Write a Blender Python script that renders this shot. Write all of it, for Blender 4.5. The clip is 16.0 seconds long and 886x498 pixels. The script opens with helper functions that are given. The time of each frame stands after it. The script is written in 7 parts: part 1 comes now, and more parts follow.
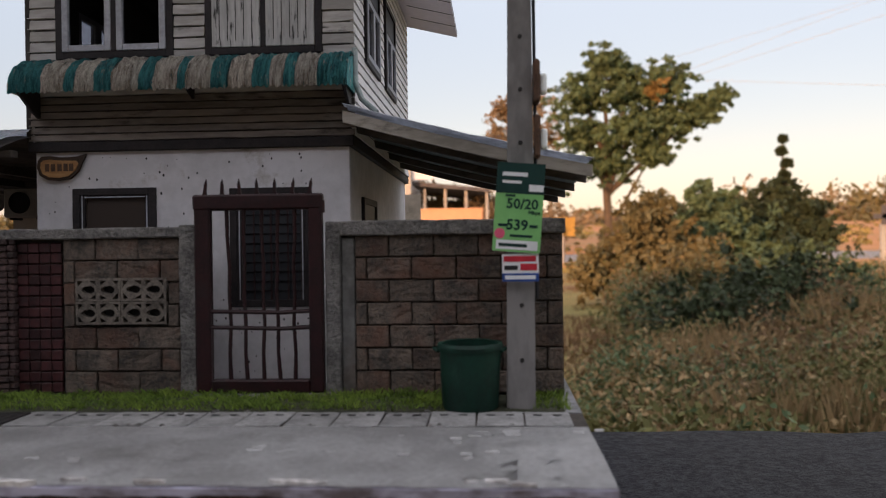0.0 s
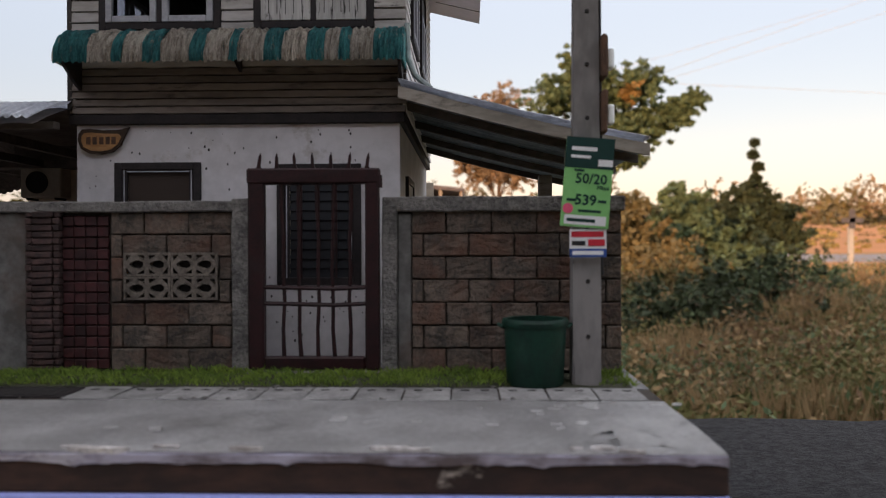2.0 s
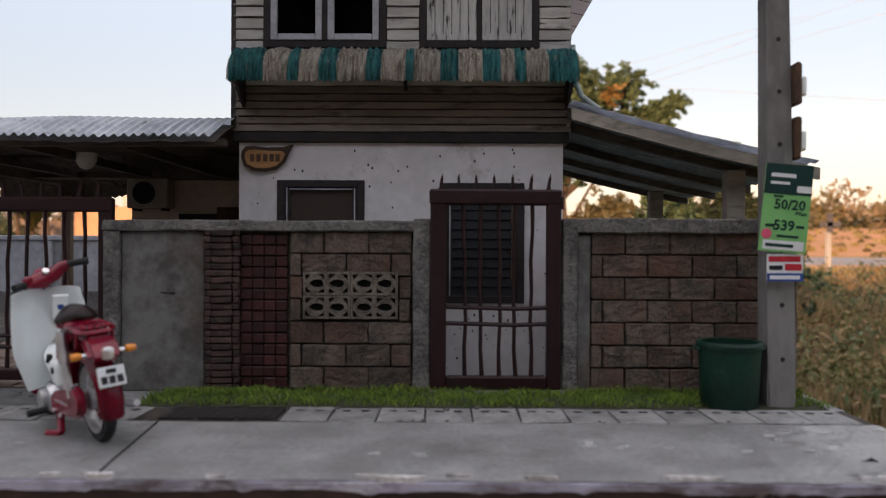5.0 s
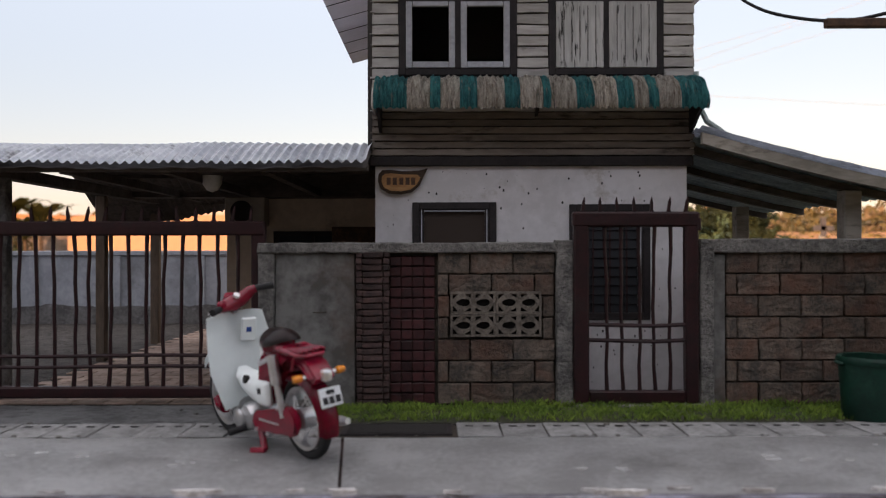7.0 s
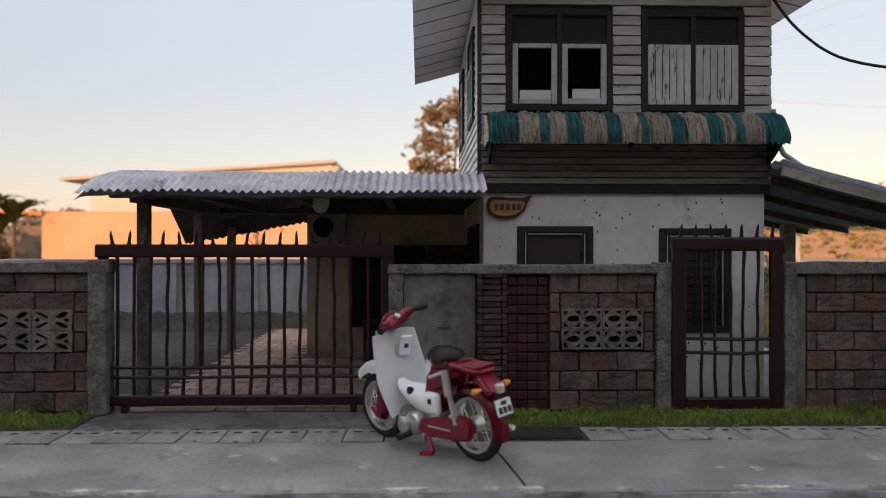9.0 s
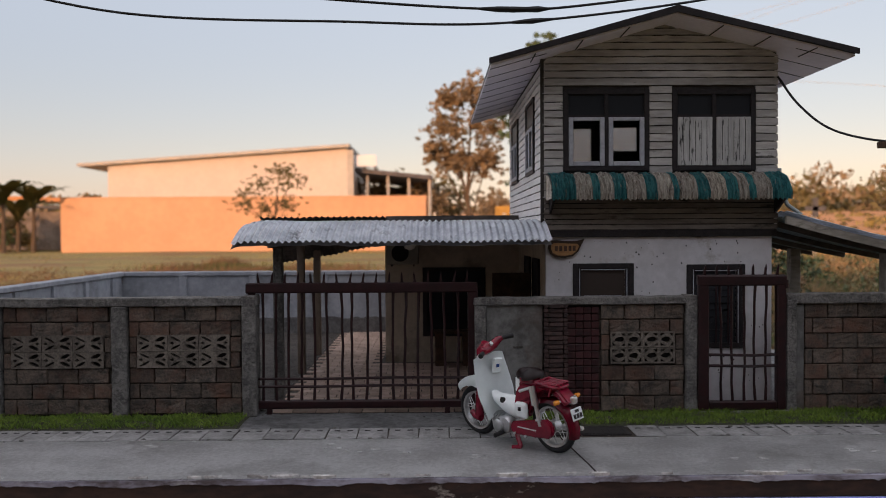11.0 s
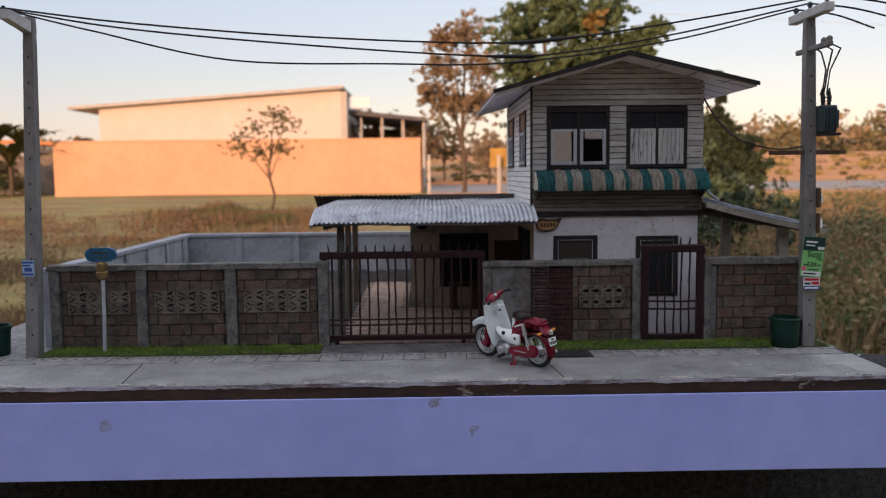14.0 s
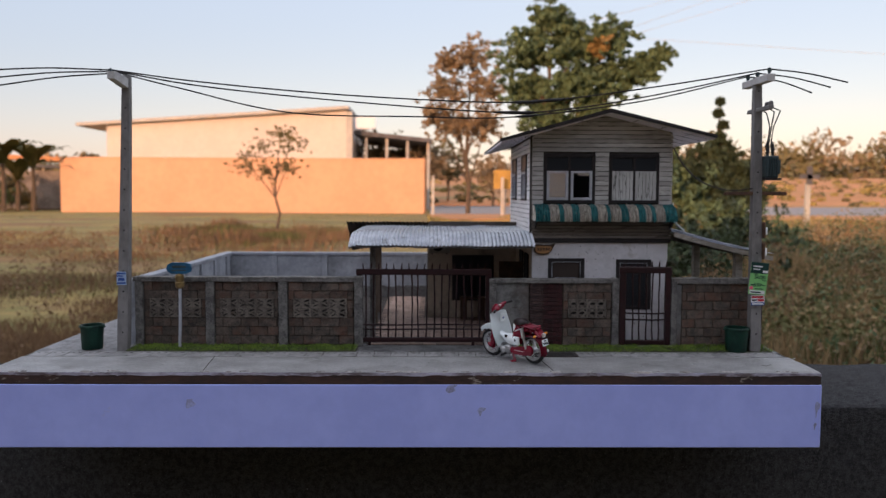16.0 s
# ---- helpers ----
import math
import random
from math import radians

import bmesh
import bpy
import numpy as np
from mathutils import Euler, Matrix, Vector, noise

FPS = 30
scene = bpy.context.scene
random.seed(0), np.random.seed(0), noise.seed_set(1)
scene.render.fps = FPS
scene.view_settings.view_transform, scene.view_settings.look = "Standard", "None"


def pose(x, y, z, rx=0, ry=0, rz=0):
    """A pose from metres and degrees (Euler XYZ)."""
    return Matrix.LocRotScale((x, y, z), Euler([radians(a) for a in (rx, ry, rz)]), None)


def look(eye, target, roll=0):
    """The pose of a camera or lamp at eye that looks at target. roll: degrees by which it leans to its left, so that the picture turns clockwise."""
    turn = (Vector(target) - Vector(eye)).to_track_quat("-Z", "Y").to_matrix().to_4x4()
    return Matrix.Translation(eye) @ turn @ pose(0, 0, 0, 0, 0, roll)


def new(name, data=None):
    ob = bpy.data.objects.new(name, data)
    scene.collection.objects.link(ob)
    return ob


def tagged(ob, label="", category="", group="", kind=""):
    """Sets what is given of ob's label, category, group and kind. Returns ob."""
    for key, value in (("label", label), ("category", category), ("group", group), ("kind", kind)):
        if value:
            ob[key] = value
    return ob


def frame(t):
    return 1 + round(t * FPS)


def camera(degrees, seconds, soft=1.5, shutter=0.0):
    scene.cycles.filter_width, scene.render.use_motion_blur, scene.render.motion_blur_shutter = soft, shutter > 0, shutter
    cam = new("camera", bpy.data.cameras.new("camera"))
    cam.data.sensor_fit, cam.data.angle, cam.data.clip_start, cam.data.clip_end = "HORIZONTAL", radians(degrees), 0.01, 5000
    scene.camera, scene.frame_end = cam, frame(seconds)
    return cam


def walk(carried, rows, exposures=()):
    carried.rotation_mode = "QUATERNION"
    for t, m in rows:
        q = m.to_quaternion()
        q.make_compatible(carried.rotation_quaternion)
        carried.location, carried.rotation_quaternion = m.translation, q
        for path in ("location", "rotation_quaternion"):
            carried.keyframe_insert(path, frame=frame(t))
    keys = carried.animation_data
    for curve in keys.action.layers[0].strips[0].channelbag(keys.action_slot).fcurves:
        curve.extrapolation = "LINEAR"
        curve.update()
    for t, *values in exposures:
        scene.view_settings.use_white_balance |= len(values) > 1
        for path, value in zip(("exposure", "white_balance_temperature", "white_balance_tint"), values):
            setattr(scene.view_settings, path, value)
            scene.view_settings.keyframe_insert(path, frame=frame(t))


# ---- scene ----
EXPO = 0.7
cam = camera(57.0, 16.0, soft=0.95)
METRES, EYE, TILT, LEAN, TURN = 0.75, 0.06, 0.0, -0.5, 3.7
ROWS = [
    (0.0, 0.0, 0.0, 0.0, -0.0, -0.21, 1.28),
    (0.5, -0.0164, 0.0038, 0.0056, -0.73, -0.14, 1.22),
    (1.0, -0.0264, 0.0014, 0.0045, -1.18, -0.09, 1.04),
    (1.5, -0.0298, -0.001, -0.0002, -1.49, -0.18, 0.82),
    (2.0, -0.0451, 0.0049, -0.0114, -1.87, -0.27, 0.68),
    (2.5, -0.0638, 0.0154, -0.01, -2.25, -0.19, 0.75),
    (3.0, -0.0822, 0.0187, -0.0071, -2.56, 0.01, 0.78),
    (5.5, -0.172, -0.0054, 0.005, -3.41, -0.29, 0.26),
    (6.0, -0.1933, -0.0142, 0.0098, -3.53, -0.09, 0.56),
    (6.5, -0.2147, -0.0107, 0.0103, -3.65, 0.05, 0.72),
    (7.0, -0.2362, -0.0081, 0.0091, -3.77, 0.17, 0.62),
    (7.5, -0.2587, -0.0009, 0.0067, -4.18, 0.11, 0.38),
    (8.0, -0.2844, 0.0016, 0.0112, -4.91, 0.02, 0.2),
    (8.5, -0.3093, -0.0176, 0.0194, -5.51, 0.1, 0.29),
    (9.0, -0.3226, -0.0506, 0.0246, -5.33, -0.03, 0.48),
    (9.5, -0.3397, -0.0794, 0.0278, -4.79, -0.21, 0.82),
    (10.0, -0.3567, -0.1141, 0.0368, -4.28, -0.11, 0.87),
    (12.5, -0.402, -0.3043, 0.1032, -4.62, -3.66, 0.56),
    (13.0, -0.408, -0.3548, 0.104, -4.68, -3.9, 0.41),
    (13.5, -0.4207, -0.4046, 0.1093, -4.75, -4.74, 0.57),
    (14.0, -0.4259, -0.4386, 0.1139, -4.74, -5.31, 1.09),
    (14.5, -0.4407, -0.4961, 0.1236, -4.49, -4.87, 1.1),
    (15.0, -0.4618, -0.5435, 0.1347, -4.18, -4.21, 1.0),
    (15.5, -0.4662, -0.5868, 0.1314, -4.27, -3.88, 0.89),
    (16.0, -0.458, -0.6364, 0.1299, -4.49, -3.86, 0.24),
]
walk(cam, [(t, pose(0, 0, EYE, TILT, LEAN, TURN) @ pose(METRES * x, METRES * y, METRES * z, 90 + pitch, roll, yaw)) for t, x, y, z, yaw, pitch, roll in ROWS],
     [(0.0, EXPO + 0.2, 6500, 10), (3.0, EXPO + 0.29, 6500, 10), (8.0, EXPO + 0.36, 6550, 10), (10.0, EXPO - 0.08, 6500, 10), (12.5, EXPO - 0.08, 6250, 10), (14.0, EXPO + 0.11, 6150, 10), (16.0, EXPO + 0.12, 6050, 10)])
cam.data.dof.use_dof = True
cam.data.dof.focus_distance, cam.data.dof.aperture_fstop = 0.47, 18.0

# ---- world and light ----
SUN_AZ, SUN_EL = 208.0, 9.0            # compass bearing of the sun from +y clockwise, height in degrees
world = bpy.data.worlds.new("sky")
scene.world = world
world.use_nodes = True
wn = world.node_tree
wn.nodes.clear()
sky = wn.nodes.new("ShaderNodeTexSky")
sky.sky_type = "NISHITA"
sky.sun_disc = False
sky.sun_elevation, sky.sun_rotation = radians(SUN_EL), radians(SUN_AZ)
sky.air_density, sky.dust_density, sky.ozone_density = 1.0, 0.8, 1.2
wb = wn.nodes.new("ShaderNodeBackground")
wb.inputs["Strength"].default_value = 0.15
wo = wn.nodes.new("ShaderNodeOutputWorld")
tint = wn.nodes.new("ShaderNodeMix")          # warm morning tint of the sky
tint.data_type, tint.blend_type = "RGBA", "MULTIPLY"
tint.inputs["Factor"].default_value, tint.inputs["B"].default_value = 1.0, (1.29, 0.83, 0.62, 1)
haze = wn.nodes.new("ShaderNodeMix")          # thin high haze, denser overhead
haze.data_type = "RGBA"
wt, wz = wn.nodes.new("ShaderNodeTexCoord"), wn.nodes.new("ShaderNodeSeparateXYZ")
wr, wc = wn.nodes.new("ShaderNodeMapRange"), wn.nodes.new("ShaderNodeMix")
wc.data_type = "RGBA"
wc.inputs["A"].default_value, wc.inputs["B"].default_value = (1.5, 2.13, 3.0, 1), (5.1, 4.85, 5.05, 1)
wr.inputs["From Min"].default_value, wr.inputs["From Max"].default_value = 0.0, 0.9
wf = wn.nodes.new("ShaderNodeMapRange")
wf.inputs["From Max"].default_value = 0.5
wf.inputs["To Min"].default_value, wf.inputs["To Max"].default_value = 0.42, 0.86
wn.links.new(wt.outputs["Generated"], wz.inputs[0])
wn.links.new(wz.outputs["Z"], wr.inputs["Value"]), wn.links.new(wz.outputs["Z"], wf.inputs["Value"])
wn.links.new(wr.outputs[0], wc.inputs["Factor"]), wn.links.new(wf.outputs[0], haze.inputs["Factor"])
wn.links.new(wc.outputs["Result"], haze.inputs["B"])
wn.links.new(sky.outputs[0], tint.inputs["A"])
wn.links.new(tint.outputs["Result"], haze.inputs["A"])
wn.links.new(haze.outputs["Result"], wb.inputs["Color"])
wn.links.new(wb.outputs[0], wo.inputs["Surface"])

sun_data = bpy.data.lights.new("sun", "SUN")
sun_data.energy, sun_data.angle, sun_data.color = 2.6, radians(0.6), (1.0, 0.55, 0.32)
sun = new("sun", sun_data)
a, e = radians(SUN_AZ), radians(SUN_EL)
sun.matrix_world = look((0, 0, 0), (-math.sin(a) * math.cos(e), -math.cos(a) * math.cos(e), -math.sin(e)))
sun.location = (-20, -30, 15)

# ---- materials ----


def mat(name, c1, c2=None, scale=200.0, rough=0.8, bump=0.3, dist=0.0004, metal=0.0, fine=6.0, vary=0.0, stain=None,
        stain_scale=25.0, stain_lo=0.55, stain_hi=0.7, stretch=(1, 1, 1), spec=0.3):
    """Two-scale noise between two colours, an optional stain layer, a fine bump; sizes are per metre."""
    m = bpy.data.materials.new(name)
    m.use_nodes = True
    nt = m.node_tree
    n, l = nt.nodes, nt.links
    b = n["Principled BSDF"]
    b.inputs["Roughness"].default_value, b.inputs["Metallic"].default_value = rough, metal
    b.inputs["Specular IOR Level"].default_value = spec
    c2 = c2 or tuple(x * 0.75 for x in c1)
    tc, mp = n.new("ShaderNodeTexCoord"), n.new("ShaderNodeMapping")
    mp.inputs["Scale"].default_value = stretch
    oi = n.new("ShaderNodeObjectInfo")
    l.new(tc.outputs["Object"], mp.inputs["Vector"])
    off = n.new("ShaderNodeVectorMath")
    off.operation = "ADD"
    sc = n.new("ShaderNodeVectorMath")
    sc.operation = "SCALE"
    sc.inputs[0].default_value = (1.7, 0.9, 1.3)
    l.new(oi.outputs["Random"], sc.inputs["Scale"])
    l.new(mp.outputs[0], off.inputs[0]), l.new(sc.outputs[0], off.inputs[1])

    def tex(s, d=5.0, r=0.6):
        t = n.new("ShaderNodeTexNoise")
        t.inputs["Scale"].default_value, t.inputs["Detail"].default_value, t.inputs["Roughness"].default_value = s, d, r
        l.new(off.outputs[0], t.inputs["Vector"])
        return t
    big, small = tex(scale), tex(scale * fine)
    mix = n.new("ShaderNodeMix")
    mix.data_type = "RGBA"
    mix.inputs["A"].default_value, mix.inputs["B"].default_value = (*c1, 1), (*c2, 1)
    ramp = n.new("ShaderNodeMapRange")
    ramp.inputs["From Min"].default_value, ramp.inputs["From Max"].default_value = 0.35, 0.65
    add = n.new("ShaderNodeMath")
    add.operation = "MULTIPLY_ADD"
    add.inputs[1].default_value, add.inputs[2].default_value = 0.75, -0.375
    tot = n.new("ShaderNodeMath")
    l.new(small.outputs["Fac"], add.inputs[0])
    l.new(big.outputs["Fac"], tot.inputs[0]), l.new(add.outputs[0], tot.inputs[1])
    l.new(tot.outputs[0], ramp.inputs["Value"]), l.new(ramp.outputs[0], mix.inputs["Factor"])
    col = mix.outputs["Result"]
    if stain:
        st, sr, sm = tex(stain_scale, 8.0, 0.7), n.new("ShaderNodeMapRange"), n.new("ShaderNodeMix")
        sr.inputs["From Min"].default_value, sr.inputs["From Max"].default_value = stain_lo, stain_hi
        sm.data_type = "RGBA"
        sm.inputs["B"].default_value = (*stain, 1)
        l.new(st.outputs["Fac"], sr.inputs["Value"]), l.new(sr.outputs[0], sm.inputs["Factor"])
        l.new(col, sm.inputs["A"])
        col = sm.outputs["Result"]
    if vary:
        hv, vr = n.new("ShaderNodeHueSaturation"), n.new("ShaderNodeMapRange")
        vr.inputs["To Min"].default_value, vr.inputs["To Max"].default_value = 1 - vary, 1 + vary
        l.new(oi.outputs["Random"], vr.inputs["Value"]), l.new(vr.outputs[0], hv.inputs["Value"])
        l.new(col, hv.inputs["Color"])
        col = hv.outputs["Color"]
    l.new(col, b.inputs["Base Color"])
    if bump:
        bp = n.new("ShaderNodeBump")
        bp.inputs["Strength"].default_value, bp.inputs["Distance"].default_value = bump, dist
        l.new(tot.outputs[0], bp.inputs["Height"]), l.new(bp.outputs[0], b.inputs["Normal"])
    return m


def island_vary(m, amount):
    """Make the loose pieces of one mesh differ in brightness."""
    nt = m.node_tree
    n, l = nt.nodes, nt.links
    b = n["Principled BSDF"]
    src = b.inputs["Base Color"].links[0].from_socket
    g, r, h = n.new("ShaderNodeNewGeometry"), n.new("ShaderNodeMapRange"), n.new("ShaderNodeHueSaturation")
    r.inputs["To Min"].default_value, r.inputs["To Max"].default_value = 1 - amount, 1 + amount
    l.new(g.outputs["Random Per Island"], r.inputs["Value"]), l.new(r.outputs[0], h.inputs["Value"])
    l.new(src, h.inputs["Color"]), l.new(h.outputs["Color"], b.inputs["Base Color"])
    return m


M_STREET = mat("street concrete", (0.585, 0.585, 0.585), (0.385, 0.382, 0.38), 34, 0.4, 0.5, 0.0008, stain=(0.17, 0.16, 0.15), stain_scale=22, stain_lo=0.56, stain_hi=0.76, fine=14, spec=0.6)
M_TILE = mat("paving tile", (0.29, 0.287, 0.285), (0.17, 0.168, 0.167), 90, 0.7, 0.4, 0.0005, vary=0.15, stain=(0.12, 0.11, 0.1), stain_scale=120, stain_lo=0.6, stain_hi=0.7)
M_EDGE = mat("worn wooden edge", (0.065, 0.037, 0.032), (0.03, 0.021, 0.021), 60, 0.7, 0.4, 0.0005, stain=(0.5, 0.45, 0.42), stain_scale=45, stain_lo=0.62, stain_hi=0.68, stretch=(0.4, 1, 1))
M_CHIP = mat("pale chipped cement", (0.66, 0.64, 0.63), (0.30, 0.28, 0.27), 90, 0.8, 0.6, 0.0008)
M_LIP = mat("worn lavender lip", (0.42, 0.41, 0.52), (0.12, 0.10, 0.11), 55, 0.6, 0.6, 0.0006, stain=(0.6, 0.59, 0.66), stain_scale=40, stain_lo=0.57, stain_hi=0.66, stretch=(0.4, 1, 1))
M_APRON = mat("rough driveway cement", (0.27, 0.27, 0.275), (0.145, 0.145, 0.147), 45, 0.7, 1.0, 0.002, stain=(0.1, 0.1, 0.1), stain_scale=60, stain_lo=0.55, stain_hi=0.7)
M_FASCIA = mat("white painted board", (0.39, 0.455, 0.93), (0.35, 0.41, 0.87), 9, 0.5, 0.1, 0.0003, stain=(0.42, 0.38, 0.42), stain_scale=10, stain_lo=0.68, stain_hi=0.8)
M_SMUDGE = mat("mud smear", (0.22, 0.22, 0.34), (0.36, 0.40, 0.72), 110, 0.8)
M_LEDGE = mat("black mossy concrete", (0.014, 0.014, 0.015), (0.05, 0.05, 0.052), 190, 0.9, 1.0, 0.003, stain=(0.26, 0.26, 0.26), stain_scale=420, stain_lo=0.645, stain_hi=0.70, fine=4)
M_BRICK = mat("concrete block", (0.13, 0.101, 0.08), (0.048, 0.042, 0.037), 120, 0.85, 0.9, 0.0014, vary=0.22, stain=(0.115, 0.053, 0.034), stain_scale=34, stain_lo=0.48, stain_hi=0.72)
M_MORTAR = mat("grey mortar", (0.075, 0.062, 0.05), (0.03, 0.026, 0.023), 80, 0.9, 0.5, 0.0005)
M_POST = mat("rough cement", (0.20, 0.19, 0.178), (0.085, 0.082, 0.078), 110, 0.85, 1.0, 0.002, stain=(0.06, 0.06, 0.055), stain_scale=60, stain_lo=0.58, stain_hi=0.72)
M_PANEL = mat("grey plaster", (0.165, 0.162, 0.155), (0.075, 0.072, 0.067), 38, 0.8, 0.5, 0.0006, stain=(0.085, 0.052, 0.036), stain_scale=18, stain_lo=0.46, stain_hi=0.68)
M_YARD = mat("yard wall render", (0.36, 0.375, 0.415), (0.26, 0.275, 0.305), 30, 0.85, 0.4, 0.0005, stain=(0.10, 0.10, 0.10), stain_scale=14, stain_lo=0.52, stain_hi=0.8)
M_REDBRICK = mat("dark red brick", (0.055, 0.017, 0.018), (0.022, 0.010, 0.011), 120, 0.42, 0.6, 0.0004, vary=0.3)
M_THINBRICK = mat("stacked stone strip", (0.078, 0.045, 0.041), (0.028, 0.019, 0.018), 130, 0.8, 0.9, 0.001, vary=0.35)
M_VENT = mat("cement breeze block", (0.175, 0.15, 0.125), (0.08, 0.068, 0.057), 130, 0.85, 0.9, 0.001, vary=0.15)
M_MAROON = mat("maroon painted steel", (0.026, 0.007, 0.008), (0.014, 0.005, 0.006), 150, 0.45, 0.4, 0.0003, stain=(0.02, 0.012, 0.012), stain_scale=60)
M_PLANK = mat("weathered pale plank", (0.48, 0.465, 0.44), (0.31, 0.295, 0.275), 60, 0.75, 0.5, 0.0004, vary=0.16, stain=(0.045, 0.04, 0.035), stain_scale=110, stain_lo=0.60, stain_hi=0.67, stretch=(0.25, 0.25, 1))
# brown weathered boards, darkened further with the awning's shade in the colour
M_PLANKLOW = mat("awning shaded brown plank", (0.20, 0.172, 0.148), (0.125, 0.107, 0.092), 70, 0.8, 0.6, 0.0005, vary=0.2, stain=(0.04, 0.034, 0.03), stain_scale=120, stain_lo=0.56, stain_hi=0.66, stretch=(0.25, 0.25, 1))
# whiter than the front planks
M_PLANKSIDE = mat("white side plank", (0.84, 0.82, 0.81), (0.70, 0.68, 0.67), 60, 0.7, 0.5, 0.0004, vary=0.1, stain=(0.12, 0.11, 0.10), stain_scale=120, stain_lo=0.63, stain_hi=0.69, stretch=(0.25, 0.25, 1))
M_PLANKGAP = mat("dark backing board", (0.05, 0.044, 0.04), (0.03, 0.027, 0.025), 100)
M_TRIM = mat("black brown frame", (0.032, 0.027, 0.028), (0.019, 0.017, 0.018), 150, 0.6, 0.3, spec=0.2)
M_SASH = mat("grey white sash", (0.42, 0.43, 0.47), (0.30, 0.31, 0.34), 120, 0.7, 0.4, 0.0003, stain=(0.10, 0.10, 0.10), stain_scale=150, stain_lo=0.62, stain_hi=0.7)
M_SHUTTER = mat("peeling shutter", (0.50, 0.50, 0.49), (0.36, 0.36, 0.35), 90, 0.75, 0.5, 0.0004, stain=(0.03, 0.03, 0.03), stain_scale=260, stain_lo=0.58, stain_hi=0.63, stretch=(1.6, 1.6, 0.22), vary=0.06)
M_WHITE = mat("dirty white plaster", (0.65, 0.63, 0.645), (0.54, 0.525, 0.535), 30, 0.8, 0.25, 0.0004, stain=(0.30, 0.26, 0.215), stain_scale=26, stain_lo=0.585, stain_hi=0.7)
M_CREAM = mat("cream plaster", (0.60, 0.51, 0.40), (0.47, 0.40, 0.31), 30, 0.85, 0.25, 0.0004, stain=(0.2, 0.17, 0.13), stain_scale=18)
M_ROOF = mat("dark roof edge", (0.045, 0.045, 0.052), (0.028, 0.028, 0.032), 80, 0.6, 0.3)
M_SOFFIT = mat("pale soffit", (0.78, 0.73, 0.79), (0.70, 0.66, 0.71), 40, 0.7, 0.15)
M_ZINC = mat("corrugated zinc", (0.86, 0.89, 0.94), (0.60, 0.63, 0.70), 60, 0.22, 0.35, 0.0003, metal=0.0, stain=(0.16, 0.16, 0.17), stain_scale=45, stain_lo=0.58, stain_hi=0.72, spec=0.5)
# dark brown for roof timbers and for sheets that carry shade in their colour
M_DARKTIMBER = mat("dark roof timber", (0.11, 0.095, 0.085), (0.06, 0.052, 0.046), 70, 0.8, 0.4, 0.0004, stretch=(0.4, 1, 1))
M_DARKTIN = mat("sooty green tin", (0.36, 0.41, 0.40), (0.20, 0.24, 0.235), 80, 0.5, 0.3, metal=0.2)
M_TINTOP = mat("weathered white tin", (0.66, 0.69, 0.76), (0.40, 0.42, 0.46), 55, 0.55, 0.4, stain=(0.07, 0.07, 0.075), stain_scale=50, stain_lo=0.6, stain_hi=0.7)
M_OLDWOOD = mat("grey old timber", (0.36, 0.33, 0.29), (0.22, 0.20, 0.17), 60, 0.8, 0.5, 0.0004, stretch=(0.3, 1, 1), stain=(0.06, 0.05, 0.045), stain_scale=90)
M_POSTWOOD = mat("brown post timber", (0.20, 0.155, 0.12), (0.12, 0.095, 0.075), 70, 0.8, 0.4, 0.0004, stretch=(1, 1, 0.25))
M_TEAL = mat("teal awning cloth", (0.10, 0.40, 0.41), (0.026, 0.14, 0.155), 190, 0.7, 1.0, 0.002, stretch=(4, 1, 0.5), vary=0.2, stain=(0.42, 0.40, 0.34), stain_scale=170, stain_lo=0.575, stain_hi=0.65)
M_CANVAS = mat("off white awning cloth", (0.88, 0.83, 0.74), (0.36, 0.29, 0.22), 190, 0.75, 1.0, 0.002, stretch=(4, 1, 0.5), vary=0.2, stain=(0.05, 0.10, 0.10), stain_scale=190, stain_lo=0.60, stain_hi=0.66)
M_POLE = mat("grey cast pole", (0.205, 0.196, 0.19), (0.135, 0.129, 0.125), 40, 0.75, 0.3, 0.0003, stretch=(1, 1, 0.4))
M_ARM = mat("pale crossarm", (0.55, 0.55, 0.55), (0.42, 0.42, 0.42), 60, 0.7, 0.3)
M_BLACK = mat("black rubber", (0.014, 0.014, 0.015), (0.02, 0.02, 0.022), 200, 0.6, 0.2)
# near-black that puts the shade inside holes and slots in as colour
M_HOLE = mat("near black hollow", (0.024, 0.022, 0.021), None, 200, 0.9)
M_BIN = mat("green rubber", (0.004, 0.034, 0.021), (0.003, 0.02, 0.013), 90, 0.55, 0.3, 0.0003, stain=(0.016, 0.055, 0.038), stain_scale=60)
M_SLATE = mat("green grey steel", (0.05, 0.075, 0.08), (0.03, 0.045, 0.05), 90, 0.5, 0.3)
M_RUST = mat("rusty brown board", (0.10, 0.055, 0.035), (0.05, 0.03, 0.02), 140, 0.8, 0.5)
M_CHROME = mat("bright chrome", (0.88, 0.88, 0.89), (0.72, 0.72, 0.73), 100, 0.36, 0.05, metal=1.0)
M_SILVER = mat("cast aluminium", (0.6, 0.6, 0.61), (0.5, 0.5, 0.5), 150, 0.38, 0.1, metal=0.9)
M_RED = mat("glossy dark red paint", (0.235, 0.006, 0.026), (0.15, 0.004, 0.018), 90, 0.22, 0.1, spec=0.5)
M_CREAMW = mat("white moulded plastic", (0.88, 0.93, 0.93), (0.83, 0.88, 0.88), 40, 0.32, 0.03, spec=0.5)
M_SEAT = mat("dark brown leather", (0.035, 0.018, 0.018), (0.022, 0.012, 0.012), 120, 0.35, 0.2, spec=0.5)
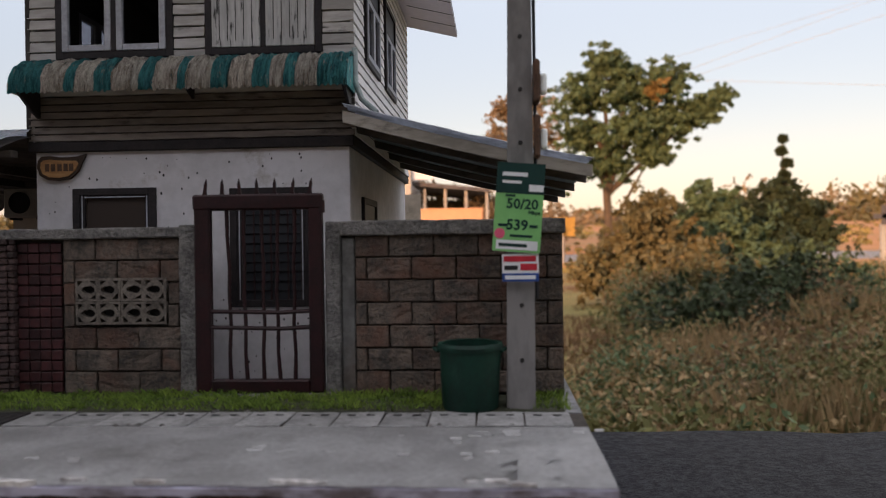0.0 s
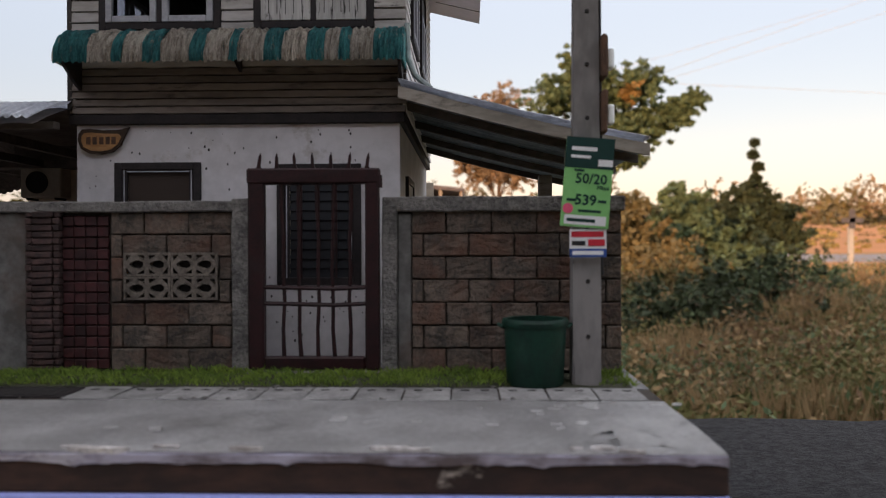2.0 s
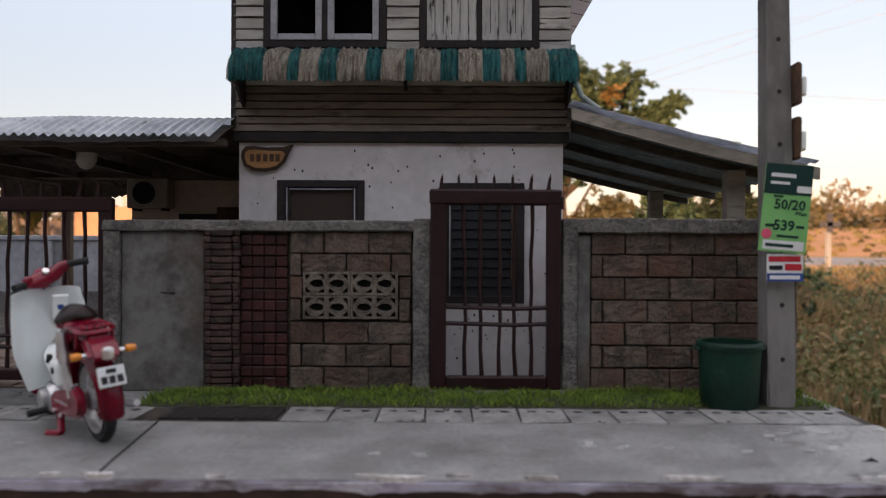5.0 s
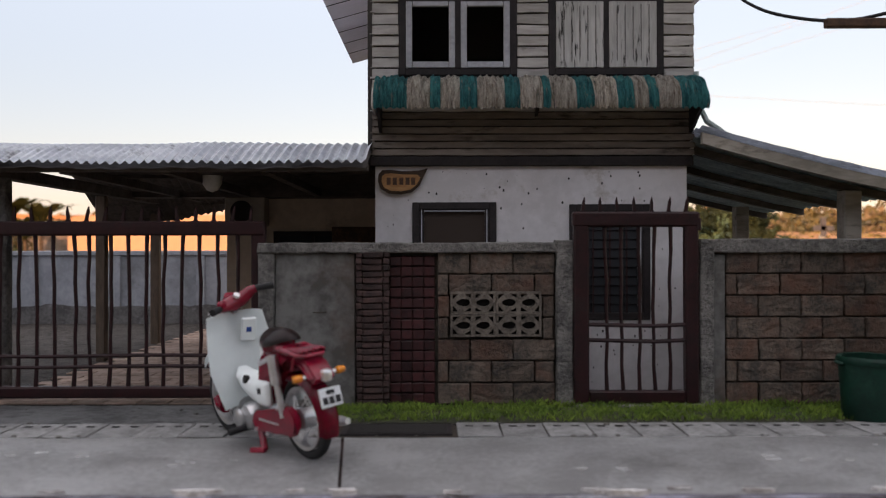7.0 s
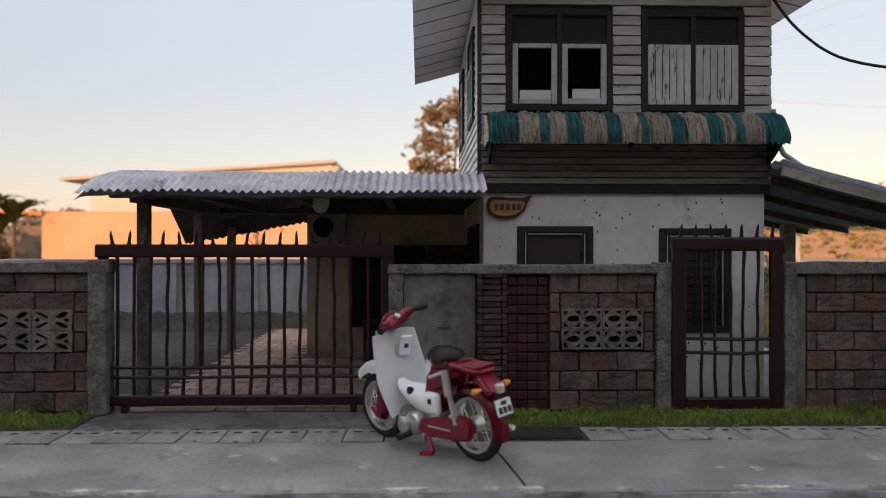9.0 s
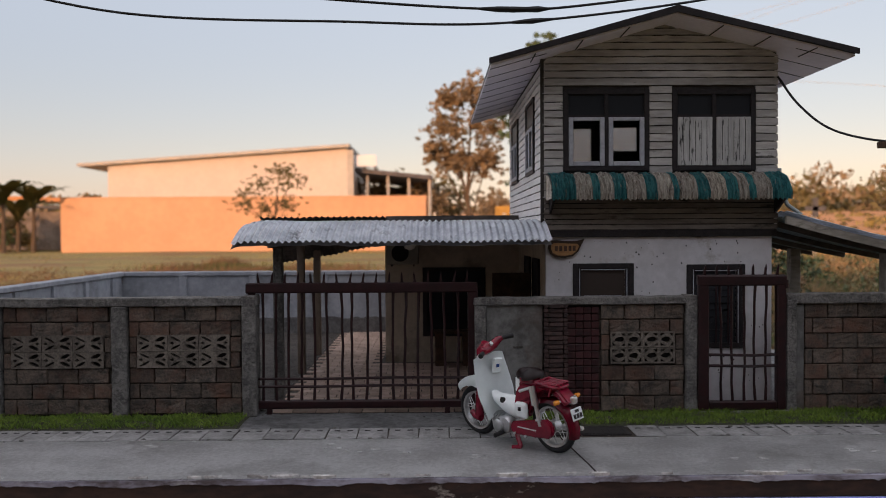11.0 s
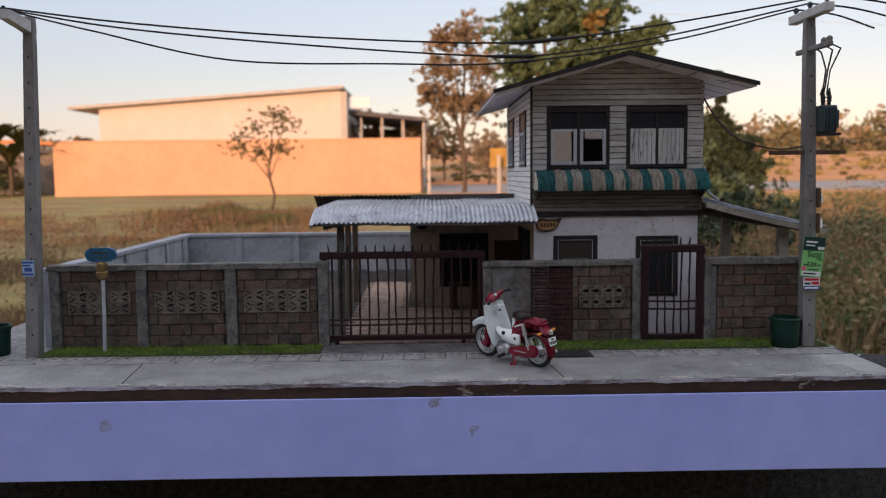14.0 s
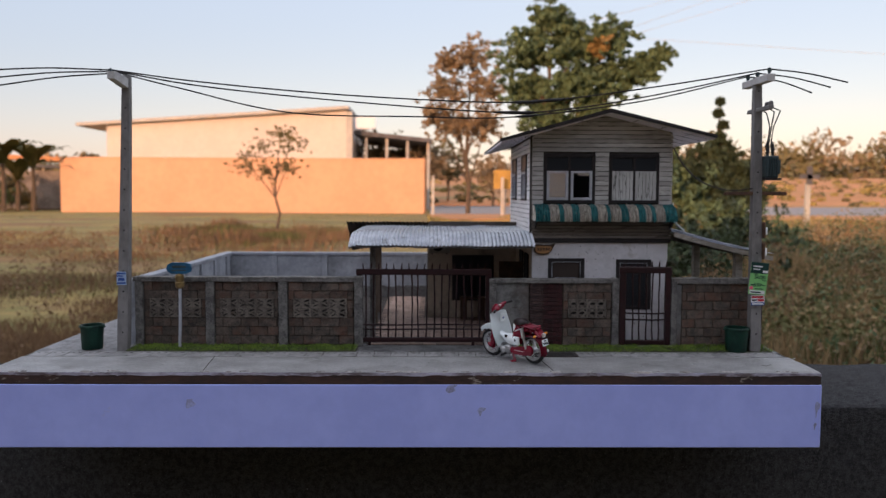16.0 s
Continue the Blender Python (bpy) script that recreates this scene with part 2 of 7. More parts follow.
M_AMBER = mat("amber lens", (0.75, 0.26, 0.02), (0.6, 0.2, 0.02), 100, 0.2, 0.0, spec=0.6)
M_PLATE = mat("white number plate", (0.75, 0.77, 0.8), (0.68, 0.7, 0.73), 100, 0.45, 0.05)
M_INK = mat("black ink", (0.02, 0.02, 0.022), None, 100, 0.6, 0.0)
M_SIGNWOOD = mat("carved golden wood", (0.40, 0.22, 0.09), (0.26, 0.13, 0.05), 120, 0.5, 0.3, stretch=(0.3, 1, 1))
M_BARK = mat("dark bark rim", (0.05, 0.03, 0.02), (0.03, 0.02, 0.014), 150, 0.8, 0.6)
M_BLUE = mat("blue enamel", (0.022, 0.11, 0.21), (0.012, 0.06, 0.12), 80, 0.45, 0.2)
M_BRASS = mat("aged brass", (0.30, 0.21, 0.08), (0.16, 0.11, 0.05), 120, 0.5, 0.3, metal=0.5)
M_GREENAD = mat("green poster", (0.23, 0.53, 0.19), (0.20, 0.48, 0.165), 40, 0.4, 0.0)
M_DARKAD = mat("dark green poster", (0.012, 0.045, 0.04), (0.01, 0.035, 0.032), 40, 0.4, 0.0)
M_PAPER = mat("white paper", (0.74, 0.76, 0.78), (0.68, 0.7, 0.72), 60, 0.6, 0.0)
M_REDINK = mat("red ink", (0.55, 0.03, 0.05), None, 80, 0.6, 0.0)
M_BLUEINK = mat("blue ink", (0.03, 0.08, 0.30), None, 80, 0.6, 0.0)
M_PINK = mat("pink sticker", (0.75, 0.12, 0.22), None, 80, 0.5, 0.0)
M_GRASS = island_vary(mat("bright moss grass", (0.17, 0.24, 0.035), (0.09, 0.15, 0.022), 60, 0.7, 0.0), 0.4)
M_SOIL = mat("dark soil", (0.05, 0.05, 0.03), (0.03, 0.035, 0.02), 120, 0.95, 0.6, 0.001)
M_PAVER = mat("terracotta paver", (0.44, 0.32, 0.26), (0.28, 0.20, 0.16), 60, 0.8, 0.4, 0.0004, vary=0.2)
M_GRAVEL = mat("yard gravel", (0.085, 0.075, 0.068), (0.045, 0.04, 0.036), 110, 0.9, 0.9, 0.002)
M_BULB = mat("milky lamp glass", (0.7, 0.68, 0.62), None, 60, 0.3, 0.0)
M_ACBODY = mat("beige casing", (0.36, 0.33, 0.27), (0.3, 0.27, 0.22), 60, 0.6, 0.1)


def glass(name, colour, rough=0.06):
    m = bpy.data.materials.new(name)
    m.use_nodes = True
    b = m.node_tree.nodes["Principled BSDF"]
    b.inputs["Base Color"].default_value = (*colour, 1)
    b.inputs["Roughness"].default_value, b.inputs["Specular IOR Level"].default_value = rough, 0.1
    return m


M_DARKGLASS = glass("smoked window glass", (0.022, 0.024, 0.028), 0.45)
M_SMOKE = glass("dark brown glass", (0.055, 0.043, 0.037), 0.12)
M_CLEAR = bpy.data.materials.new("clear window glass")
M_CLEAR.use_nodes = True
M_CLEAR.node_tree.nodes["Principled BSDF"].inputs["Transmission Weight"].default_value = 1.0
M_CLEAR.node_tree.nodes["Principled BSDF"].inputs["Base Color"].default_value = (0.42, 0.42, 0.45, 1)
M_CLEAR.node_tree.nodes["Principled BSDF"].inputs["Roughness"].default_value = 0.03
M_CLEAR.node_tree.nodes["Principled BSDF"].inputs["IOR"].default_value = 1.1

M_FROST = bpy.data.materials.new("frosted white glass")
M_FROST.use_nodes = True
M_FROST.node_tree.nodes["Principled BSDF"].inputs["Base Color"].default_value = (0.78, 0.76, 0.75, 1)
M_FROST.node_tree.nodes["Principled BSDF"].inputs["Transmission Weight"].default_value = 1.0
M_FROST.node_tree.nodes["Principled BSDF"].inputs["Roughness"].default_value = 0.8
M_FROST.node_tree.nodes["Principled BSDF"].inputs["IOR"].default_value = 1.15

# ---- building helpers; the model's sizes are in millimetres ----
MM = 0.001


def thing(name, x=0, y=0, z=0, rz=0, label="", category="", group="", kind="", unit=MM):
    ob = new(name)
    ob.empty_display_size = 0.02
    ob.matrix_world = pose(x * unit, y * unit, z * unit, 0, 0, rz)
    return tagged(ob, label, category, group, kind)


def mesh_of(name, bm, material, unit=MM, smooth=False):
    if unit != 1:
        bmesh.ops.scale(bm, vec=(unit,) * 3, verts=bm.verts)
    me = bpy.data.meshes.new(name)
    bm.to_mesh(me)
    bm.free()
    for m in material if isinstance(material, (list, tuple)) else [material]:
        me.materials.append(m)
    if smooth:
        for p in me.polygons:
            p.use_smooth = True
        me.set_sharp_from_angle(angle=radians(40))
    return me


def part(name, bm, material, parent, label="", unit=MM, smooth=False):
    ob = new(name, mesh_of(name, bm, material, unit, smooth))
    ob.parent = parent
    return tagged(ob, label)


def solo(name, bm, material, label="", category="", group="", kind="", unit=MM, smooth=False):
    return tagged(new(name, mesh_of(name, bm, material, unit, smooth)), label, category, group, kind)


def piece(name, me, parent, x, y, z, rx=0, ry=0, rz=0, unit=MM):
    ob = new(name, me)
    ob.parent = parent
    ob.matrix_local = pose(x * unit, y * unit, z * unit, rx, ry, rz)
    return ob


def box(bm, x0, x1, y0, y1, z0, z1, bev=0.0, rot=None, seg=1):
    vs = [bm.verts.new((x, y, z)) for x in (x0, x1) for y in (y0, y1) for z in (z0, z1)]
    fs = [bm.faces.new([vs[i] for i in f]) for f in ((0, 1, 3, 2), (4, 6, 7, 5), (0, 4, 5, 1), (2, 3, 7, 6), (0, 2, 6, 4), (1, 5, 7, 3))]
    if bev:
        es = list({e for f in fs for e in f.edges})
        r = bmesh.ops.bevel(bm, geom=es, offset=bev, segments=seg, profile=0.5, affect="EDGES")
        vs = list({v for f in r["faces"] for v in f.verts} | {v for v in vs if v.is_valid})
    if rot is not None:
        for v in vs:
            v.co = rot @ v.co
    return bm


def bx(*a, **k):
    return box(bmesh.new(), *a, **k)


def rod(bm, p0, p1, r0, r1=None, n=10, caps=True):
    r1 = r0 if r1 is None else r1
    p0, p1 = Vector(p0), Vector(p1)
    q = (p1 - p0).to_track_quat("Z", "Y")
    rings = []
    for p, r in ((p0, r0), (p1, r1)):
        rings.append([bm.verts.new(p + q @ Vector((r * math.cos(2 * math.pi * i / n), r * math.sin(2 * math.pi * i / n), 0))) for i in range(n)])
    for i in range(n):
        j = (i + 1) % n
        bm.faces.new((rings[0][i], rings[0][j], rings[1][j], rings[1][i]))
    if caps:
        bm.faces.new(rings[0][::-1]), bm.faces.new(rings[1])
    return bm


def rd(*a, **k):
    return rod(bmesh.new(), *a, **k)


def tube(bm, pts, radii, n=8):
    """A tube through points, with one radius or one for each point."""
    pts = [Vector(p) for p in pts]
    radii = radii if isinstance(radii, (list, tuple)) else [radii] * len(pts)
    rings = []
    for i, (p, r) in enumerate(zip(pts, radii)):
        d = (pts[min(i + 1, len(pts) - 1)] - pts[max(i - 1, 0)]).normalized()
        up = Vector((0, 0, 1)) if abs(d.z) < 0.9 else Vector((1, 0, 0))
        s = d.cross(up).normalized()
        u = s.cross(d)
        rings.append([bm.verts.new(p + r * (math.cos(2 * math.pi * k / n) * s + math.sin(2 * math.pi * k / n) * u)) for k in range(n)])
    for a_, b_ in zip(rings, rings[1:]):
        for k in range(n):
            bm.faces.new((a_[k], a_[(k + 1) % n], b_[(k + 1) % n], b_[k]))
    bm.faces.new(rings[0][::-1]), bm.faces.new(rings[-1])
    return bm


def tb(*a, **k):
    return tube(bmesh.new(), *a, **k)


def lathe(bm, prof, n=24, origin=(0, 0, 0), axis="Z"):
    """Turn a profile of (radius, height) round an axis."""
    rings = []
    for r, h in prof:
        ring = []
        for k in range(n):
            c, s = r * math.cos(2 * math.pi * k / n), r * math.sin(2 * math.pi * k / n)
            co = {"Z": (c, s, h), "Y": (c, h, s), "X": (h, c, s)}[axis]
            ring.append(bm.verts.new(Vector(co) + Vector(origin)))
        rings.append(ring)
    for a_, b_ in zip(rings, rings[1:]):
        for k in range(n):
            bm.faces.new((a_[k], a_[(k + 1) % n], b_[(k + 1) % n], b_[k]))
    return bm


def prism(bm, poly, y0, y1, plane="xz"):
    """Extrude a polygon drawn in the given plane along the third axis."""
    def co(p, h):
        return {"xz": (p[0], h, p[1]), "xy": (p[0], p[1], h), "yz": (h, p[0], p[1])}[plane]
    a_ = [bm.verts.new(co(p, y0)) for p in poly]
    b_ = [bm.verts.new(co(p, y1)) for p in poly]
    bm.faces.new(a_), bm.faces.new(b_[::-1])
    for i in range(len(poly)):
        j = (i + 1) % len(poly)
        bm.faces.new((a_[i], b_[i], b_[j], a_[j]))
    bmesh.ops.recalc_face_normals(bm, faces=bm.faces)
    return bm


def sheet(bm, nu, nv, f, thick=0.0):
    """A grid of points f(u, v), with a thickness given along the normal."""
    g = [[bm.verts.new(f(i / nu, j / nv)) for j in range(nv + 1)] for i in range(nu + 1)]
    fs = [bm.faces.new((g[i][j], g[i + 1][j], g[i + 1][j + 1], g[i][j + 1])) for i in range(nu) for j in range(nv)]
    if thick:
        bmesh.ops.solidify(bm, geom=fs, thickness=thick)
    return bm


def punched(name, outer, holes, depth, material):
    """A flat plate with holes through it, as one mesh standing in the xz plane, its front at y = 0; millimetres."""
    cu = bpy.data.curves.new(name, "CURVE")
    cu.dimensions, cu.fill_mode, cu.extrude = "2D", "BOTH", depth / 2 * MM
    for loop in [outer] + holes:
        sp = cu.splines.new("POLY")
        sp.points.add(len(loop) - 1)
        for p, (x, y) in zip(sp.points, loop):
            p.co = (x * MM, y * MM, 0, 1)
        sp.use_cyclic_u = True
    tmp = bpy.data.objects.new(name, cu)
    me = bpy.data.meshes.new_from_object(tmp)
    bpy.data.objects.remove(tmp)
    bpy.data.curves.remove(cu)
    me.transform(Matrix.Rotation(radians(90), 4, "X"))
    me.transform(Matrix.Translation((0, depth / 2 * MM, 0)))
    me.materials.clear()
    me.materials.append(material)
    return me


def words(name, text, size, material, parent, x, y, z, rx=90, ry=0, rz=0, bold=0.0):
    cu = bpy.data.curves.new(name, "FONT")
    cu.body, cu.size, cu.align_x, cu.align_y, cu.extrude, cu.offset = text, size * MM, "CENTER", "CENTER", 0.00004, bold * MM
    cu.resolution_u = 2
    tmp = bpy.data.objects.new(name, cu)
    me = bpy.data.meshes.new_from_object(tmp)
    bpy.data.objects.remove(tmp)
    bpy.data.curves.remove(cu)
    me.materials.clear()
    me.materials.append(material)
    return piece(name, me, parent, x, y, z, rx, ry, rz)


def rough_up(bm, amp, freq=0.3):
    for v in bm.verts:
        v.co += Vector(noise.noise_vector(v.co * freq)) * amp
    return bm

# ---- the ledge and the model's base ----
bm = bx(-3200, 3200, 330, 545, -860, -63, bev=6, seg=2)
bmesh.ops.subdivide_edges(bm, edges=[e for e in bm.edges if e.calc_length() > 1000], cuts=160)
rough_up(bm, 2.2, 0.03)
solo("ledge_wall", bm, M_LEDGE, "black weathered concrete garden wall under the model", "wall", kind="structure", smooth=True)

base = thing("display_plinth", -330, 205, 0, label="display base with grey street top and white painted front board", category="display base")
X0, X1, YF, YB = -700.0, 30.0, 205.0, 742.0


def at(ob):
    """The offset that turns world millimetres into those of a thing."""
    return -ob.location / MM


def rel(bm, ob):
    bmesh.ops.translate(bm, vec=at(ob), verts=bm.verts)
    return bm


part("core_board", rel(bx(X0 + 1, X1 - 1, YF + 4, YB, -62, -9), base), M_FASCIA, base, "white painted board")
part("front_board", rel(bx(X0, X1 + 0.6, YF - 1.5, YF + 3.8, -67, -11.2, bev=0.6), base), M_FASCIA, base, "lavender white painted front board with mud smears")
part("side_board", rel(bx(X1 - 0.8, X1 + 1.2, YF + 4.0, YB, -63, -11.2), base), M_FASCIA, base)
bm = bx(X0, X1, YF - 1.0, YB, -11, -1.2, bev=0.5)
part("wooden_edge", rel(bm, base), M_EDGE, base, "brown worn wooden edge strip")
# ragged chips of plaster along the front edge
bm = bmesh.new()
lip = [X0 + 1 + (X1 - X0 - 1.4) * k / 420 for k in range(421)]
low = [-2.7 - 2.4 * max(0.0, noise.noise((x * 0.035, 2, 0)) + 0.12) - 1.5 * max(0.0, noise.noise((x * 0.22, 7, 0))) for x in lip]
g = [[bm.verts.new((x, y + 0.35 * noise.noise((x * 0.3, 1, 0)), z)) for y, z in ((YF - 0.4, -0.75), (YF - 1.7, -1.0), (YF - 1.7, l), (YF - 0.4, l - 0.1))] for x, l in zip(lip, low)]
for p, q in zip(g, g[1:]):
    for k in range(3):
        bm.faces.new((p[k], q[k], q[k + 1], p[k + 1]))
bm.faces.new(g[0]), bm.faces.new(g[-1][::-1])
bmesh.ops.recalc_face_normals(bm, faces=bm.faces)
part("edge_lip", rel(bm, base), M_LIP, base, "pale worn lip of the slab with ragged lower edge")
bm = bmesh.new()
for i in range(46):
    x, r = random.uniform(X0 + 2, X1 - 8), random.uniform(0.8, 3.2)
    y = YF - 0.6 + random.uniform(0, 2.5)
    prism(bm, [(x + 2.2 * r * math.cos(t) * random.uniform(0.6, 1), y + 0.5 * r * math.sin(t) * random.uniform(0.5, 1)) for t in np.linspace(0, 6.28, 9)[:-1]], -0.9, random.uniform(0.3, 0.7), "xy")
tagged(part("edge_cement", rel(rough_up(bm, 0.25, 0.5), base), M_CHIP, base, "chipped cement along the edge"), kind="stuff")
for x, z, w, h in ((-297, -15, 8, 3.4), (-524, -28, 7, 4), (26, -33, 2.4, 7), (25, -48, 1.5, 3), (-270, -35, 4, 4)):
    bm = bmesh.new()
    prism(bm, [(x + w * math.cos(t) * (1 + 0.5 * math.sin(3 * t + x)) * (0.6 + 0.4 * math.cos(t - 0.5)), z + h * math.sin(t) + 0.35 * h * math.cos(t)) for t in np.linspace(0, 2 * math.pi, 16)[:-1]], YF - 1.75, YF - 1.4)
    part("mud_smear", rel(bm, base), M_SMUDGE, base, "dried mud smear")

# street slabs with joints between them
joints = (X0, -515.0, -208.0, X1)
for i in range(3):
    bm = bmesh.new()
    xa, xb = joints[i] + 0.5, joints[i + 1] - 0.5
    n = int((xb - xa) / 6)

    def top(u, v, xa=xa, xb=xb):
        x, y = xa + u * (xb - xa), YF - 1.2 + v * (270 - YF + 1.0)
        sl = 7.0 * (v - 0.5) if 0 < u < 1 or abs(x - X1) > 2 and abs(x - X0) > 2 else 0
        x -= sl * (1 if x < xa + 1 and xa > X0 + 2 or x > xb - 1 and xb < X1 - 2 else 0)
        z = 0.25 * noise.noise((x * 0.05, y * 0.06, 0)) + 0.12 * noise.noise((x * 0.3, y * 0.3, 5))
        if v == 0:
            y += 0.9 * noise.noise((x * 0.12, 3, 0))
            z -= 0.5
        return Vector((x, y, z))
    sheet(bm, n, 14, top, -1.3)
    part("street_slab", rel(bm, base), M_STREET, base, "grey cement street slab with hairline cracks")
part("back_slab", rel(bx(X0, X1, 293.2, YB, -1.2, -0.15), base), M_APRON, base)
part("driveway_apron", rel(rough_up(sheet(bmesh.new(), 50, 14, lambda u, v: Vector((-384 + 131 * u, 293.4 + 37 * v, 0.25 + 0.35 * noise.noise((u * 25, v * 9, 1)) + 0.35 * noise.noise((u * 70, v * 22, 6)))), -0.6), 0.1), base), M_APRON, base, "rough dark cement driveway apron")
part("tile_bed", rel(bx(X0, X1, 269.4, 293.2, -1.2, -0.5), base), M_MORTAR, base)
# irregular drips of cement on the slabs
bm = bmesh.new()
for cx, cy, r in ((-420, 262, 9), (-345, 255, 12), (-300, 245, 8), (-250, 235, 6), (-60, 240, 7), (-20, 262, 16), (0, 255, 12), (-15, 232, 8), (-130, 228, 5), (15, 262, 10), (-560, 240, 10)):
    for k in range(5):
        x, y, l = cx + random.uniform(-r, r) * 2, cy + random.uniform(-r, r) * 0.6, random.uniform(0.6, 2.6)
        prism(bm, [(x + l * math.cos(t), y + 0.55 * l * math.sin(t) * random.uniform(0.4, 1)) for t in np.linspace(0, 6.28, 9)[:-1]], -0.3, random.uniform(0.25, 0.45), "xy")
tagged(part("dried_cement", rel(bm, base), M_STREET, base, "dried cement lumps"), kind="stuff")

# rain grate in the street
grate = thing("drain_grate", -193, 283, 0, label="dark rusty drain opening set in the street", category="drain")
part("frame", bx(-20, 20, -9, 9, -0.4, 0.3), M_TRIM, grate)
# dark plate laid on the frame stands in for the shaded opening
part("pit", bx(-18, 18, -7.5, 7.5, 0.32, 0.42), M_HOLE, grate)
for k in range(11):
    part("bar", bx(-17 + 3.3 * k, -16 + 3.3 * k, -7.5, 7.5, 0.44, 0.55), M_HOLE, grate)

# ---- front boundary walls ----
BR_ME = []
for k in range(6):
    bm = bx(-8.75, 8.75, -1.4, 1.4, -4.3, 4.3, bev=0.4)
    bmesh.ops.subdivide_edges(bm, edges=[e for e in bm.edges if e.calc_length() > 5], cuts=4, use_grid_fill=True)
    for v in bm.verts:
        v.co += Vector((noise.noise(v.co * 0.6 + Vector((k * 9, 0, 0))) * 0.45, noise.noise(v.co * 0.5 + Vector((0, k * 9, 4))) * 0.5, noise.noise(v.co * 0.5 + Vector((3, k * 7, 0))) * 0.35))
    BR_ME.append(mesh_of("block", bm, M_BRICK))
HALF_ME = []
for w in (3.2, 5.0, 6.8):
    HALF_ME.append((w, mesh_of("half_block", bx(-w, w, -1.4, 1.4, -4.3, 4.3, bev=0.4), M_BRICK)))

ROW = 9.15


def eye_block(w, h):
    """Pierced cement block: paired eye-shaped holes with small corner holes."""
    o = [(-w / 2, 0), (w / 2, 0), (w / 2, h), (-w / 2, h)]
    hs = []
    for s in (-1, 1):
        cx = s * w * 0.22
        hs.append([(cx + 0.155 * w * math.cos(t), h / 2 + h * 0.17 * math.sin(t) * (1 + 0.2 * math.cos(t))) for t in np.linspace(0, 2 * math.pi, 13)[:-1]])
        for q in (-1, 1):
            hs.append([(s * w * 0.45, h / 2 + q * h * 0.12), (s * w * 0.33, h / 2 + q * h * 0.40), (s * w * 0.45, h / 2 + q * h * 0.40)])
            hs.append([(s * w * 0.05 + 0.02, h / 2 + q * h * 0.2), (s * w * 0.2, h / 2 + q * h * 0.40), (s * w * 0.05, h / 2 + q * h * 0.40)])
    return punched("breeze_block", o, hs, 3.2, M_VENT)


EYE_BIG = eye_block(19.0, 9.4)


def petal_block(w, h):
    """Pierced cement block with slanting petal-shaped holes."""
    o = [(-w / 2, 0), (w / 2, 0), (w / 2, h), (-w / 2, h)]
    hs = []
    for s in (-1, 1):
        for q in (-1, 1):
            a_ = math.atan2(q * h * 0.42, s * w * 0.3)
            cx, cy = s * w * 0.25, h / 2 + q * h * 0.24
            hs.append([(cx + 0.2 * w * math.cos(t) * math.cos(a_) - 0.10 * h * math.sin(t) * math.sin(a_), cy + 0.2 * w * math.cos(t) * math.sin(a_) * 0.55 + 0.13 * h * math.sin(t) * math.cos(a_) * s) for t in np.linspace(0, 2 * math.pi, 11)[:-1]])
        hs.append([(s * w * 0.46, h * 0.5), (s * w * 0.36, h * 0.6), (s * w * 0.3, h * 0.5), (s * w * 0.36, h * 0.4)])
    return punched("breeze_block", o, hs, 3.2, M_VENT)


EYE_SMALL = petal_block(18.0, 9.6)


def blocks(parent, xa, xb, yf, z0, z1, off, skip=None, px=0):
    """Courses of cement blocks between xa and xb, their faces at yf; skip is a hole (x0, x1, z0, z1)."""
    n = int(round((z1 - z0) / ROW))
    for r in range(n):
        zc = z0 + (r + 0.5) * ROW
        spans = [(xa, xb)]
        if skip and skip[2] - 2 < zc < skip[3] + 2:
            spans = [(xa, skip[0]), (skip[1], xb)]
        for sa, sb in spans:
            x = sa - ((r % 2) * 9.0 + off) % 18
            while x < sb:
                a_, b_ = max(x, sa), min(x + 18, sb)
                x += 18
                if b_ - a_ < 2.5:
                    continue
                c = (a_ + b_) / 2
                yy = yf + 1.4 + random.uniform(-0.25, 0.35)
                if b_ - a_ > 17:
                    piece("block", random.choice(BR_ME), parent, c - px, yy - parent.location.y / MM, zc, 0, random.uniform(-0.5, 0.5), random.choice((0, 180)))
                else:
                    w, me = min(HALF_ME, key=lambda t: abs(t[0] * 2 + 0.8 - (b_ - a_)))
                    ob = piece("block", me, parent, c - px, yy - parent.location.y / MM, zc)
                    ob.scale.x = (b_ - a_ - 0.8) / (2 * w)


def cement(xa, xb, ya, yb, za, zb, cuts=10, amp=0.5):
    bm = bx(xa, xb, ya, yb, za, zb, bev=0.5)
    bmesh.ops.subdivide_edges(bm, edges=[e for e in bm.edges if e.calc_length() > 20], cuts=cuts, use_grid_fill=True)
    return rough_up(bm, amp, 0.25)


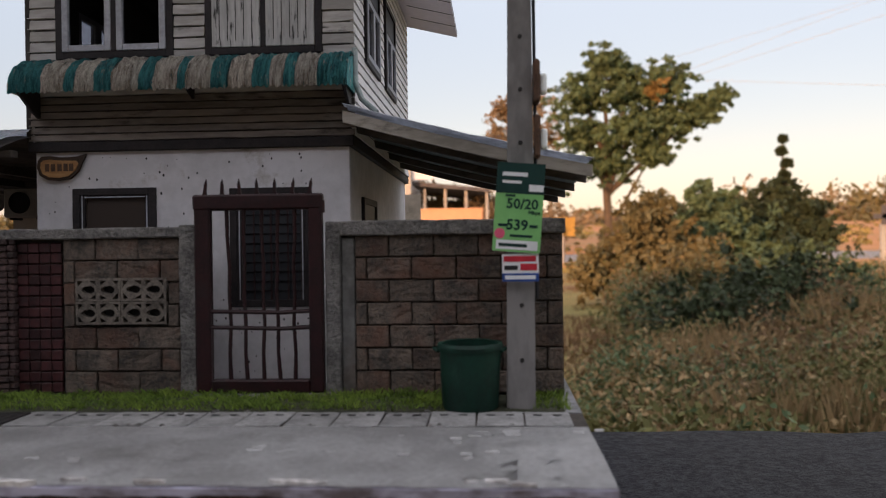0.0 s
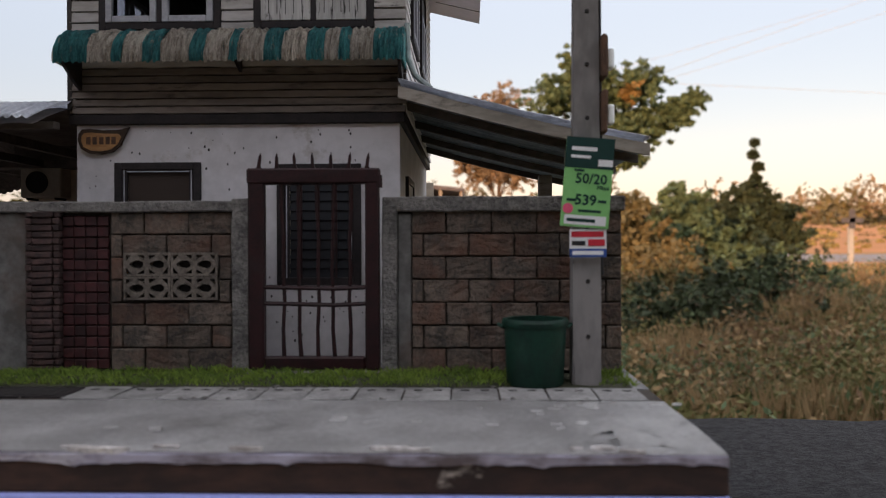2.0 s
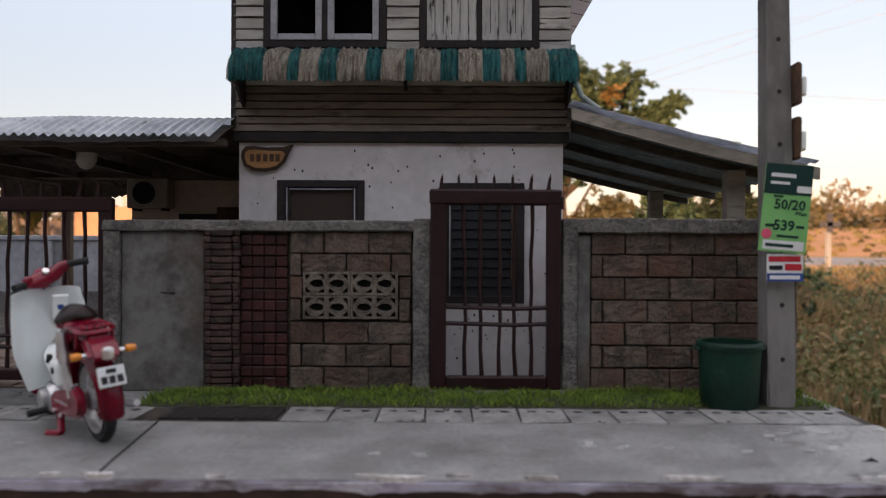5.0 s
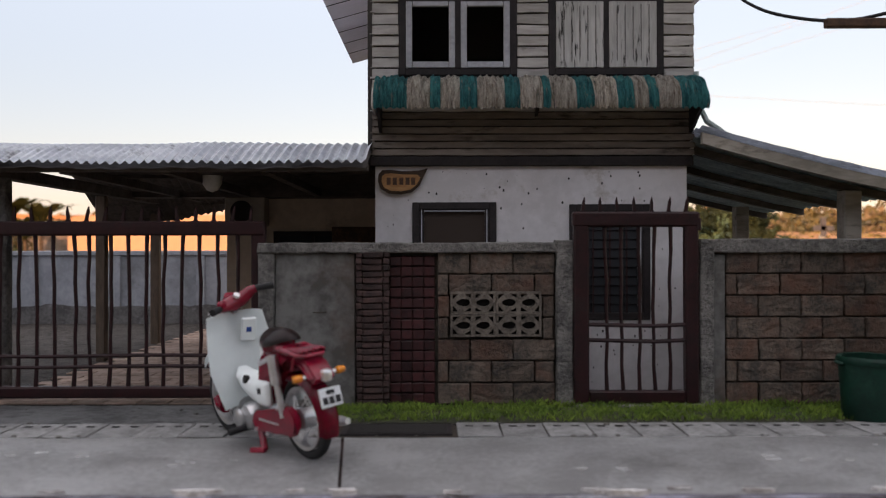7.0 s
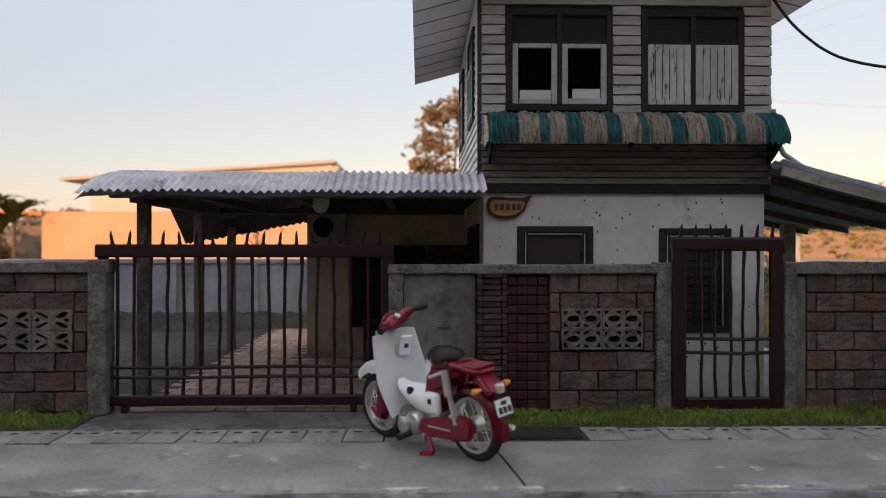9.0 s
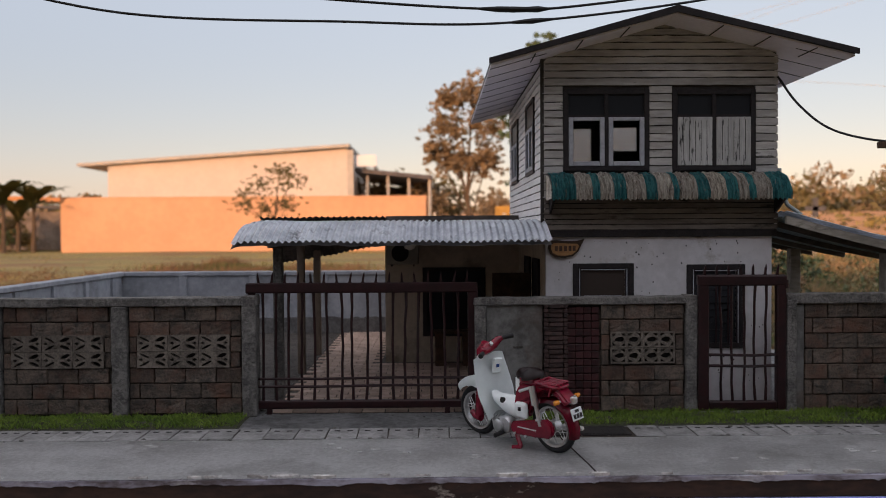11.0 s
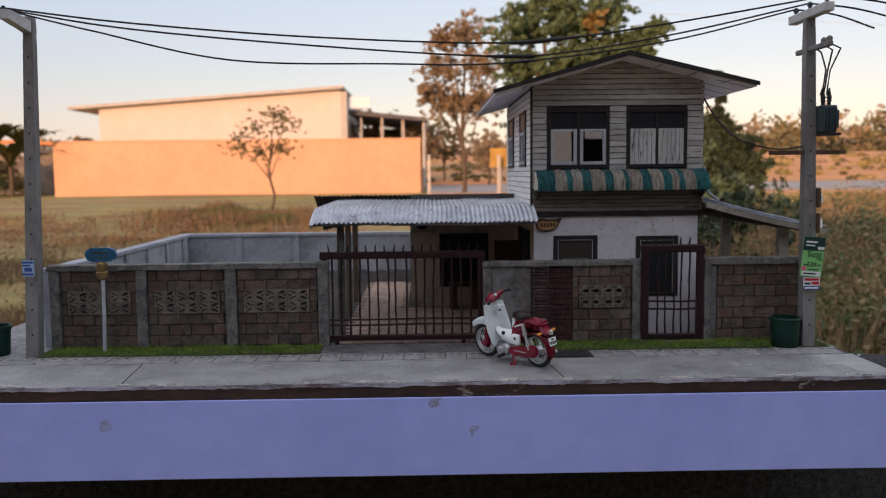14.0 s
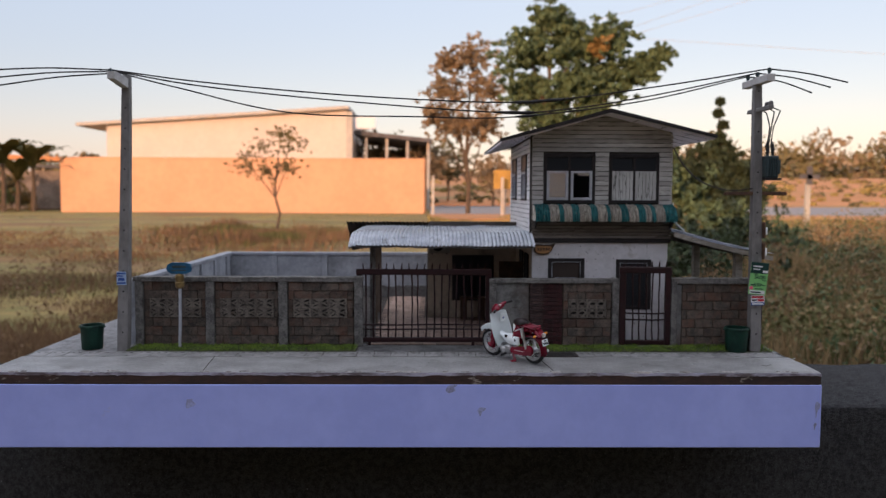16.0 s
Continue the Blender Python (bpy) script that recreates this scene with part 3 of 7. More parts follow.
FY = 326.0
fl = thing("front_wall_block_panels", -497, FY, 0, label="cement block garden wall with three pierced vent panels", category="garden wall", kind="structure")
px = -497
part("backing", bx(-612 - px, -384 - px, 2.2, 8, 0, 66), M_MORTAR, fl)
part("coping", cement(-614 - px, -382 - px, -2, 9.5, 65.5, 70.5, 24), M_POST, fl, "rough cement coping")
for a_, b_ in ((-612, -604), (-541, -532.5), (-467.5, -458.5), (-391, -382.5)):
    part("pillar", cement(a_ - px, b_ - px, -2.6, 8.6, 0, 65.4 if a_ not in (-391,) else 71.5, 8), M_POST, fl, "rough cement pillar")
for a_, b_, v in ((-604, -541, (-598, -546)), (-532.5, -467.5, (-527, -472.5)), (-458.5, -391, (-453, -398.5))):
    blocks(fl, a_ + 0.4, b_ - 0.4, FY, 1.5, 65.4, random.uniform(0, 18), (v[0], v[1], 29.5, 48.5), px)
    w = (v[1] - v[0]) / 3
    for i in range(3):
        for j in range(2):
            ob = piece("breeze_block", EYE_SMALL, fl, v[0] + w * (i + 0.5) - px, -0.9, 29.2 + 9.8 * j)
            ob.scale.x = w / 18.0 * 0.985
    # near-black sheet behind the pierced blocks gives their holes shade
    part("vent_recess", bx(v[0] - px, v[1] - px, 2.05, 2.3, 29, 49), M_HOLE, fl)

fm = thing("front_wall_panel_middle", -187, FY, 0, label="garden wall with plaster panel, red brick strips and pierced blocks", category="garden wall", kind="structure")
px = -187
part("backing", bx(-253 - px, -122 - px, 2.6, 8, 0, 66), M_MORTAR, fm)
part("coping", cement(-254 - px, -121 - px, -2, 9.5, 64.9, 69.2, 20), M_POST, fm, "rough cement coping")
part("pillar", cement(-253.5 - px, -247 - px, -1.6, 8.6, 0, 64.8, 8), M_POST, fm, "rough cement pillar")
part("pillar", cement(-128.5 - px, -121.5 - px, -2.4, 8.6, 0, 70.0, 8), M_POST, fm, "rough cement pillar")
part("plaster_panel", cement(-247 - px, -213 - px, 0.5, 4, 0, 64.8, 6, 0.25), M_PANEL, fm, "smooth grey stained plaster panel")
part("crack_mark", bx(-231 - px, -225 - px, 0.2, 0.6, 39.6, 40.1, rot=None), M_MORTAR, fm)
STRIP_ME = [mesh_of("thin_brick", rough_up(bx(-w, w, -2.2, 2, -1.2, 1.2, bev=0.35), 0.35, 0.9), M_THINBRICK) for w in (4.2, 1.25)]
for r in range(24):
    for s in (-1, 0, 1):
        piece("thin_brick", STRIP_ME[abs(s)], fm, -205.5 + s * 5.7 + random.uniform(-0.25, 0.25) - px, 0.2 + random.uniform(-0.5, 0.3) + 0.3 * abs(s), 2.0 + 2.7 * r, 0, random.uniform(-2, 2), 0)
RED_ME = [mesh_of("red_brick", rough_up(bx(-2.2, 2.2, -1, 1, -2.0, 2.0, bev=0.3), 0.3, 0.8), M_REDBRICK) for k in range(3)]
for r in range(14):
    for c in range(4):
        piece("red_brick", random.choice(RED_ME), fm, -196.0 + 4.75 * c - px, 1.6 + random.uniform(-0.2, 0.2), 3.6 + 4.45 * r)
blocks(fm, -178.6, -129, FY, 1.0, 65, 4.0, (-173, -134.5, 29.5, 48.5), px)
for i in range(2):
    for j in range(2):
        piece("breeze_block", EYE_BIG, fm, -163.4 + 19.2 * i - px, -0.8, 29.6 + 9.6 * j)
# the same dark sheet colours in the holes' shade here
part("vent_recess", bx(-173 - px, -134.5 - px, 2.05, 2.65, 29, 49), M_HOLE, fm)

fr = thing("front_wall_plain_blocks", -20, FY, 0, label="plain cement block garden wall with rough coping", category="garden wall", kind="structure")
px = -20
part("backing", bx(-66 - px, 26.5 - px, 2.2, 8, 0, 66), M_MORTAR, fr)
part("coping", cement(-68.5 - px, 27.5 - px, -2, 9.5, 64.6, 70.5, 14), M_POST, fr, "rough cement coping")
part("pillar", cement(-68.5 - px, -62.5 - px, -2.4, 8.6, 0, 67, 8), M_POST, fr, "rough cement pillar")
part("plaster_edge", cement(-62.5 - px, -57 - px, 0.3, 3, 0, 64, 6, 0.2), M_PANEL, fr)
blocks(fr, -57, 26.6, FY, 1.0, 64.6, 4.0, None, px)

# ---- yard walls behind ----
ys = thing("yard_wall_side", -618, 530, 0, label="grey rendered side wall of the yard", category="garden wall", kind="structure")
part("wall_body", bx(-5, 4, -194, 195, 0, 62.5), M_YARD, ys)
part("coping", bx(-6.5, 6, -194, 198, 62.5, 67, bev=0.6), M_YARD, ys)
for k in range(6):
    part("pillar", bx(4, 6.5, -165 + 66 * k, -158 + 66 * k, 0, 62.2), M_YARD, ys)
yb = thing("yard_wall_back", -420, 728, 0, label="grey rendered back wall of the yard with pillars", category="garden wall", kind="structure")
part("wall_body", bx(-203, 230, 0, 9, 0, 62.5), M_YARD, yb)
part("coping", bx(-203, 230, -2, 11, 62.5, 67, bev=0.6), M_YARD, yb)
for x in (-208, -132, -57, 20, 96):
    part("pillar", bx(x, x + 7.5, -3.5, 0.0, 0, 62.2), M_YARD, yb)

# dark render colour that stands for shade along the yard walls' feet
M_FOOTSHADE = mat("render darkened for shade", (0.17, 0.165, 0.165), (0.09, 0.088, 0.088), 60, 0.9, 0.4, 0.0005, stain=(0.26, 0.26, 0.27), stain_scale=50, stain_lo=0.6, stain_hi=0.7)


def foot_band(n, length):
    """A dark strip with a ragged upper edge, along x, for the shade at a wall's foot."""
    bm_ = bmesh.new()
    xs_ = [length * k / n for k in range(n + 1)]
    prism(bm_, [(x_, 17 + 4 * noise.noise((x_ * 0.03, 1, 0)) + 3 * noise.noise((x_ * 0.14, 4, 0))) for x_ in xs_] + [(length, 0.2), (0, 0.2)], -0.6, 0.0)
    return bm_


part("mildewed_foot", foot_band(80, 400), M_FOOTSHADE, yb, "dark strip for the shade at the foot of the wall").location = (-0.196, -0.0038, 0)
ob = part("mildewed_foot", foot_band(76, 380), M_FOOTSHADE, ys, "dark strip for the shade at the foot of the wall")
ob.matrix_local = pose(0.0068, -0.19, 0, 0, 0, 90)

# ---- yard floor ----
part("gravel_bed", rel(sheet(bmesh.new(), 60, 90, lambda u, v: Vector((-611 + u * 232, 336 + v * 392, 0.5 + 1.2 * noise.noise((u * 40, v * 55, 2))))), base), M_GRAVEL, base, "dark gravel of the yard")
bm = bx(-379, -207, 330, 728, -0.1, 0.5)
part("paver_bed", rel(bm, base), M_MORTAR, base)

# ---- gates ----


def bent(p0, p1, bow, r, n=6):
    p0, p1 = Vector(p0), Vector(p1)
    ph = random.uniform(0, 6)
    pts = [p0.lerp(p1, i / n) + Vector((bow * math.sin(math.pi * i / n) + 0.25 * math.sin(3 * i + ph), 0, 0)) for i in range(n + 1)]
    return tb(pts, [r * (1.25 if i in (0, n) else 1) for i in range(n + 1)], n=7)


def spike(x, z, lean):
    bm = bmesh.new()
    prism(bm, [(x - 1.3, z), (x + 1.3, z), (x + 0.65, z + 1.2), (x + 0.6 + lean, z + 4.5), (x + 0.2 + lean * 1.4, z + 6.8), (x - 0.5 + lean, z + 4.8), (x - 0.7, z + 1.2)], -0.5, 0.5)
    return bm


dg = thing("walk_in_gate", -95, 324, 0, label="narrow maroon painted steel garden gate with spikes", category="gate")
part("gate_frame", rough_up(bx(-26.5, -20.2, -2, 2.4, 2, 80.5, bev=0.7), 0.25), M_MAROON, dg)
part("gate_frame", rough_up(bx(20.0, 25.6, -2, 2.4, 2, 80.5, bev=0.7), 0.25), M_MAROON, dg)
part("top_rail", rough_up(bx(-27, 26, -2.4, 2.6, 75.5, 82, bev=0.8), 0.3), M_MAROON, dg)
part("bottom_rail", rough_up(bx(-20.2, 20.0, -2, 2.4, 2, 7.2, bev=0.7), 0.25), M_MAROON, dg)
for k, x in enumerate((-13.5, -6.6, 0.2, 6.9, 13.4)):
    part("bar", bent((x + 0.7, 0, 6), (x - 0.2 + 0.3 * k, 0, 77), random.uniform(-0.8, 0.8), 0.75), M_MAROON, dg)
for z in (28.0, 34.5):
    part("cross_bar", tb([(-20.5, -0.3, z + 0.3), (-8, -0.3, z), (8, -0.3, z - 0.4), (20.5, -0.3, z + 0.2)], 0.85), M_MAROON, dg)
for k in range(7):
    part("spike", spike(-22.5 + 7.2 * k, 81.5, random.uniform(-0.6, 0.6)), M_MAROON, dg)
part("hinge", rd((25.5, -1, 74), (25.5, -1, 79), 1.4), M_MAROON, dg)
part("threshold", rough_up(bx(-27, 27, -4, 4, -0.4, 1.6, bev=0.4), 0.2), M_POST, dg, "cement threshold")

cg = thing("sliding_car_gate", -320, 330, 0, label="wide maroon painted steel driveway gate with spikes", category="gate")
for a_, b_ in ((-68.5, -64), (62.5, 68.5)):
    part("gate_frame", rough_up(bx(a_, b_, -1.6, 2, 7 if a_ < 0 else 2, 76, bev=0.6), 0.3), M_MAROON, cg)
part("top_rail", rough_up(bx(-69.5, 68.5, -2.4, 2.4, 72.5, 78.5, bev=0.7), 0.35), M_MAROON, cg)
part("bottom_rail", rough_up(bx(-66, 66, -2, 2.2, 3.6, 8.4, bev=0.7), 0.3), M_MAROON, cg)
for k in range(16):
    x = -60 + 7.75 * k
    part("bar", bent((x + random.uniform(-0.4, 0.4), 0, 7), (x + random.uniform(-0.8, 0.8), 0, 75), random.uniform(-0.8, 0.8), 0.8), M_MAROON, cg)
for z in (16.8, 21.4):
    part("cross_bar", tb([(-66, -0.4, z), (-30, -0.4, z - 0.3), (20, -0.4, z + 0.3), (64, -0.4, z)], 0.8), M_MAROON, cg)
for k in range(17):
    part("spike", spike(-62 + 7.75 * k, 78.2, random.uniform(-0.8, 0.8)), M_MAROON, cg)
for x in (-56, 50):
    part("roller_foot", bx(x - 1.5, x + 1.5, -1.5, 1.5, 0, 4), M_MAROON, cg)

# ---- the house ----
hs = thing("model_house", -135, 357, 0, label="two storey model house, white plaster below and weathered planks above", category="model house")
HX0, HX1, HY0, HY1 = -207.0, -64.0, 357.0, 578.0


def hp(name, bm, m, label="", parent=None, **k):
    return part(name, rel(bm, hs), m, parent or hs, label, **k)


def wall_with(name, xa, xb, za, zb, holes, y, depth, m, label=""):
    """An upright wall in the xz plane with rectangular openings."""
    me = punched(name, [(xa, za), (xb, za), (xb, zb), (xa, zb)], [[(a_, c), (b_, c), (b_, d), (a_, d)] for a_, b_, c, d in holes], depth, m)
    ob = piece(name, me, hs, 135, y - 357, 0)
    return tagged(ob, label)


LOWIN, DOORWIN = (-189, -152.5, 60, 87), (-117, -82, 35, 86)
wall_with("front_wall", HX0, HX1, 0, 104.5, [LOWIN, DOORWIN], HY0, 3.0, M_WHITE, "dirty white plastered front wall with stains")
hp("right_wall", bx(HX1 - 3, HX1, HY0 + 3.05, HY1, 0, 104.5), M_WHITE, "white plastered side wall")
hp("left_wall", bx(HX0, HX0 + 3, HY0 + 3.05, 520, 0, 104.5), M_CREAM, "cream plastered side wall")
hp("wing_front_wall", bx(-318, HX0 - 0.05, 520, 523, 0, 104.5), M_CREAM, "cream plastered rear wing wall")
hp("wing_side_wall", bx(-318, -315, 523.05, 700, 0, 104.5), M_CREAM)
hp("back_wall", bx(-315, HX1, 697, 700, 0, 104.5), M_CREAM)
hp("wing_roof", bx(-322, HX0, 515, 702, 104.6, 107), M_ROOF)
hp("floor_band", rough_up(bx(-209.5, -61.5, 354.5, 580, 104.5, 109, bev=0.4), 0.15), M_TRIM, "black brown timber band")
hp("inner_floor", bx(HX0 + 3.1, HX1 - 3.1, HY0 + 3.1, HY1, 105, 108), M_PLANKGAP)
# small pits in the plaster
bm = bmesh.new()
for k in range(170):
    x, z, r = random.uniform(-204, -67), random.uniform(2, 103), random.uniform(0.15, 0.5)
    if any(a_ - 2 < x < b_ + 2 and c - 2 < z < d + 2 for a_, b_, c, d in (LOWIN, DOORWIN)):
        continue
    prism(bm, [(x + r * math.cos(t), z + r * 1.5 * math.sin(t)) for t in np.linspace(0, 6.28, 7)[:-1]], 356.9, 357.3)
tagged(hp("plaster_pits", bm, M_TRIM), kind="stuff")


def window_set(name, xa, xb, za, zb, y, n, rows, style, parent=None):
    """A framed window in a front wall: n columns; rows split at the height given; style of the lower lights."""
    w = hp(name, bmesh.new(), M_TRIM)
    t = 2.2
    fr_ = bmesh.new()
    for a_, b_, c, d in ((xa - 1, xa + t, za - 1, zb + 1), (xb - t, xb + 1, za - 1, zb + 1), (xa + t, xb - t, zb - t, zb + 1), (xa + t, xb - t, za - 1, za + t)):
        box(fr_, a_, b_, y - 1.2, y + 3, c, d, bev=0.25)
    part("window_frame", rel(fr_, hs), M_TRIM, w, "black brown window frame")
    col = (xb - xa - 2 * t - (n - 1) * 2.4) / n
    for i in range(n):
        x = xa + t + i * (col + 2.4)
        if i:
            part("mullion", rel(bx(x - 2.4, x, y - 1.2, y + 3, za + t, zb - t), hs), M_TRIM, w)
        top = rows or zb - t
        if rows:
            part("upper_pane", rel(bx(x, x + col, y + 0.6, y + 1.4, rows + 1.6, zb - t), hs), M_DARKGLASS, w, "dark upper glass")
            part("transom", rel(bx(x, x + col, y - 0.9, y + 3, rows, rows + 1.6), hs), M_TRIM, w)
        if style == "sash":
            s = bmesh.new()
            for a_, b_, c, d in ((x, x + 3, za + t, top), (x + col - 3, x + col, za + t, top), (x + 3, x + col - 3, top - 2.2, top), (x + 3, x + col - 3, za + t, za + t + 2.8)):
                box(s, a_ + 0.1, b_ - 0.1, y - 1.8, y + 1, c, d, bev=0.25)
            part("sash", rel(s, hs), M_SASH, w, "grey white worn sash")
            part("pane", rel(bx(x + 3, x + col - 3, y - 0.4, y - 0.1, za + t + 2.8, top - 2.2), hs), M_CLEAR, w, "clear glass pane").visible_shadow = False
        elif style == "shutter":
            part("shutter", rel(bx(x + 0.1, x + col - 0.1, y - 1.6, y + 1, za + t, top, bev=0.25), hs), M_SHUTTER, w, "peeling white plank shutter")
            for k in range(1, 6):
                part("groove", rel(bx(x + col * k / 6 - 0.15, x + col * k / 6 + 0.15, y - 1.75, y - 1.5, za + t + 2.5 + random.random(), top - 1 - 2 * random.random()), hs), M_HOLE, w)
        elif style == "louvre":
            for a_ in (x, x + col - 2.2):
                part("jamb_strip", rel(bx(a_, a_ + 2.2, y - 0.4, y + 1, za + t, top), hs), M_TRIM, w)
                part("jamb_bead", rel(bx(a_ + 0.8, a_ + 1.3, y - 0.7, y - 0.42, za + t, top), hs), M_SASH, w, "thin grey bead")
            for k in range(1, 4 if zb - za > 45 else 1):
                part("grille_bar", rel(bx(x + col * k / 4 - 0.4, x + col * k / 4 + 0.4, y - 1.0, y - 0.5, za + t, top), hs), M_MAROON, w, "dark maroon grille bar")
            part("head_bead", rel(bx(x + 2.2, x + col - 2.2, y - 0.7, y - 0.42, top - 1.0, top - 0.5), hs), M_SASH, w)
            if zb - za < 45:
                part("pane", rel(bx(x + 2.2, x + col - 2.2, y + 1.2, y + 1.6, za + t, top), hs), M_SMOKE, w, "dark brown glass pane")
                # thin pale strip low across the pane
                part("dust_line", rel(bx(x + 4, x + col - 4, y + 0.9, y + 1.15, za + t + 5, za + t + 5.4), hs), M_SASH, w)
                continue
            nl = int((top - za - t) / 4.2)
            for k in range(nl):
                z = za + t + (k + 0.5) * (top - za - t) / nl
                r = Matrix.Translation((x + col / 2, y + 1.6, z)) @ Matrix.Rotation(radians(-14), 4, "X")
                part("louvre", rel(bx(-col / 2 + 2.2, col / 2 - 2.2, -0.25, 0.25, -2.4, 2.4, rot=r), hs), M_DARKGLASS, w, "smoked glass louvre")
    return w


window_set("lower_window", *LOWIN, HY0, 1, None, "louvre")
window_set("tall_window", *DOORWIN, HY0, 1, None, "louvre")

# upper storey: planks on a dark backing, cut round the windows
UP1, UP2 = (-195, -143, 147, 196.2), (-126.5, -76, 147, 195.8)
RZ, RX, SL, SLR = 241.0, -132.5, 0.275, 0.24


def under(x):
    return RZ - 4.0 - (SL if x < RX else SLR) * abs(x - RX)


UY = 355.6
me = punched("upper_front_backing", [(-208.5, 109), (-61.5, 109), (-61.5, under(-61.5)), (RX, under(RX)), (-208.5, under(-208.5))],
             [[(a_, c), (b_, c), (b_, d), (a_, d)] for a_, b_, c, d in (UP1, UP2)], 2.4, M_PLANKGAP)
piece("upper_front_backing", me, hs, 135, UY + 1.2 - 357, 0)
PH = 5.0


def plank(xa, xb, z, y, xa2=None, xb2=None, ph_=PH):
    """One board with wavering edges and a slightly lapped lower lip."""
    bm = bmesh.new()
    n = max(2, int((xb - xa) / 6))
    ph = random.uniform(0, 90)
    rows_ = []
    for i in range(n + 1):
        x = xa + (xb - xa) * i / n
        lo, hi = (0.32 if ph_ > 4 else 0.22) + (0.55 if ph_ > 4 else 0.25) * noise.noise((x * 0.3, ph, 0)), ph_ - 0.35 + 0.4 * noise.noise((x * 0.35, ph, 7))
        o = 0.2 * noise.noise((x * 0.1, ph, 3))
        xt = x if xa2 is None else xa2 + (xb2 - xa2) * i / n
        rows_.append([bm.verts.new(c) for c in ((x, y - 0.75 + o, z + lo), (xt, y - 0.25 + o, z + hi), (xt, y + 1.1, z + hi), (x, y + 1.1, z + lo))])
    for a_, b_ in zip(rows_, rows_[1:]):
        for k in range(4):
            bm.faces.new((a_[k], b_[k], b_[(k + 1) % 4], a_[(k + 1) % 4]))
    bm.faces.new(rows_[0]), bm.faces.new(rows_[-1][::-1])
    return bm


z = 109.2
while z < under(RX) - 1:
    # boards under the awning take the colour that carries its shade
    low = z < 129
    ph = 3.35 if low else 4.4 if z > 200 else PH
    m = M_PLANKLOW if low else M_PLANK
    zc = z + ph / 2
    xa, xb, xa2, xb2 = (max(-209.3, RX - (under(RX) + 0.6 - z) / SL), min(-60.8, RX + (under(RX) + 0.6 - z) / SLR),
                        max(-209.3, RX - max(1.0, (under(RX) + 0.6 - z - ph) / SL)), min(-60.8, RX + max(1.0, (under(RX) + 0.6 - z - ph) / SLR)))
    if xa2 > -209 or xb2 < -61:
        part("plank", rel(plank(xa, xb, z, UY, xa2, xb2, ph), hs), m, hs)
        z += ph
        continue
    spans = [(xa, xb)]
    for w in (UP1, UP2):
        if w[2] - 2.6 < zc < w[3] + 2.6:
            spans = [q for s in spans for q in ((s[0], min(s[1], w[0] - 1)), (max(s[0], w[1] + 1), s[1])) if q[1] - q[0] > 1]
    for s in spans:
        part("plank", rel(plank(s[0] + random.uniform(0, 0.4), s[1] - random.uniform(0, 0.4), z, UY, ph_=ph), hs), m, hs)
    z += ph
window_set("upper_window", *UP1, UY, 2, 179.5, "sash")
window_set("upper_window", *UP2, UY, 2, 179.5, "shutter")
hp("inner_ceiling", bx(-206, -64, 358.5, 574, 204, 206), M_PLANKGAP)
# upper side walls, boards running back
for sx, xw in ((-1, -208.5), (1, -61.5)):
    wins = [(395, 442), (500, 549)] if sx < 0 else [(385, 432), (455, 500)]
    me = punched("upper_side_backing", [(UY + 2.6, 109), (578, 109), (578, under(xw) - 0.2), (UY + 2.6, under(xw) - 0.2)], [[(q + 1, 149), (r - 1, 149), (r - 1, 198), (q + 1, 198)] for q, r in wins], 2.0, M_PLANKGAP)
    piece("upper_side_backing", me, hs, (xw + 2.0 if sx < 0 else xw) + 135, -357, 0, 0, 0, 90)
    z = 109.2
    while z < under(xw) - PH:
        zc = z + PH / 2
        spans = [(UY + 0.4, 578)]
        if 147 < zc < 201:
            for w in wins:
                spans = [q for s in spans for q in ((s[0], min(s[1], w[0] - 1)), (max(s[0], w[1] + 1), s[1])) if q[1] - q[0] > 1]
        for s in spans:
            bm = plank(s[0], s[1], z, 0)
            bmesh.ops.transform(bm, matrix=Matrix.Translation((xw, 0, 0)) @ Matrix(((0, -sx, 0, 0), (1, 0, 0, 0), (0, 0, 1, 0), (0, 0, 0, 1))), verts=bm.verts)
            bmesh.ops.recalc_face_normals(bm, faces=bm.faces)
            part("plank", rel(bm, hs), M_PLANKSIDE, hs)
        z += PH
    for a_, b_ in wins:
        w = hp("side_window", bmesh.new(), M_TRIM)
        f = bmesh.new()
        xo = sorted((xw + sx * 1.8, xw - sx * 1))
        for c, d, g, h in ((a_, a_ + 2.5, 148, 199), (b_ - 2.5, b_, 148, 199), (a_ + 2.5, b_ - 2.5, 148, 150.5), (a_ + 2.5, b_ - 2.5, 196.5, 199), (a_ + 2.5, b_ - 2.5, 180, 182)):
            box(f, xo[0], xo[1], c, d, g, h)
        part("window_frame", rel(f, hs), M_TRIM, w)
        xo2 = sorted((xw + sx * 0.9, xw + sx * 0.2))
        part("upper_pane", rel(bx(xo2[0], xo2[1], a_ + 2.5, b_ - 2.5, 182, 196.5), hs), M_DARKGLASS, w)
        for k in range(2):
            ya = a_ + 2.5 + k * (b_ - a_ - 5) / 2
            yz = ya + (b_ - a_ - 5) / 2
            s = bmesh.new()
            for c, d, g, h in ((ya, ya + 3, 150.5, 180), (yz - 3, yz, 150.5, 180), (ya + 3, yz - 3, 150.5, 153), (ya + 3, yz - 3, 177.5, 180)):
                box(s, xo[0] - 0.3 * (sx < 0), xo[1] + 0.3 * (sx > 0), c, d, g, h)
            part("sash", rel(s, hs), M_SASH, w)
            part("pane", rel(bx(xo2[0], xo2[1], ya + 3, yz - 3, 153, 177.5), hs), M_CLEAR, w).visible_shadow = False
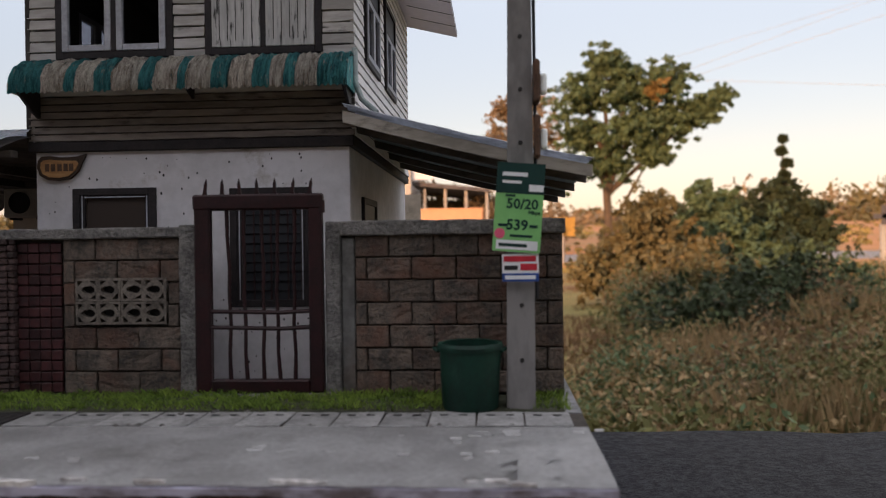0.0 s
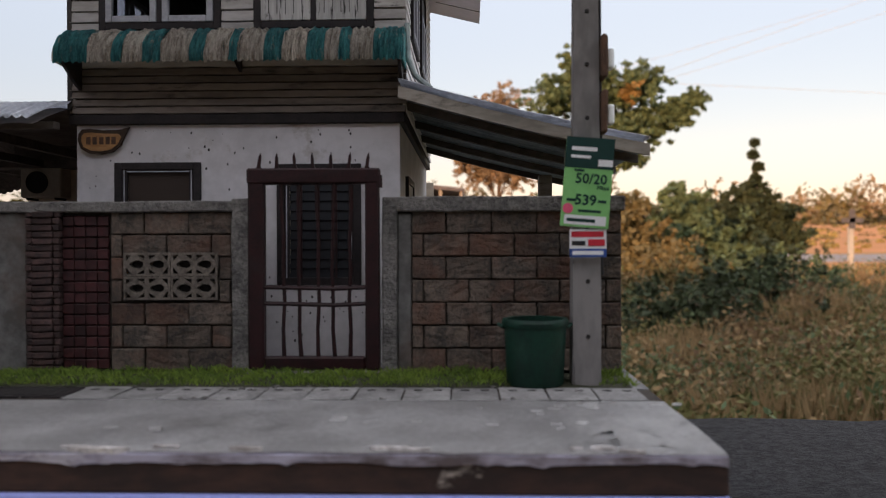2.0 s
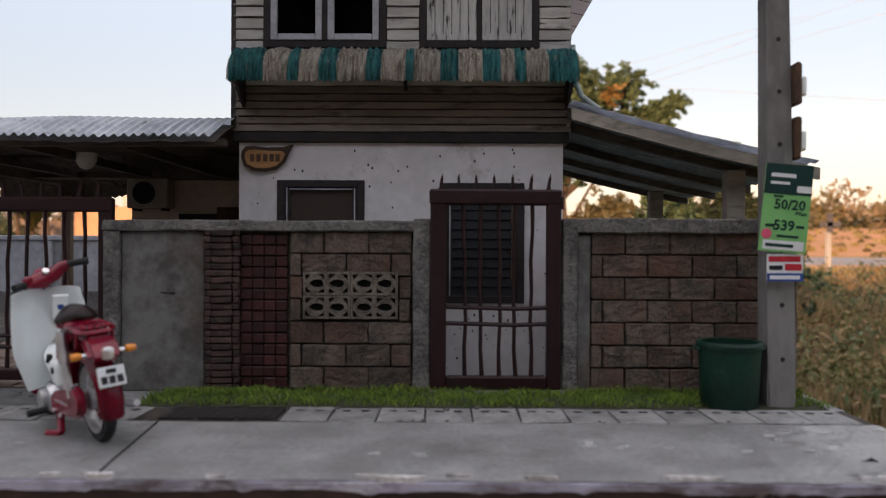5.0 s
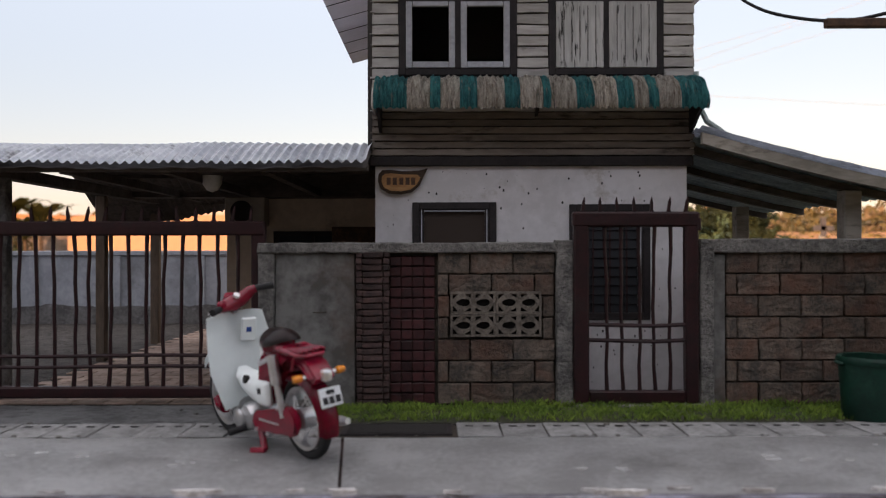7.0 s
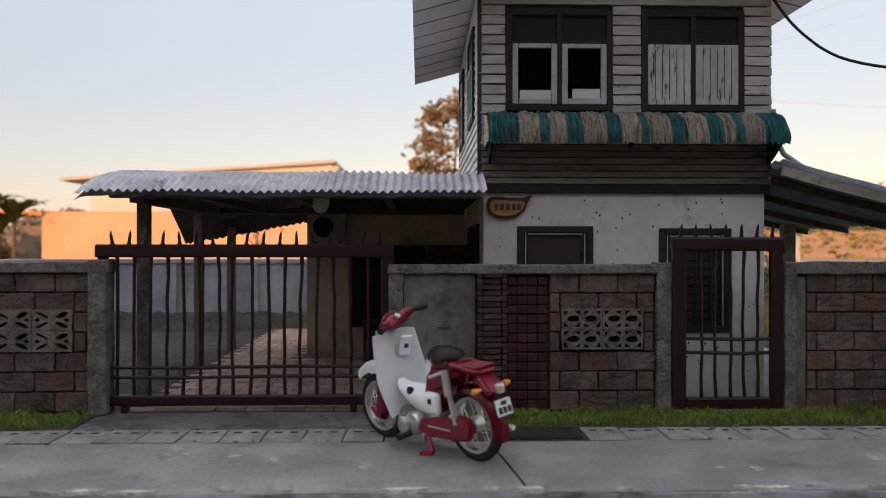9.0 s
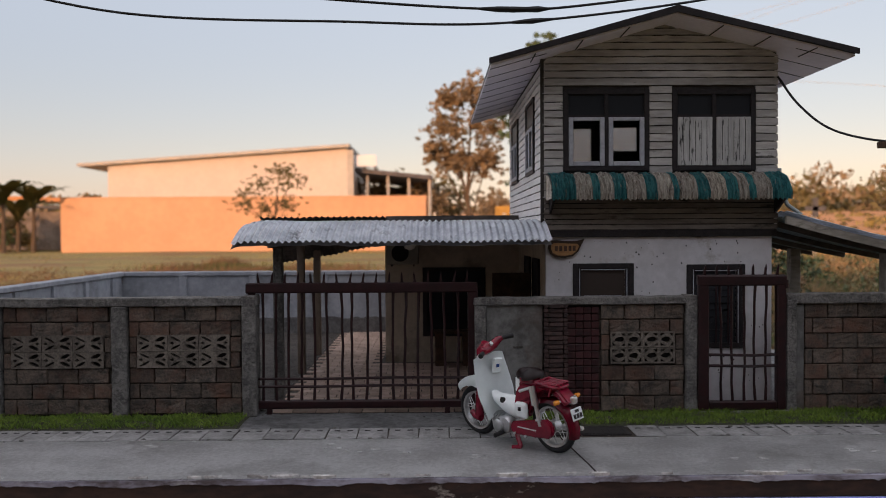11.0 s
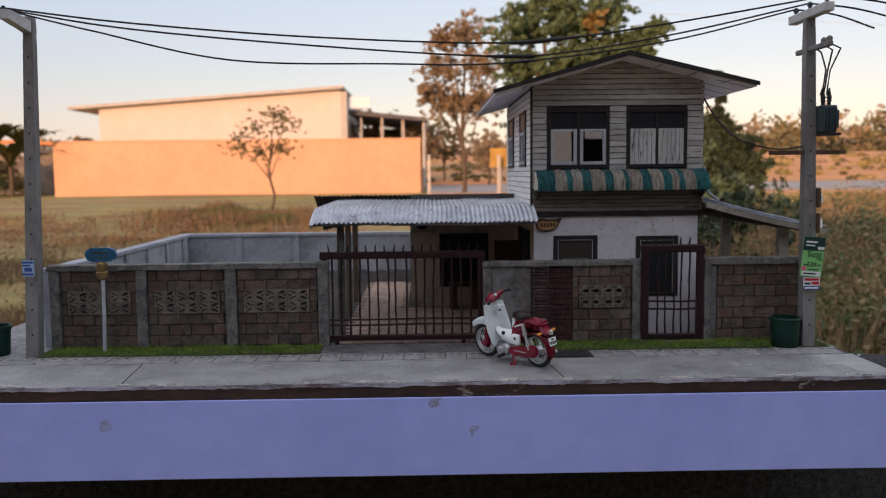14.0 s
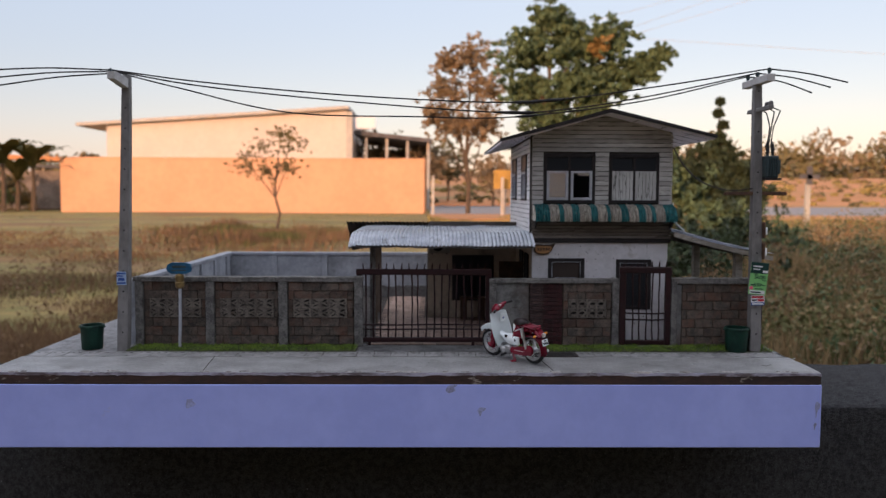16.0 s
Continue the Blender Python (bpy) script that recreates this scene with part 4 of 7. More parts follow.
hp("corner_board", bx(-210.2, -208.2, 354.9, 357.4, 109, under(-209)), M_PLANKGAP)
me = punched("back_gable", [(-208, 109), (-62, 109), (-62, under(-62)), (RX, under(RX)), (-208, under(-208))], [[(-162, 152), (-136, 152), (-136, 200), (-162, 200)], [(-121, 180), (-95, 180), (-95, 201), (-121, 201)]], 3.0, M_PLANK)
piece("back_gable", me, hs, 135, 575 - 357, 0)
for a_, b_, c, d in ((-162, -136, 152, 200), (-121, -95, 180, 201)):
    hp("frosted_pane", bx(a_, b_, 576, 576.6, c, d), M_FROST, "frosted white rear window pane").visible_shadow = False

# roof: two slopes of dark sheet with pale panels below
for s in (-1, 1):
    ex = RX + s * (110.5 if s < 0 else 106.5)
    ez = under(ex) + 4.0
    for nm, off, th, m, ya, yb_, lab in (("roof_slope", 0.0, 2.4, M_ROOF, 327, 596, "dark roof sheet"), ("soffit", -2.6, 1.2, M_SOFFIT, 329, 594, "pale lavender soffit panel")):
        bm = bmesh.new()
        prism(bm, [(RX, RZ + off), (ex, ez + off), (ex, ez + off - th), (RX, RZ + off - th)], ya, yb_)
        hp(nm, bm, m, lab)
    bm = bmesh.new()
    prism(bm, [(RX, RZ + 0.5), (ex + s * 1.2, ez + 0.2), (ex + s * 1.2, ez - 3.0), (RX, RZ - 3.6)], 325.4, 327.2)
    hp("barge_board", bm, M_TRIM, "black barge board")
    for k in range(1, 4):
        x = RX + s * 28 * k
        hp("soffit_seam", bx(x - 0.3, x + 0.3, 329, 354.5, under(x) - 0.3, under(x) + 0.1), M_TRIM)
    for k in range(9):
        y = 340 + 28 * k
        bm = bmesh.new()
        xa = RX + s * 76
        prism(bm, [(xa, under(xa) + 0.25), (ex, under(ex) + 0.25), (ex, under(ex) - 0.1), (xa, under(xa) - 0.1)], y - 0.25, y + 0.25)
        hp("soffit_seam", bm, M_TRIM)

# striped awning over the front
aw = thing("striped_awning", -134, 345, 128, label="teal and off-white striped cloth awning above the ground floor", category="awning")
# widths of the stripes in turn, teal first
WIDTHS = (14.5, 10, 4.5, 8.5, 7.5, 12, 6.5, 10, 3.5, 11, 7.5, 10, 7.5, 6, 4.5, 9.5, 12.5)
xa = -206.0
for k, wd in enumerate(WIDTHS):
    def rib(u, v, xa=xa, wd=wd, k=k):
        t = v * radians(96)
        w_ = wd * u
        fold = 0.9 * math.sin(w_ * 2.3 + k * 2 + 2.5 * noise.noise((k, v * 2, 2))) + 0.6 * math.sin(w_ * 4.7 + k + 2 * noise.noise((k, v * 4, 9)))
        bulge = 0.5 * math.sin(math.pi * u) + fold * (0.25 + 0.35 * v) + 1.2 * noise.noise((w_ * 0.7 + k * 3, v * 5, 0))
        x = xa + w_ + 0.9 * noise.noise((k, v * 3, 5)) * (0 < u < 1)
        y = 356 - (22 + bulge) * math.sin(t) ** 0.9
        zz = 129.2 + (15.2 + bulge) * math.cos(t) - (v > 0.9) * (0.3 + 0.9 * noise.noise((x * 0.8, 0, 1)) + 0.4 * math.sin(w_ * 2.3 + k * 2))
        return Vector((x, y, zz))
    part("stripe", rel(sheet(bmesh.new(), max(8, int(wd * 2.4)), 16, rib, 0.8), aw), M_CANVAS if k % 2 else M_TEAL, aw, smooth=True)
    xa += wd
for x in (-207, -61.6):
    bm = bmesh.new()
    prism(bm, [(356 - 21 * math.sin(t), 129.2 + 14.2 * math.cos(t)) for t in np.linspace(0, radians(94), 8)] + [(356, 127.5)], x, x + 0.7, "yz")
    part("end_cheek", rel(bm, aw), M_CANVAS if x < -100 else M_TEAL, aw)
for x, dp in ((-205, 20), (-134, 9), (-63.5, 20)):
    bm = bmesh.new()
    prism(bm, [(355, 132), (355, 119.5 if dp > 10 else 127), (355 - dp * 0.3, 122 if dp > 10 else 128), (355 - dp, 130.4), (355 - dp, 132)], x, x + 1.4, "yz")
    part("bracket", rel(bm, aw), M_TRIM, aw, "dark triangular bracket")

# number board: carved wood with bars for the figures
nb = thing("house_number_board", -194.5, 356.4, 97.5, label="small carved wooden name board on the white wall", category="sign")
out = [(-10.2, 3.0), (-10.6, 0.2), (-9.4, -3.0), (-6.0, -4.9), (-1.0, -5.3), (4.0, -4.4), (7.4, -1.6), (9.2, 2.2), (11.0, 5.4), (7.0, 4.4), (0.0, 4.2), (-5.0, 4.8), (-8.6, 4.6)]
bm = bmesh.new()
prism(bm, [(x * 1.06, z_ * 1.12) for x, z_ in out], -1.4, 0.2)
part("bark_rim", bm, M_BARK, nb, "dark bark rim")
bm = bmesh.new()
prism(bm, [(x * 0.9, z_ * 0.84 - 0.1) for x, z_ in out[:8]] + [(7.0, 3.0), (0.0, 3.2), (-5.0, 3.7), (-8.0, 3.4)], -1.8, -1.3)
part("board_face", bm, M_SIGNWOOD, nb, "golden wood face")
for k, x in enumerate((-6.2, -3.4, -0.4, 2.4, 5.0)):
    part("figure_bar", bx(x - 0.9, x + 0.9, -2.1, -1.7, -1.6, 1.7), M_RUST, nb)

# ---- carport ----
cp = thing("carport", -302, 420, 0, label="carport with corrugated zinc roof on square timber posts", category="carport")


def zinc(u, v):
    x = -397 + u * 189
    y = 321 + v * 178
    s = min(1.0, v / 0.24)
    zz = 103 + 12 * math.sin(s * math.pi / 2) + 1.5 * v + 0.72 * math.sin(u * 189 / 4.0 * 2 * math.pi) + 0.9 * noise.noise((x * 0.03, y * 0.03, 0))
    if u < 0.06:
        zz -= 2.2 * (1 - u / 0.06) ** 2
    if v > 0.98:
        zz += 0.8 * noise.noise((x * 0.3, 0, 0))
    return Vector((x, y + 0.9 * noise.noise((x * 0.2, 5, 0)) * (v < 0.02), zz))


part("roof_sheet", rel(sheet(bmesh.new(), 384, 16, zinc, -0.6), cp), M_ZINC, cp, "corrugated zinc roof sheet", smooth=True)
part("rear_edge", rel(bx(-397, -340, 497, 500, 112, 114.5), cp), M_DARKTIMBER, cp)
part("front_beam", rel(bx(-388, -209, 341, 346, 101, 104.2, bev=0.3), cp), M_DARKTIMBER, cp, "dark front beam")
part("side_beam", rel(bx(-380, -373, 346.2, 600, 99, 104.6, bev=0.3), cp), M_DARKTIMBER, cp)
part("rear_beam", rel(bx(-372.8, -209, 560, 565, 99, 105), cp), M_DARKTIMBER, cp)
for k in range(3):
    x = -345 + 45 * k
    part("rafter", rel(bx(x - 2, x + 2, 346.2, 559.8, 100.5, 104.8), cp), M_DARKTIMBER, cp)
for x, y, w in ((-374, 350, 2.9), (-379.5, 470, 2.8), (-381, 566, 3.0)):
    part("post", rel(rough_up(bx(x - w, x + w, y - w, y + w, 0, 99, bev=0.5), 0.3), cp), M_POST if y < 400 else M_POSTWOOD, cp, "square timber post")
# added dark panel closes the bright slit over the rear wing
part("rear_infill", rel(bx(-316, -209, 500.2, 502, 104, 121.5), cp), M_DARKTIMBER, cp)
part("inner_ceiling", rel(bx(-372.8, -209, 500.5, 519.5, 100.5, 104), cp), M_DARKTIMBER, cp)

# dark copy of the zinc below it, with the underside's shade as its colour
part("under_sheet", rel(sheet(bmesh.new(), 60, 16, lambda u, v: zinc(u, v) + Vector((0, 1.5, -2.4 - 1.0 * math.sin(u * 189 / 4.0 * 2 * math.pi)))), cp), M_DARKTIMBER, cp, "dark sheet coloured for the shade under the roof", smooth=True)
part("rear_sheet", rel(sheet(bmesh.new(), 60, 12, lambda u, v: Vector((-417 + 102 * u, 499 + 74 * v, 121 - (41 - 19 * u) * v ** 1.2 + 0.8 * math.sin(u * 84 / 4.0 * 6.28) + 1.5 * noise.noise((u * 5, v * 4, 8)))), 0.6), cp), M_DARKTIMBER, cp, "sagging dark rear roof sheet", smooth=True)

lamp = thing("ceiling_lamp", -294, 400, 96, label="small milky ceiling lamp under the carport roof", category="lamp")
part("shade", lathe(bmesh.new(), [(0.1, 0), (3.0, 1.2), (5.0, 4.5), (5.2, 8.4), (0.1, 8.6)], 16), M_BULB, lamp, smooth=True)

ac = thing("air_conditioner", -303, 512, 82, label="beige air conditioner outdoor unit on the wing wall", category="air conditioner")
part("casing", bx(-13, 13, -6, 7.9, 0, 19, bev=0.8), M_ACBODY, ac)
part("fan_grille", lathe(bmesh.new(), [(7, -6.1), (7, -7), (6.2, -7), (6.2, -6.2), (0.1, -6.2)], 24, (-2, 0, 9.5), "Y"), M_HOLE, ac, "dark round fan grille")
for x in (-9, 9):
    part("bracket", bx(x - 0.6, x + 0.6, -5, 7.9, -1.4, 0), M_TRIM, ac)
# wing window and the shutters of the side wall
w = hp("wing_window", bmesh.new(), M_TRIM)
f = bmesh.new()
for a_, b_, c, d in ((-287, -283.5, 22, 79), (-238.5, -235, 22, 79), (-283.5, -238.5, 22, 25), (-283.5, -238.5, 76, 79), (-283.5, -238.5, 61, 63.5), (-262, -260, 25, 61), (-262, -260, 63.5, 76)):
    box(f, a_, b_, 518, 520.2, c, d)
part("window_frame", rel(f, hs), M_TRIM, w)
part("pane", rel(bx(-283.5, -238.5, 519, 519.9, 25, 76), hs), M_DARKGLASS, w, "dark glass")
for a_, b_ in ((385, 418), (435, 468)):
    w = hp("side_window", bmesh.new(), M_TRIM)
    f = bmesh.new()
    for c, d, g, h in ((a_, a_ + 3, 52, 90), (b_ - 3, b_, 52, 90), (a_ + 3, b_ - 3, 52, 55), (a_ + 3, b_ - 3, 87, 90)):
        box(f, -208.6, -206.8, c, d, g, h)
    part("window_frame", rel(f, hs), M_TRIM, w)
    part("pane", rel(bx(-207.9, -206.9, a_ + 3, b_ - 3, 55, 87), hs), M_DARKGLASS, w)
w = hp("side_window", bmesh.new(), M_TRIM)
f = bmesh.new()
for c, d, g, h in ((388, 391, 58, 84), (427, 430, 58, 84), (391, 427, 58, 61), (391, 427, 81, 84)):
    box(f, -64.2, -62.4, c, d, g, h)
part("window_frame", rel(f, hs), M_TRIM, w)
part("pane", rel(bx(-64.1, -63.1, 391, 427, 61, 81), hs), M_DARKGLASS, w)
hp("open_shutter", bx(-236, -209, 424, 426, 53, 79, bev=0.3), M_RUST, "red brown open wooden shutter")
bench = thing("plank_bench", -262, 500, 0, label="red brown panel bench under the wing window", category="bench")
part("seat_board", bx(-16, 16, -7, 8, 27, 29), M_RUST, bench)
for x in (-15, 7):
    part("leg_panel", bx(x, x + 8, -6, 7, 0, 27), M_RUST, bench)

# ---- lean-to on the other side ----
lt = thing("lean_to_roof", -12, 440, 0, label="lean-to with weathered tin roof on timber posts", category="lean-to")


def ltz(x):
    u = (x + 64) / 104
    return 116.5 - 25 * u + 5 * (u - 0.5) ** 2 - 1.2


def ltf(dz, amp):
    return lambda u, v: Vector((-63 + 103 * u, (337.5 if dz < 0 else 335.0) + 215 * v, ltz(-63 + 103 * u) + dz + amp * math.sin(v * 215 / 9 * 2 * math.pi) + 0.5 * noise.noise((u * 9, v * 9, 3))))


part("roof_sheet", rel(sheet(bmesh.new(), 24, 120, ltf(3.4, 0.5), 2.4), lt), M_TINTOP, lt, "flaking white tin sheet", smooth=True)
part("under_sheet", rel(sheet(bmesh.new(), 24, 120, ltf(-0.4, 0.8), 0.6), lt), M_DARKTIN, lt, "dark green ribbed underside", smooth=True)
bm = bmesh.new()
xs = np.linspace(-63, 40, 14)
prism(bm, [(x, ltz(x) + 0.9) for x in xs] + [(x, ltz(x) - 4.0) for x in xs[::-1]], 337, 339.5)
part("front_board", rel(rough_up(bm, 0.2), lt), M_OLDWOOD, lt, "grey old timber fascia")
for k in range(4):
    y = 360 + 55 * k
    bm = bmesh.new()
    prism(bm, [(x, ltz(x) - 1.2) for x in xs] + [(x, ltz(x) - 4.6) for x in xs[::-1]], y, y + 4)
    part("rafter", rel(bm, lt), M_DARKTIMBER, lt)
for y in (360, 497):
    part("post", rel(rough_up(bx(8, 16, y - 4, y + 4, 0, ltz(12) - 4, bev=0.5), 0.3), lt), M_OLDWOOD, lt, "grey timber post")
part("flashing", rel(tb([(-60.5, 354, 147), (-60, 352, 132), (-57, 350, 124), (-50, 346, 117.5)], 1.3), lt), M_DARKTIN, lt)

# ---- background, sizes in metres ----
GZ = -0.86
CX, CY = -0.29, -0.37


def far(bearing, d):
    a_ = radians(bearing)
    return CX + d * math.tan(a_), CY + d


def brg(k):
    """Bearing in degrees from the view's middle, k in tangent of the angle times 1000."""
    return 0.8 + math.degrees(math.atan(k / 1000))


M_FIELD = mat("dry field", (0.31, 0.22, 0.075), (0.16, 0.15, 0.047), 0.7, 0.95, 0.5, 0.03, stain=(0.20, 0.10, 0.045), stain_scale=0.3, stain_lo=0.5, stain_hi=0.6, fine=14, stretch=(0.45, 1, 1))
M_OWALL = mat("ochre rendered wall", (0.64, 0.37, 0.215), (0.58, 0.335, 0.195), 0.5, 0.9, 0.1, 0.01, stain=(0.5, 0.32, 0.18), stain_scale=0.25, stain_lo=0.6, stain_hi=0.8)
M_BLDG = mat("cream hall wall", (0.62, 0.55, 0.47), (0.58, 0.51, 0.435), 0.6, 0.85, 0.1, 0.01)
M_DARKB = mat("shaded steel", (0.12, 0.11, 0.11), (0.08, 0.075, 0.075), 2, 0.7, 0.1, 0.01)
M_ROAD = mat("far asphalt", (0.30, 0.262, 0.242), (0.245, 0.217, 0.202), 1, 0.9, 0.1, 0.01)
M_EARTH = mat("red earth", (0.52, 0.235, 0.095), (0.42, 0.20, 0.08), 0.3, 0.95, 0.3, 0.02, stain=(0.22, 0.19, 0.075), stain_scale=0.09, stain_lo=0.54, stain_hi=0.64, stretch=(0.3, 1, 1))
M_LEAF = island_vary(mat("dark green leaves", (0.10, 0.142, 0.062), (0.07, 0.102, 0.045), 1.2, 0.7, 0.0), 0.32)
M_LEAFD = island_vary(mat("deep green needles", (0.046, 0.062, 0.026), (0.03, 0.043, 0.018), 1.2, 0.7, 0.0), 0.3)
M_LEAFY = island_vary(mat("yellowing leaves", (0.30, 0.185, 0.055), (0.19, 0.13, 0.045), 1.2, 0.7, 0.0), 0.4)
M_LEAFB = island_vary(mat("brown dry leaves", (0.27, 0.20, 0.115), (0.20, 0.145, 0.085), 1.2, 0.8, 0.0), 0.25)
M_LEAFO = island_vary(mat("olive leaves", (0.16, 0.128, 0.052), (0.11, 0.095, 0.04), 1.2, 0.8, 0.0), 0.25)
M_TRUNK = mat("grey brown bark", (0.13, 0.09, 0.06), (0.08, 0.06, 0.04), 6, 0.9, 0.6, 0.02)
M_STRAW = island_vary(mat("dry straw", (0.37, 0.28, 0.095), (0.25, 0.20, 0.065), 0.8, 0.8, 0.0), 0.3)
M_STRAW2 = island_vary(mat("shaded dry straw", (0.35, 0.24, 0.117), (0.24, 0.165, 0.08), 0.8, 0.8, 0.0), 0.15)
M_WEED = island_vary(mat("green weeds", (0.15, 0.142, 0.048), (0.105, 0.102, 0.036), 0.8, 0.8, 0.0), 0.15)
M_RUSSET = island_vary(mat("russet dry grass", (0.215, 0.13, 0.068), (0.14, 0.088, 0.048), 0.8, 0.8, 0.0), 0.18)
M_SHED = mat("grimy shed board", (0.26, 0.215, 0.18), (0.14, 0.115, 0.095), 1.2, 0.9, 0.2, 0.01)
M_CONC = mat("pale concrete", (0.5, 0.46, 0.4), (0.4, 0.37, 0.32), 3, 0.85, 0.2, 0.01)
M_SUNBLOCK = mat("unseen sun blocking wall", (0.22, 0.21, 0.21), (0.18, 0.175, 0.175), 0.7, 0.9, 0.1, 0.01)
M_SIGNY = mat("yellow road sign", (0.45, 0.27, 0.06), None, 2, 0.5, 0.0)


def gz(x, y):
    return GZ + 0.06 * noise.noise((x * 0.11, y * 0.11, 0)) - 0.05


bm = bmesh.new()
gx = [-1500, -500, -200, -100] + list(range(-60, 61, 3)) + [100, 200, 500, 1500]
gy = [-300, -60, -20] + list(range(-10, 100, 3)) + [130, 200, 400, 900, 2600]
grid = [[bm.verts.new((x, y, gz(x, y))) for y in gy] for x in gx]
for i in range(len(gx) - 1):
    for j in range(len(gy) - 1):
        bm.faces.new((grid[i][j], grid[i + 1][j], grid[i + 1][j + 1], grid[i][j + 1]))
solo("ground", bm, M_FIELD, "dry brown and green grass field", "ground", kind="structure", unit=1)

# an unseen wall added behind the camera keeps the low sun off the model
solo("wall_behind", bx(-26, 15.6, -3.7, -3.4, GZ - 0.2, GZ + 2.75), M_SUNBLOCK, "plain unseen wall added to block the low sun", "wall", kind="structure", unit=1)

x0, y0 = far(brg(-470), 46)
x1, y1 = far(brg(-23.5), 46)
bw = thing("boundary_wall", x0, 45.7, GZ, label="long ochre rendered wall in low sunlight", category="wall", unit=1)
part("wall_face", bx(0, x1 - x0, 0, 0.25, -0.2, 2.95), M_OWALL, bw, unit=1)
part("wall_cap", bx(-0.05, x1 - x0 + 0.05, -0.03, 0.28, 2.95, 3.03), M_OWALL, bw, unit=1)
for k in range(7):
    part("pier", bx(k * (x1 - x0) / 6 - 0.12, k * (x1 - x0) / 6 + 0.12, 0.25, 0.4, -0.2, 2.95), M_OWALL, bw, unit=1)

hx0, hx1 = far(brg(-411), 54)[0], far(brg(-119), 54)[0]
hall = thing("storage_hall", hx0, 53.6, GZ, label="cream rendered hall with sloping metal roof and open porch", category="building", unit=1)
W = hx1 - hx0
bm = bmesh.new()
prism(bm, [(0, 0), (W, 0), (W, 6.5), (0, 5.45)], 0, 14)
part("hall_wall", bm, M_BLDG, hall, unit=1)
bm = bmesh.new()
prism(bm, [(-1.8, 5.35), (W + 0.2, 6.55), (W + 0.2, 6.75), (-1.8, 5.55)], -0.5, 14.5)
part("roof", bm, M_CONC, hall, "pale grey metal roof", unit=1)
part("end_pier", bx(W, W + 0.4, 0, 0.6, 0, 6.4), M_CONC, hall, unit=1)
bm = bmesh.new()
prism(bm, [(W + 0.4, 5.0), (W + 5.6, 4.5), (W + 5.6, 4.75), (W + 0.4, 5.3)], 1, 13)
part("porch_roof", bm, M_DARKB, hall, unit=1)
part("porch_back", bx(W + 0.4, W + 5.4, 12.5, 13, 0, 4.6), M_DARKB, hall, unit=1)
part("blue_board", bx(W + 0.42, W + 1.9, 0.4, 0.6, 5.35, 6.1), M_PAPER, hall, unit=1)
for k in range(4):
    part("porch_post", rd((W + 1.2 + 1.4 * k, 1.5, 0), (W + 1.2 + 1.4 * k, 1.5, 4.8), 0.1), M_CONC, hall, unit=1)

sx, sy = far(brg(-520), 52)
shed = thing("tin_shed", sx, sy, GZ, label="low shed with rusty tin roof beside banana plants", category="shed", unit=1)
part("shed_wall", bx(-4, 3.4, 0, 3, 0, 2.4), M_SHED, shed, unit=1)
bm = bmesh.new()
prism(bm, [(-4.6, 2.9), (3.8, 2.5), (3.8, 2.65), (-4.6, 3.05)], -0.6, 3.6)
part("shed_roof", bm, M_DARKB, shed, unit=1)
bm = bmesh.new()
prism(bm, [(-2.0, 3.2), (4.4, 3.0), (4.4, 3.25), (-2.0, 3.5)], 2.0, 6)
part("rear_roof", bm, M_EARTH, shed, unit=1)

# roads and red earth beyond the field
def bank(xa, xb, ya, yb, za, zb):
    """A strip of ground rising from za to zb above the field."""
    bm_ = bmesh.new()
    prism(bm_, [(ya, GZ - 0.4), (yb, GZ - 0.4), (yb, GZ + zb), (ya, GZ + za)], xa, xb, "yz")
    return bm_


solo("earth_shoulder", bank(-0.4, 160, 33, 39.9, 0.02, 0.05), M_EARTH, "bare red earth beside the road", "road shoulder", kind="structure", unit=1)
solo("road", bank(-0.4, 200, 40, 62, 0.06, 0.16), M_ROAD, "pale grey asphalt road beyond the field", "road", kind="structure", unit=1)
solo("far_earth", bank(-10, 260, 62.1, 112, 0.2, 3.5), M_EARTH, "red earth and dry grass beyond the road", "ground", kind="structure", unit=1)


def leaf_cloud(name, material, parent, centres, per, size, seed, flat=0.6, unit_label=""):
    """Many small tilted leaves round the given (x, y, z, radius) centres, as one mesh."""
    r = np.random.RandomState(seed)
    vs = []
    for x, y, z, rad in centres:
        d = r.normal(size=(per, 3))
        d /= np.linalg.norm(d, axis=1)[:, None]
        p = d * (rad * r.uniform(0.25, 1.0, (per, 1)) ** 0.6)
        p[:, 2] *= flat
        p += (x, y, z)
        a1 = r.normal(size=(per, 3))
        a1 /= np.linalg.norm(a1, axis=1)[:, None]
        a2 = np.cross(a1, r.normal(size=(per, 3)))
        a2 /= np.linalg.norm(a2, axis=1)[:, None]
        s = (size or rad * 0.1) * r.uniform(0.6, 1.4, (per, 1))
        vs.append(np.stack([p - a1 * s, p + a2 * s * 0.45, p + a1 * s, p - a2 * s * 0.45], 1).reshape(-1, 3))
    v = np.concatenate(vs)
    f = np.arange(len(v)).reshape(-1, 4)
    me = bpy.data.meshes.new(name)
    me.from_pydata(v.tolist(), [], f.tolist())
    me.materials.append(material)
    ob = new(name, me)
    ob.parent = parent
    return tagged(ob, unit_label)


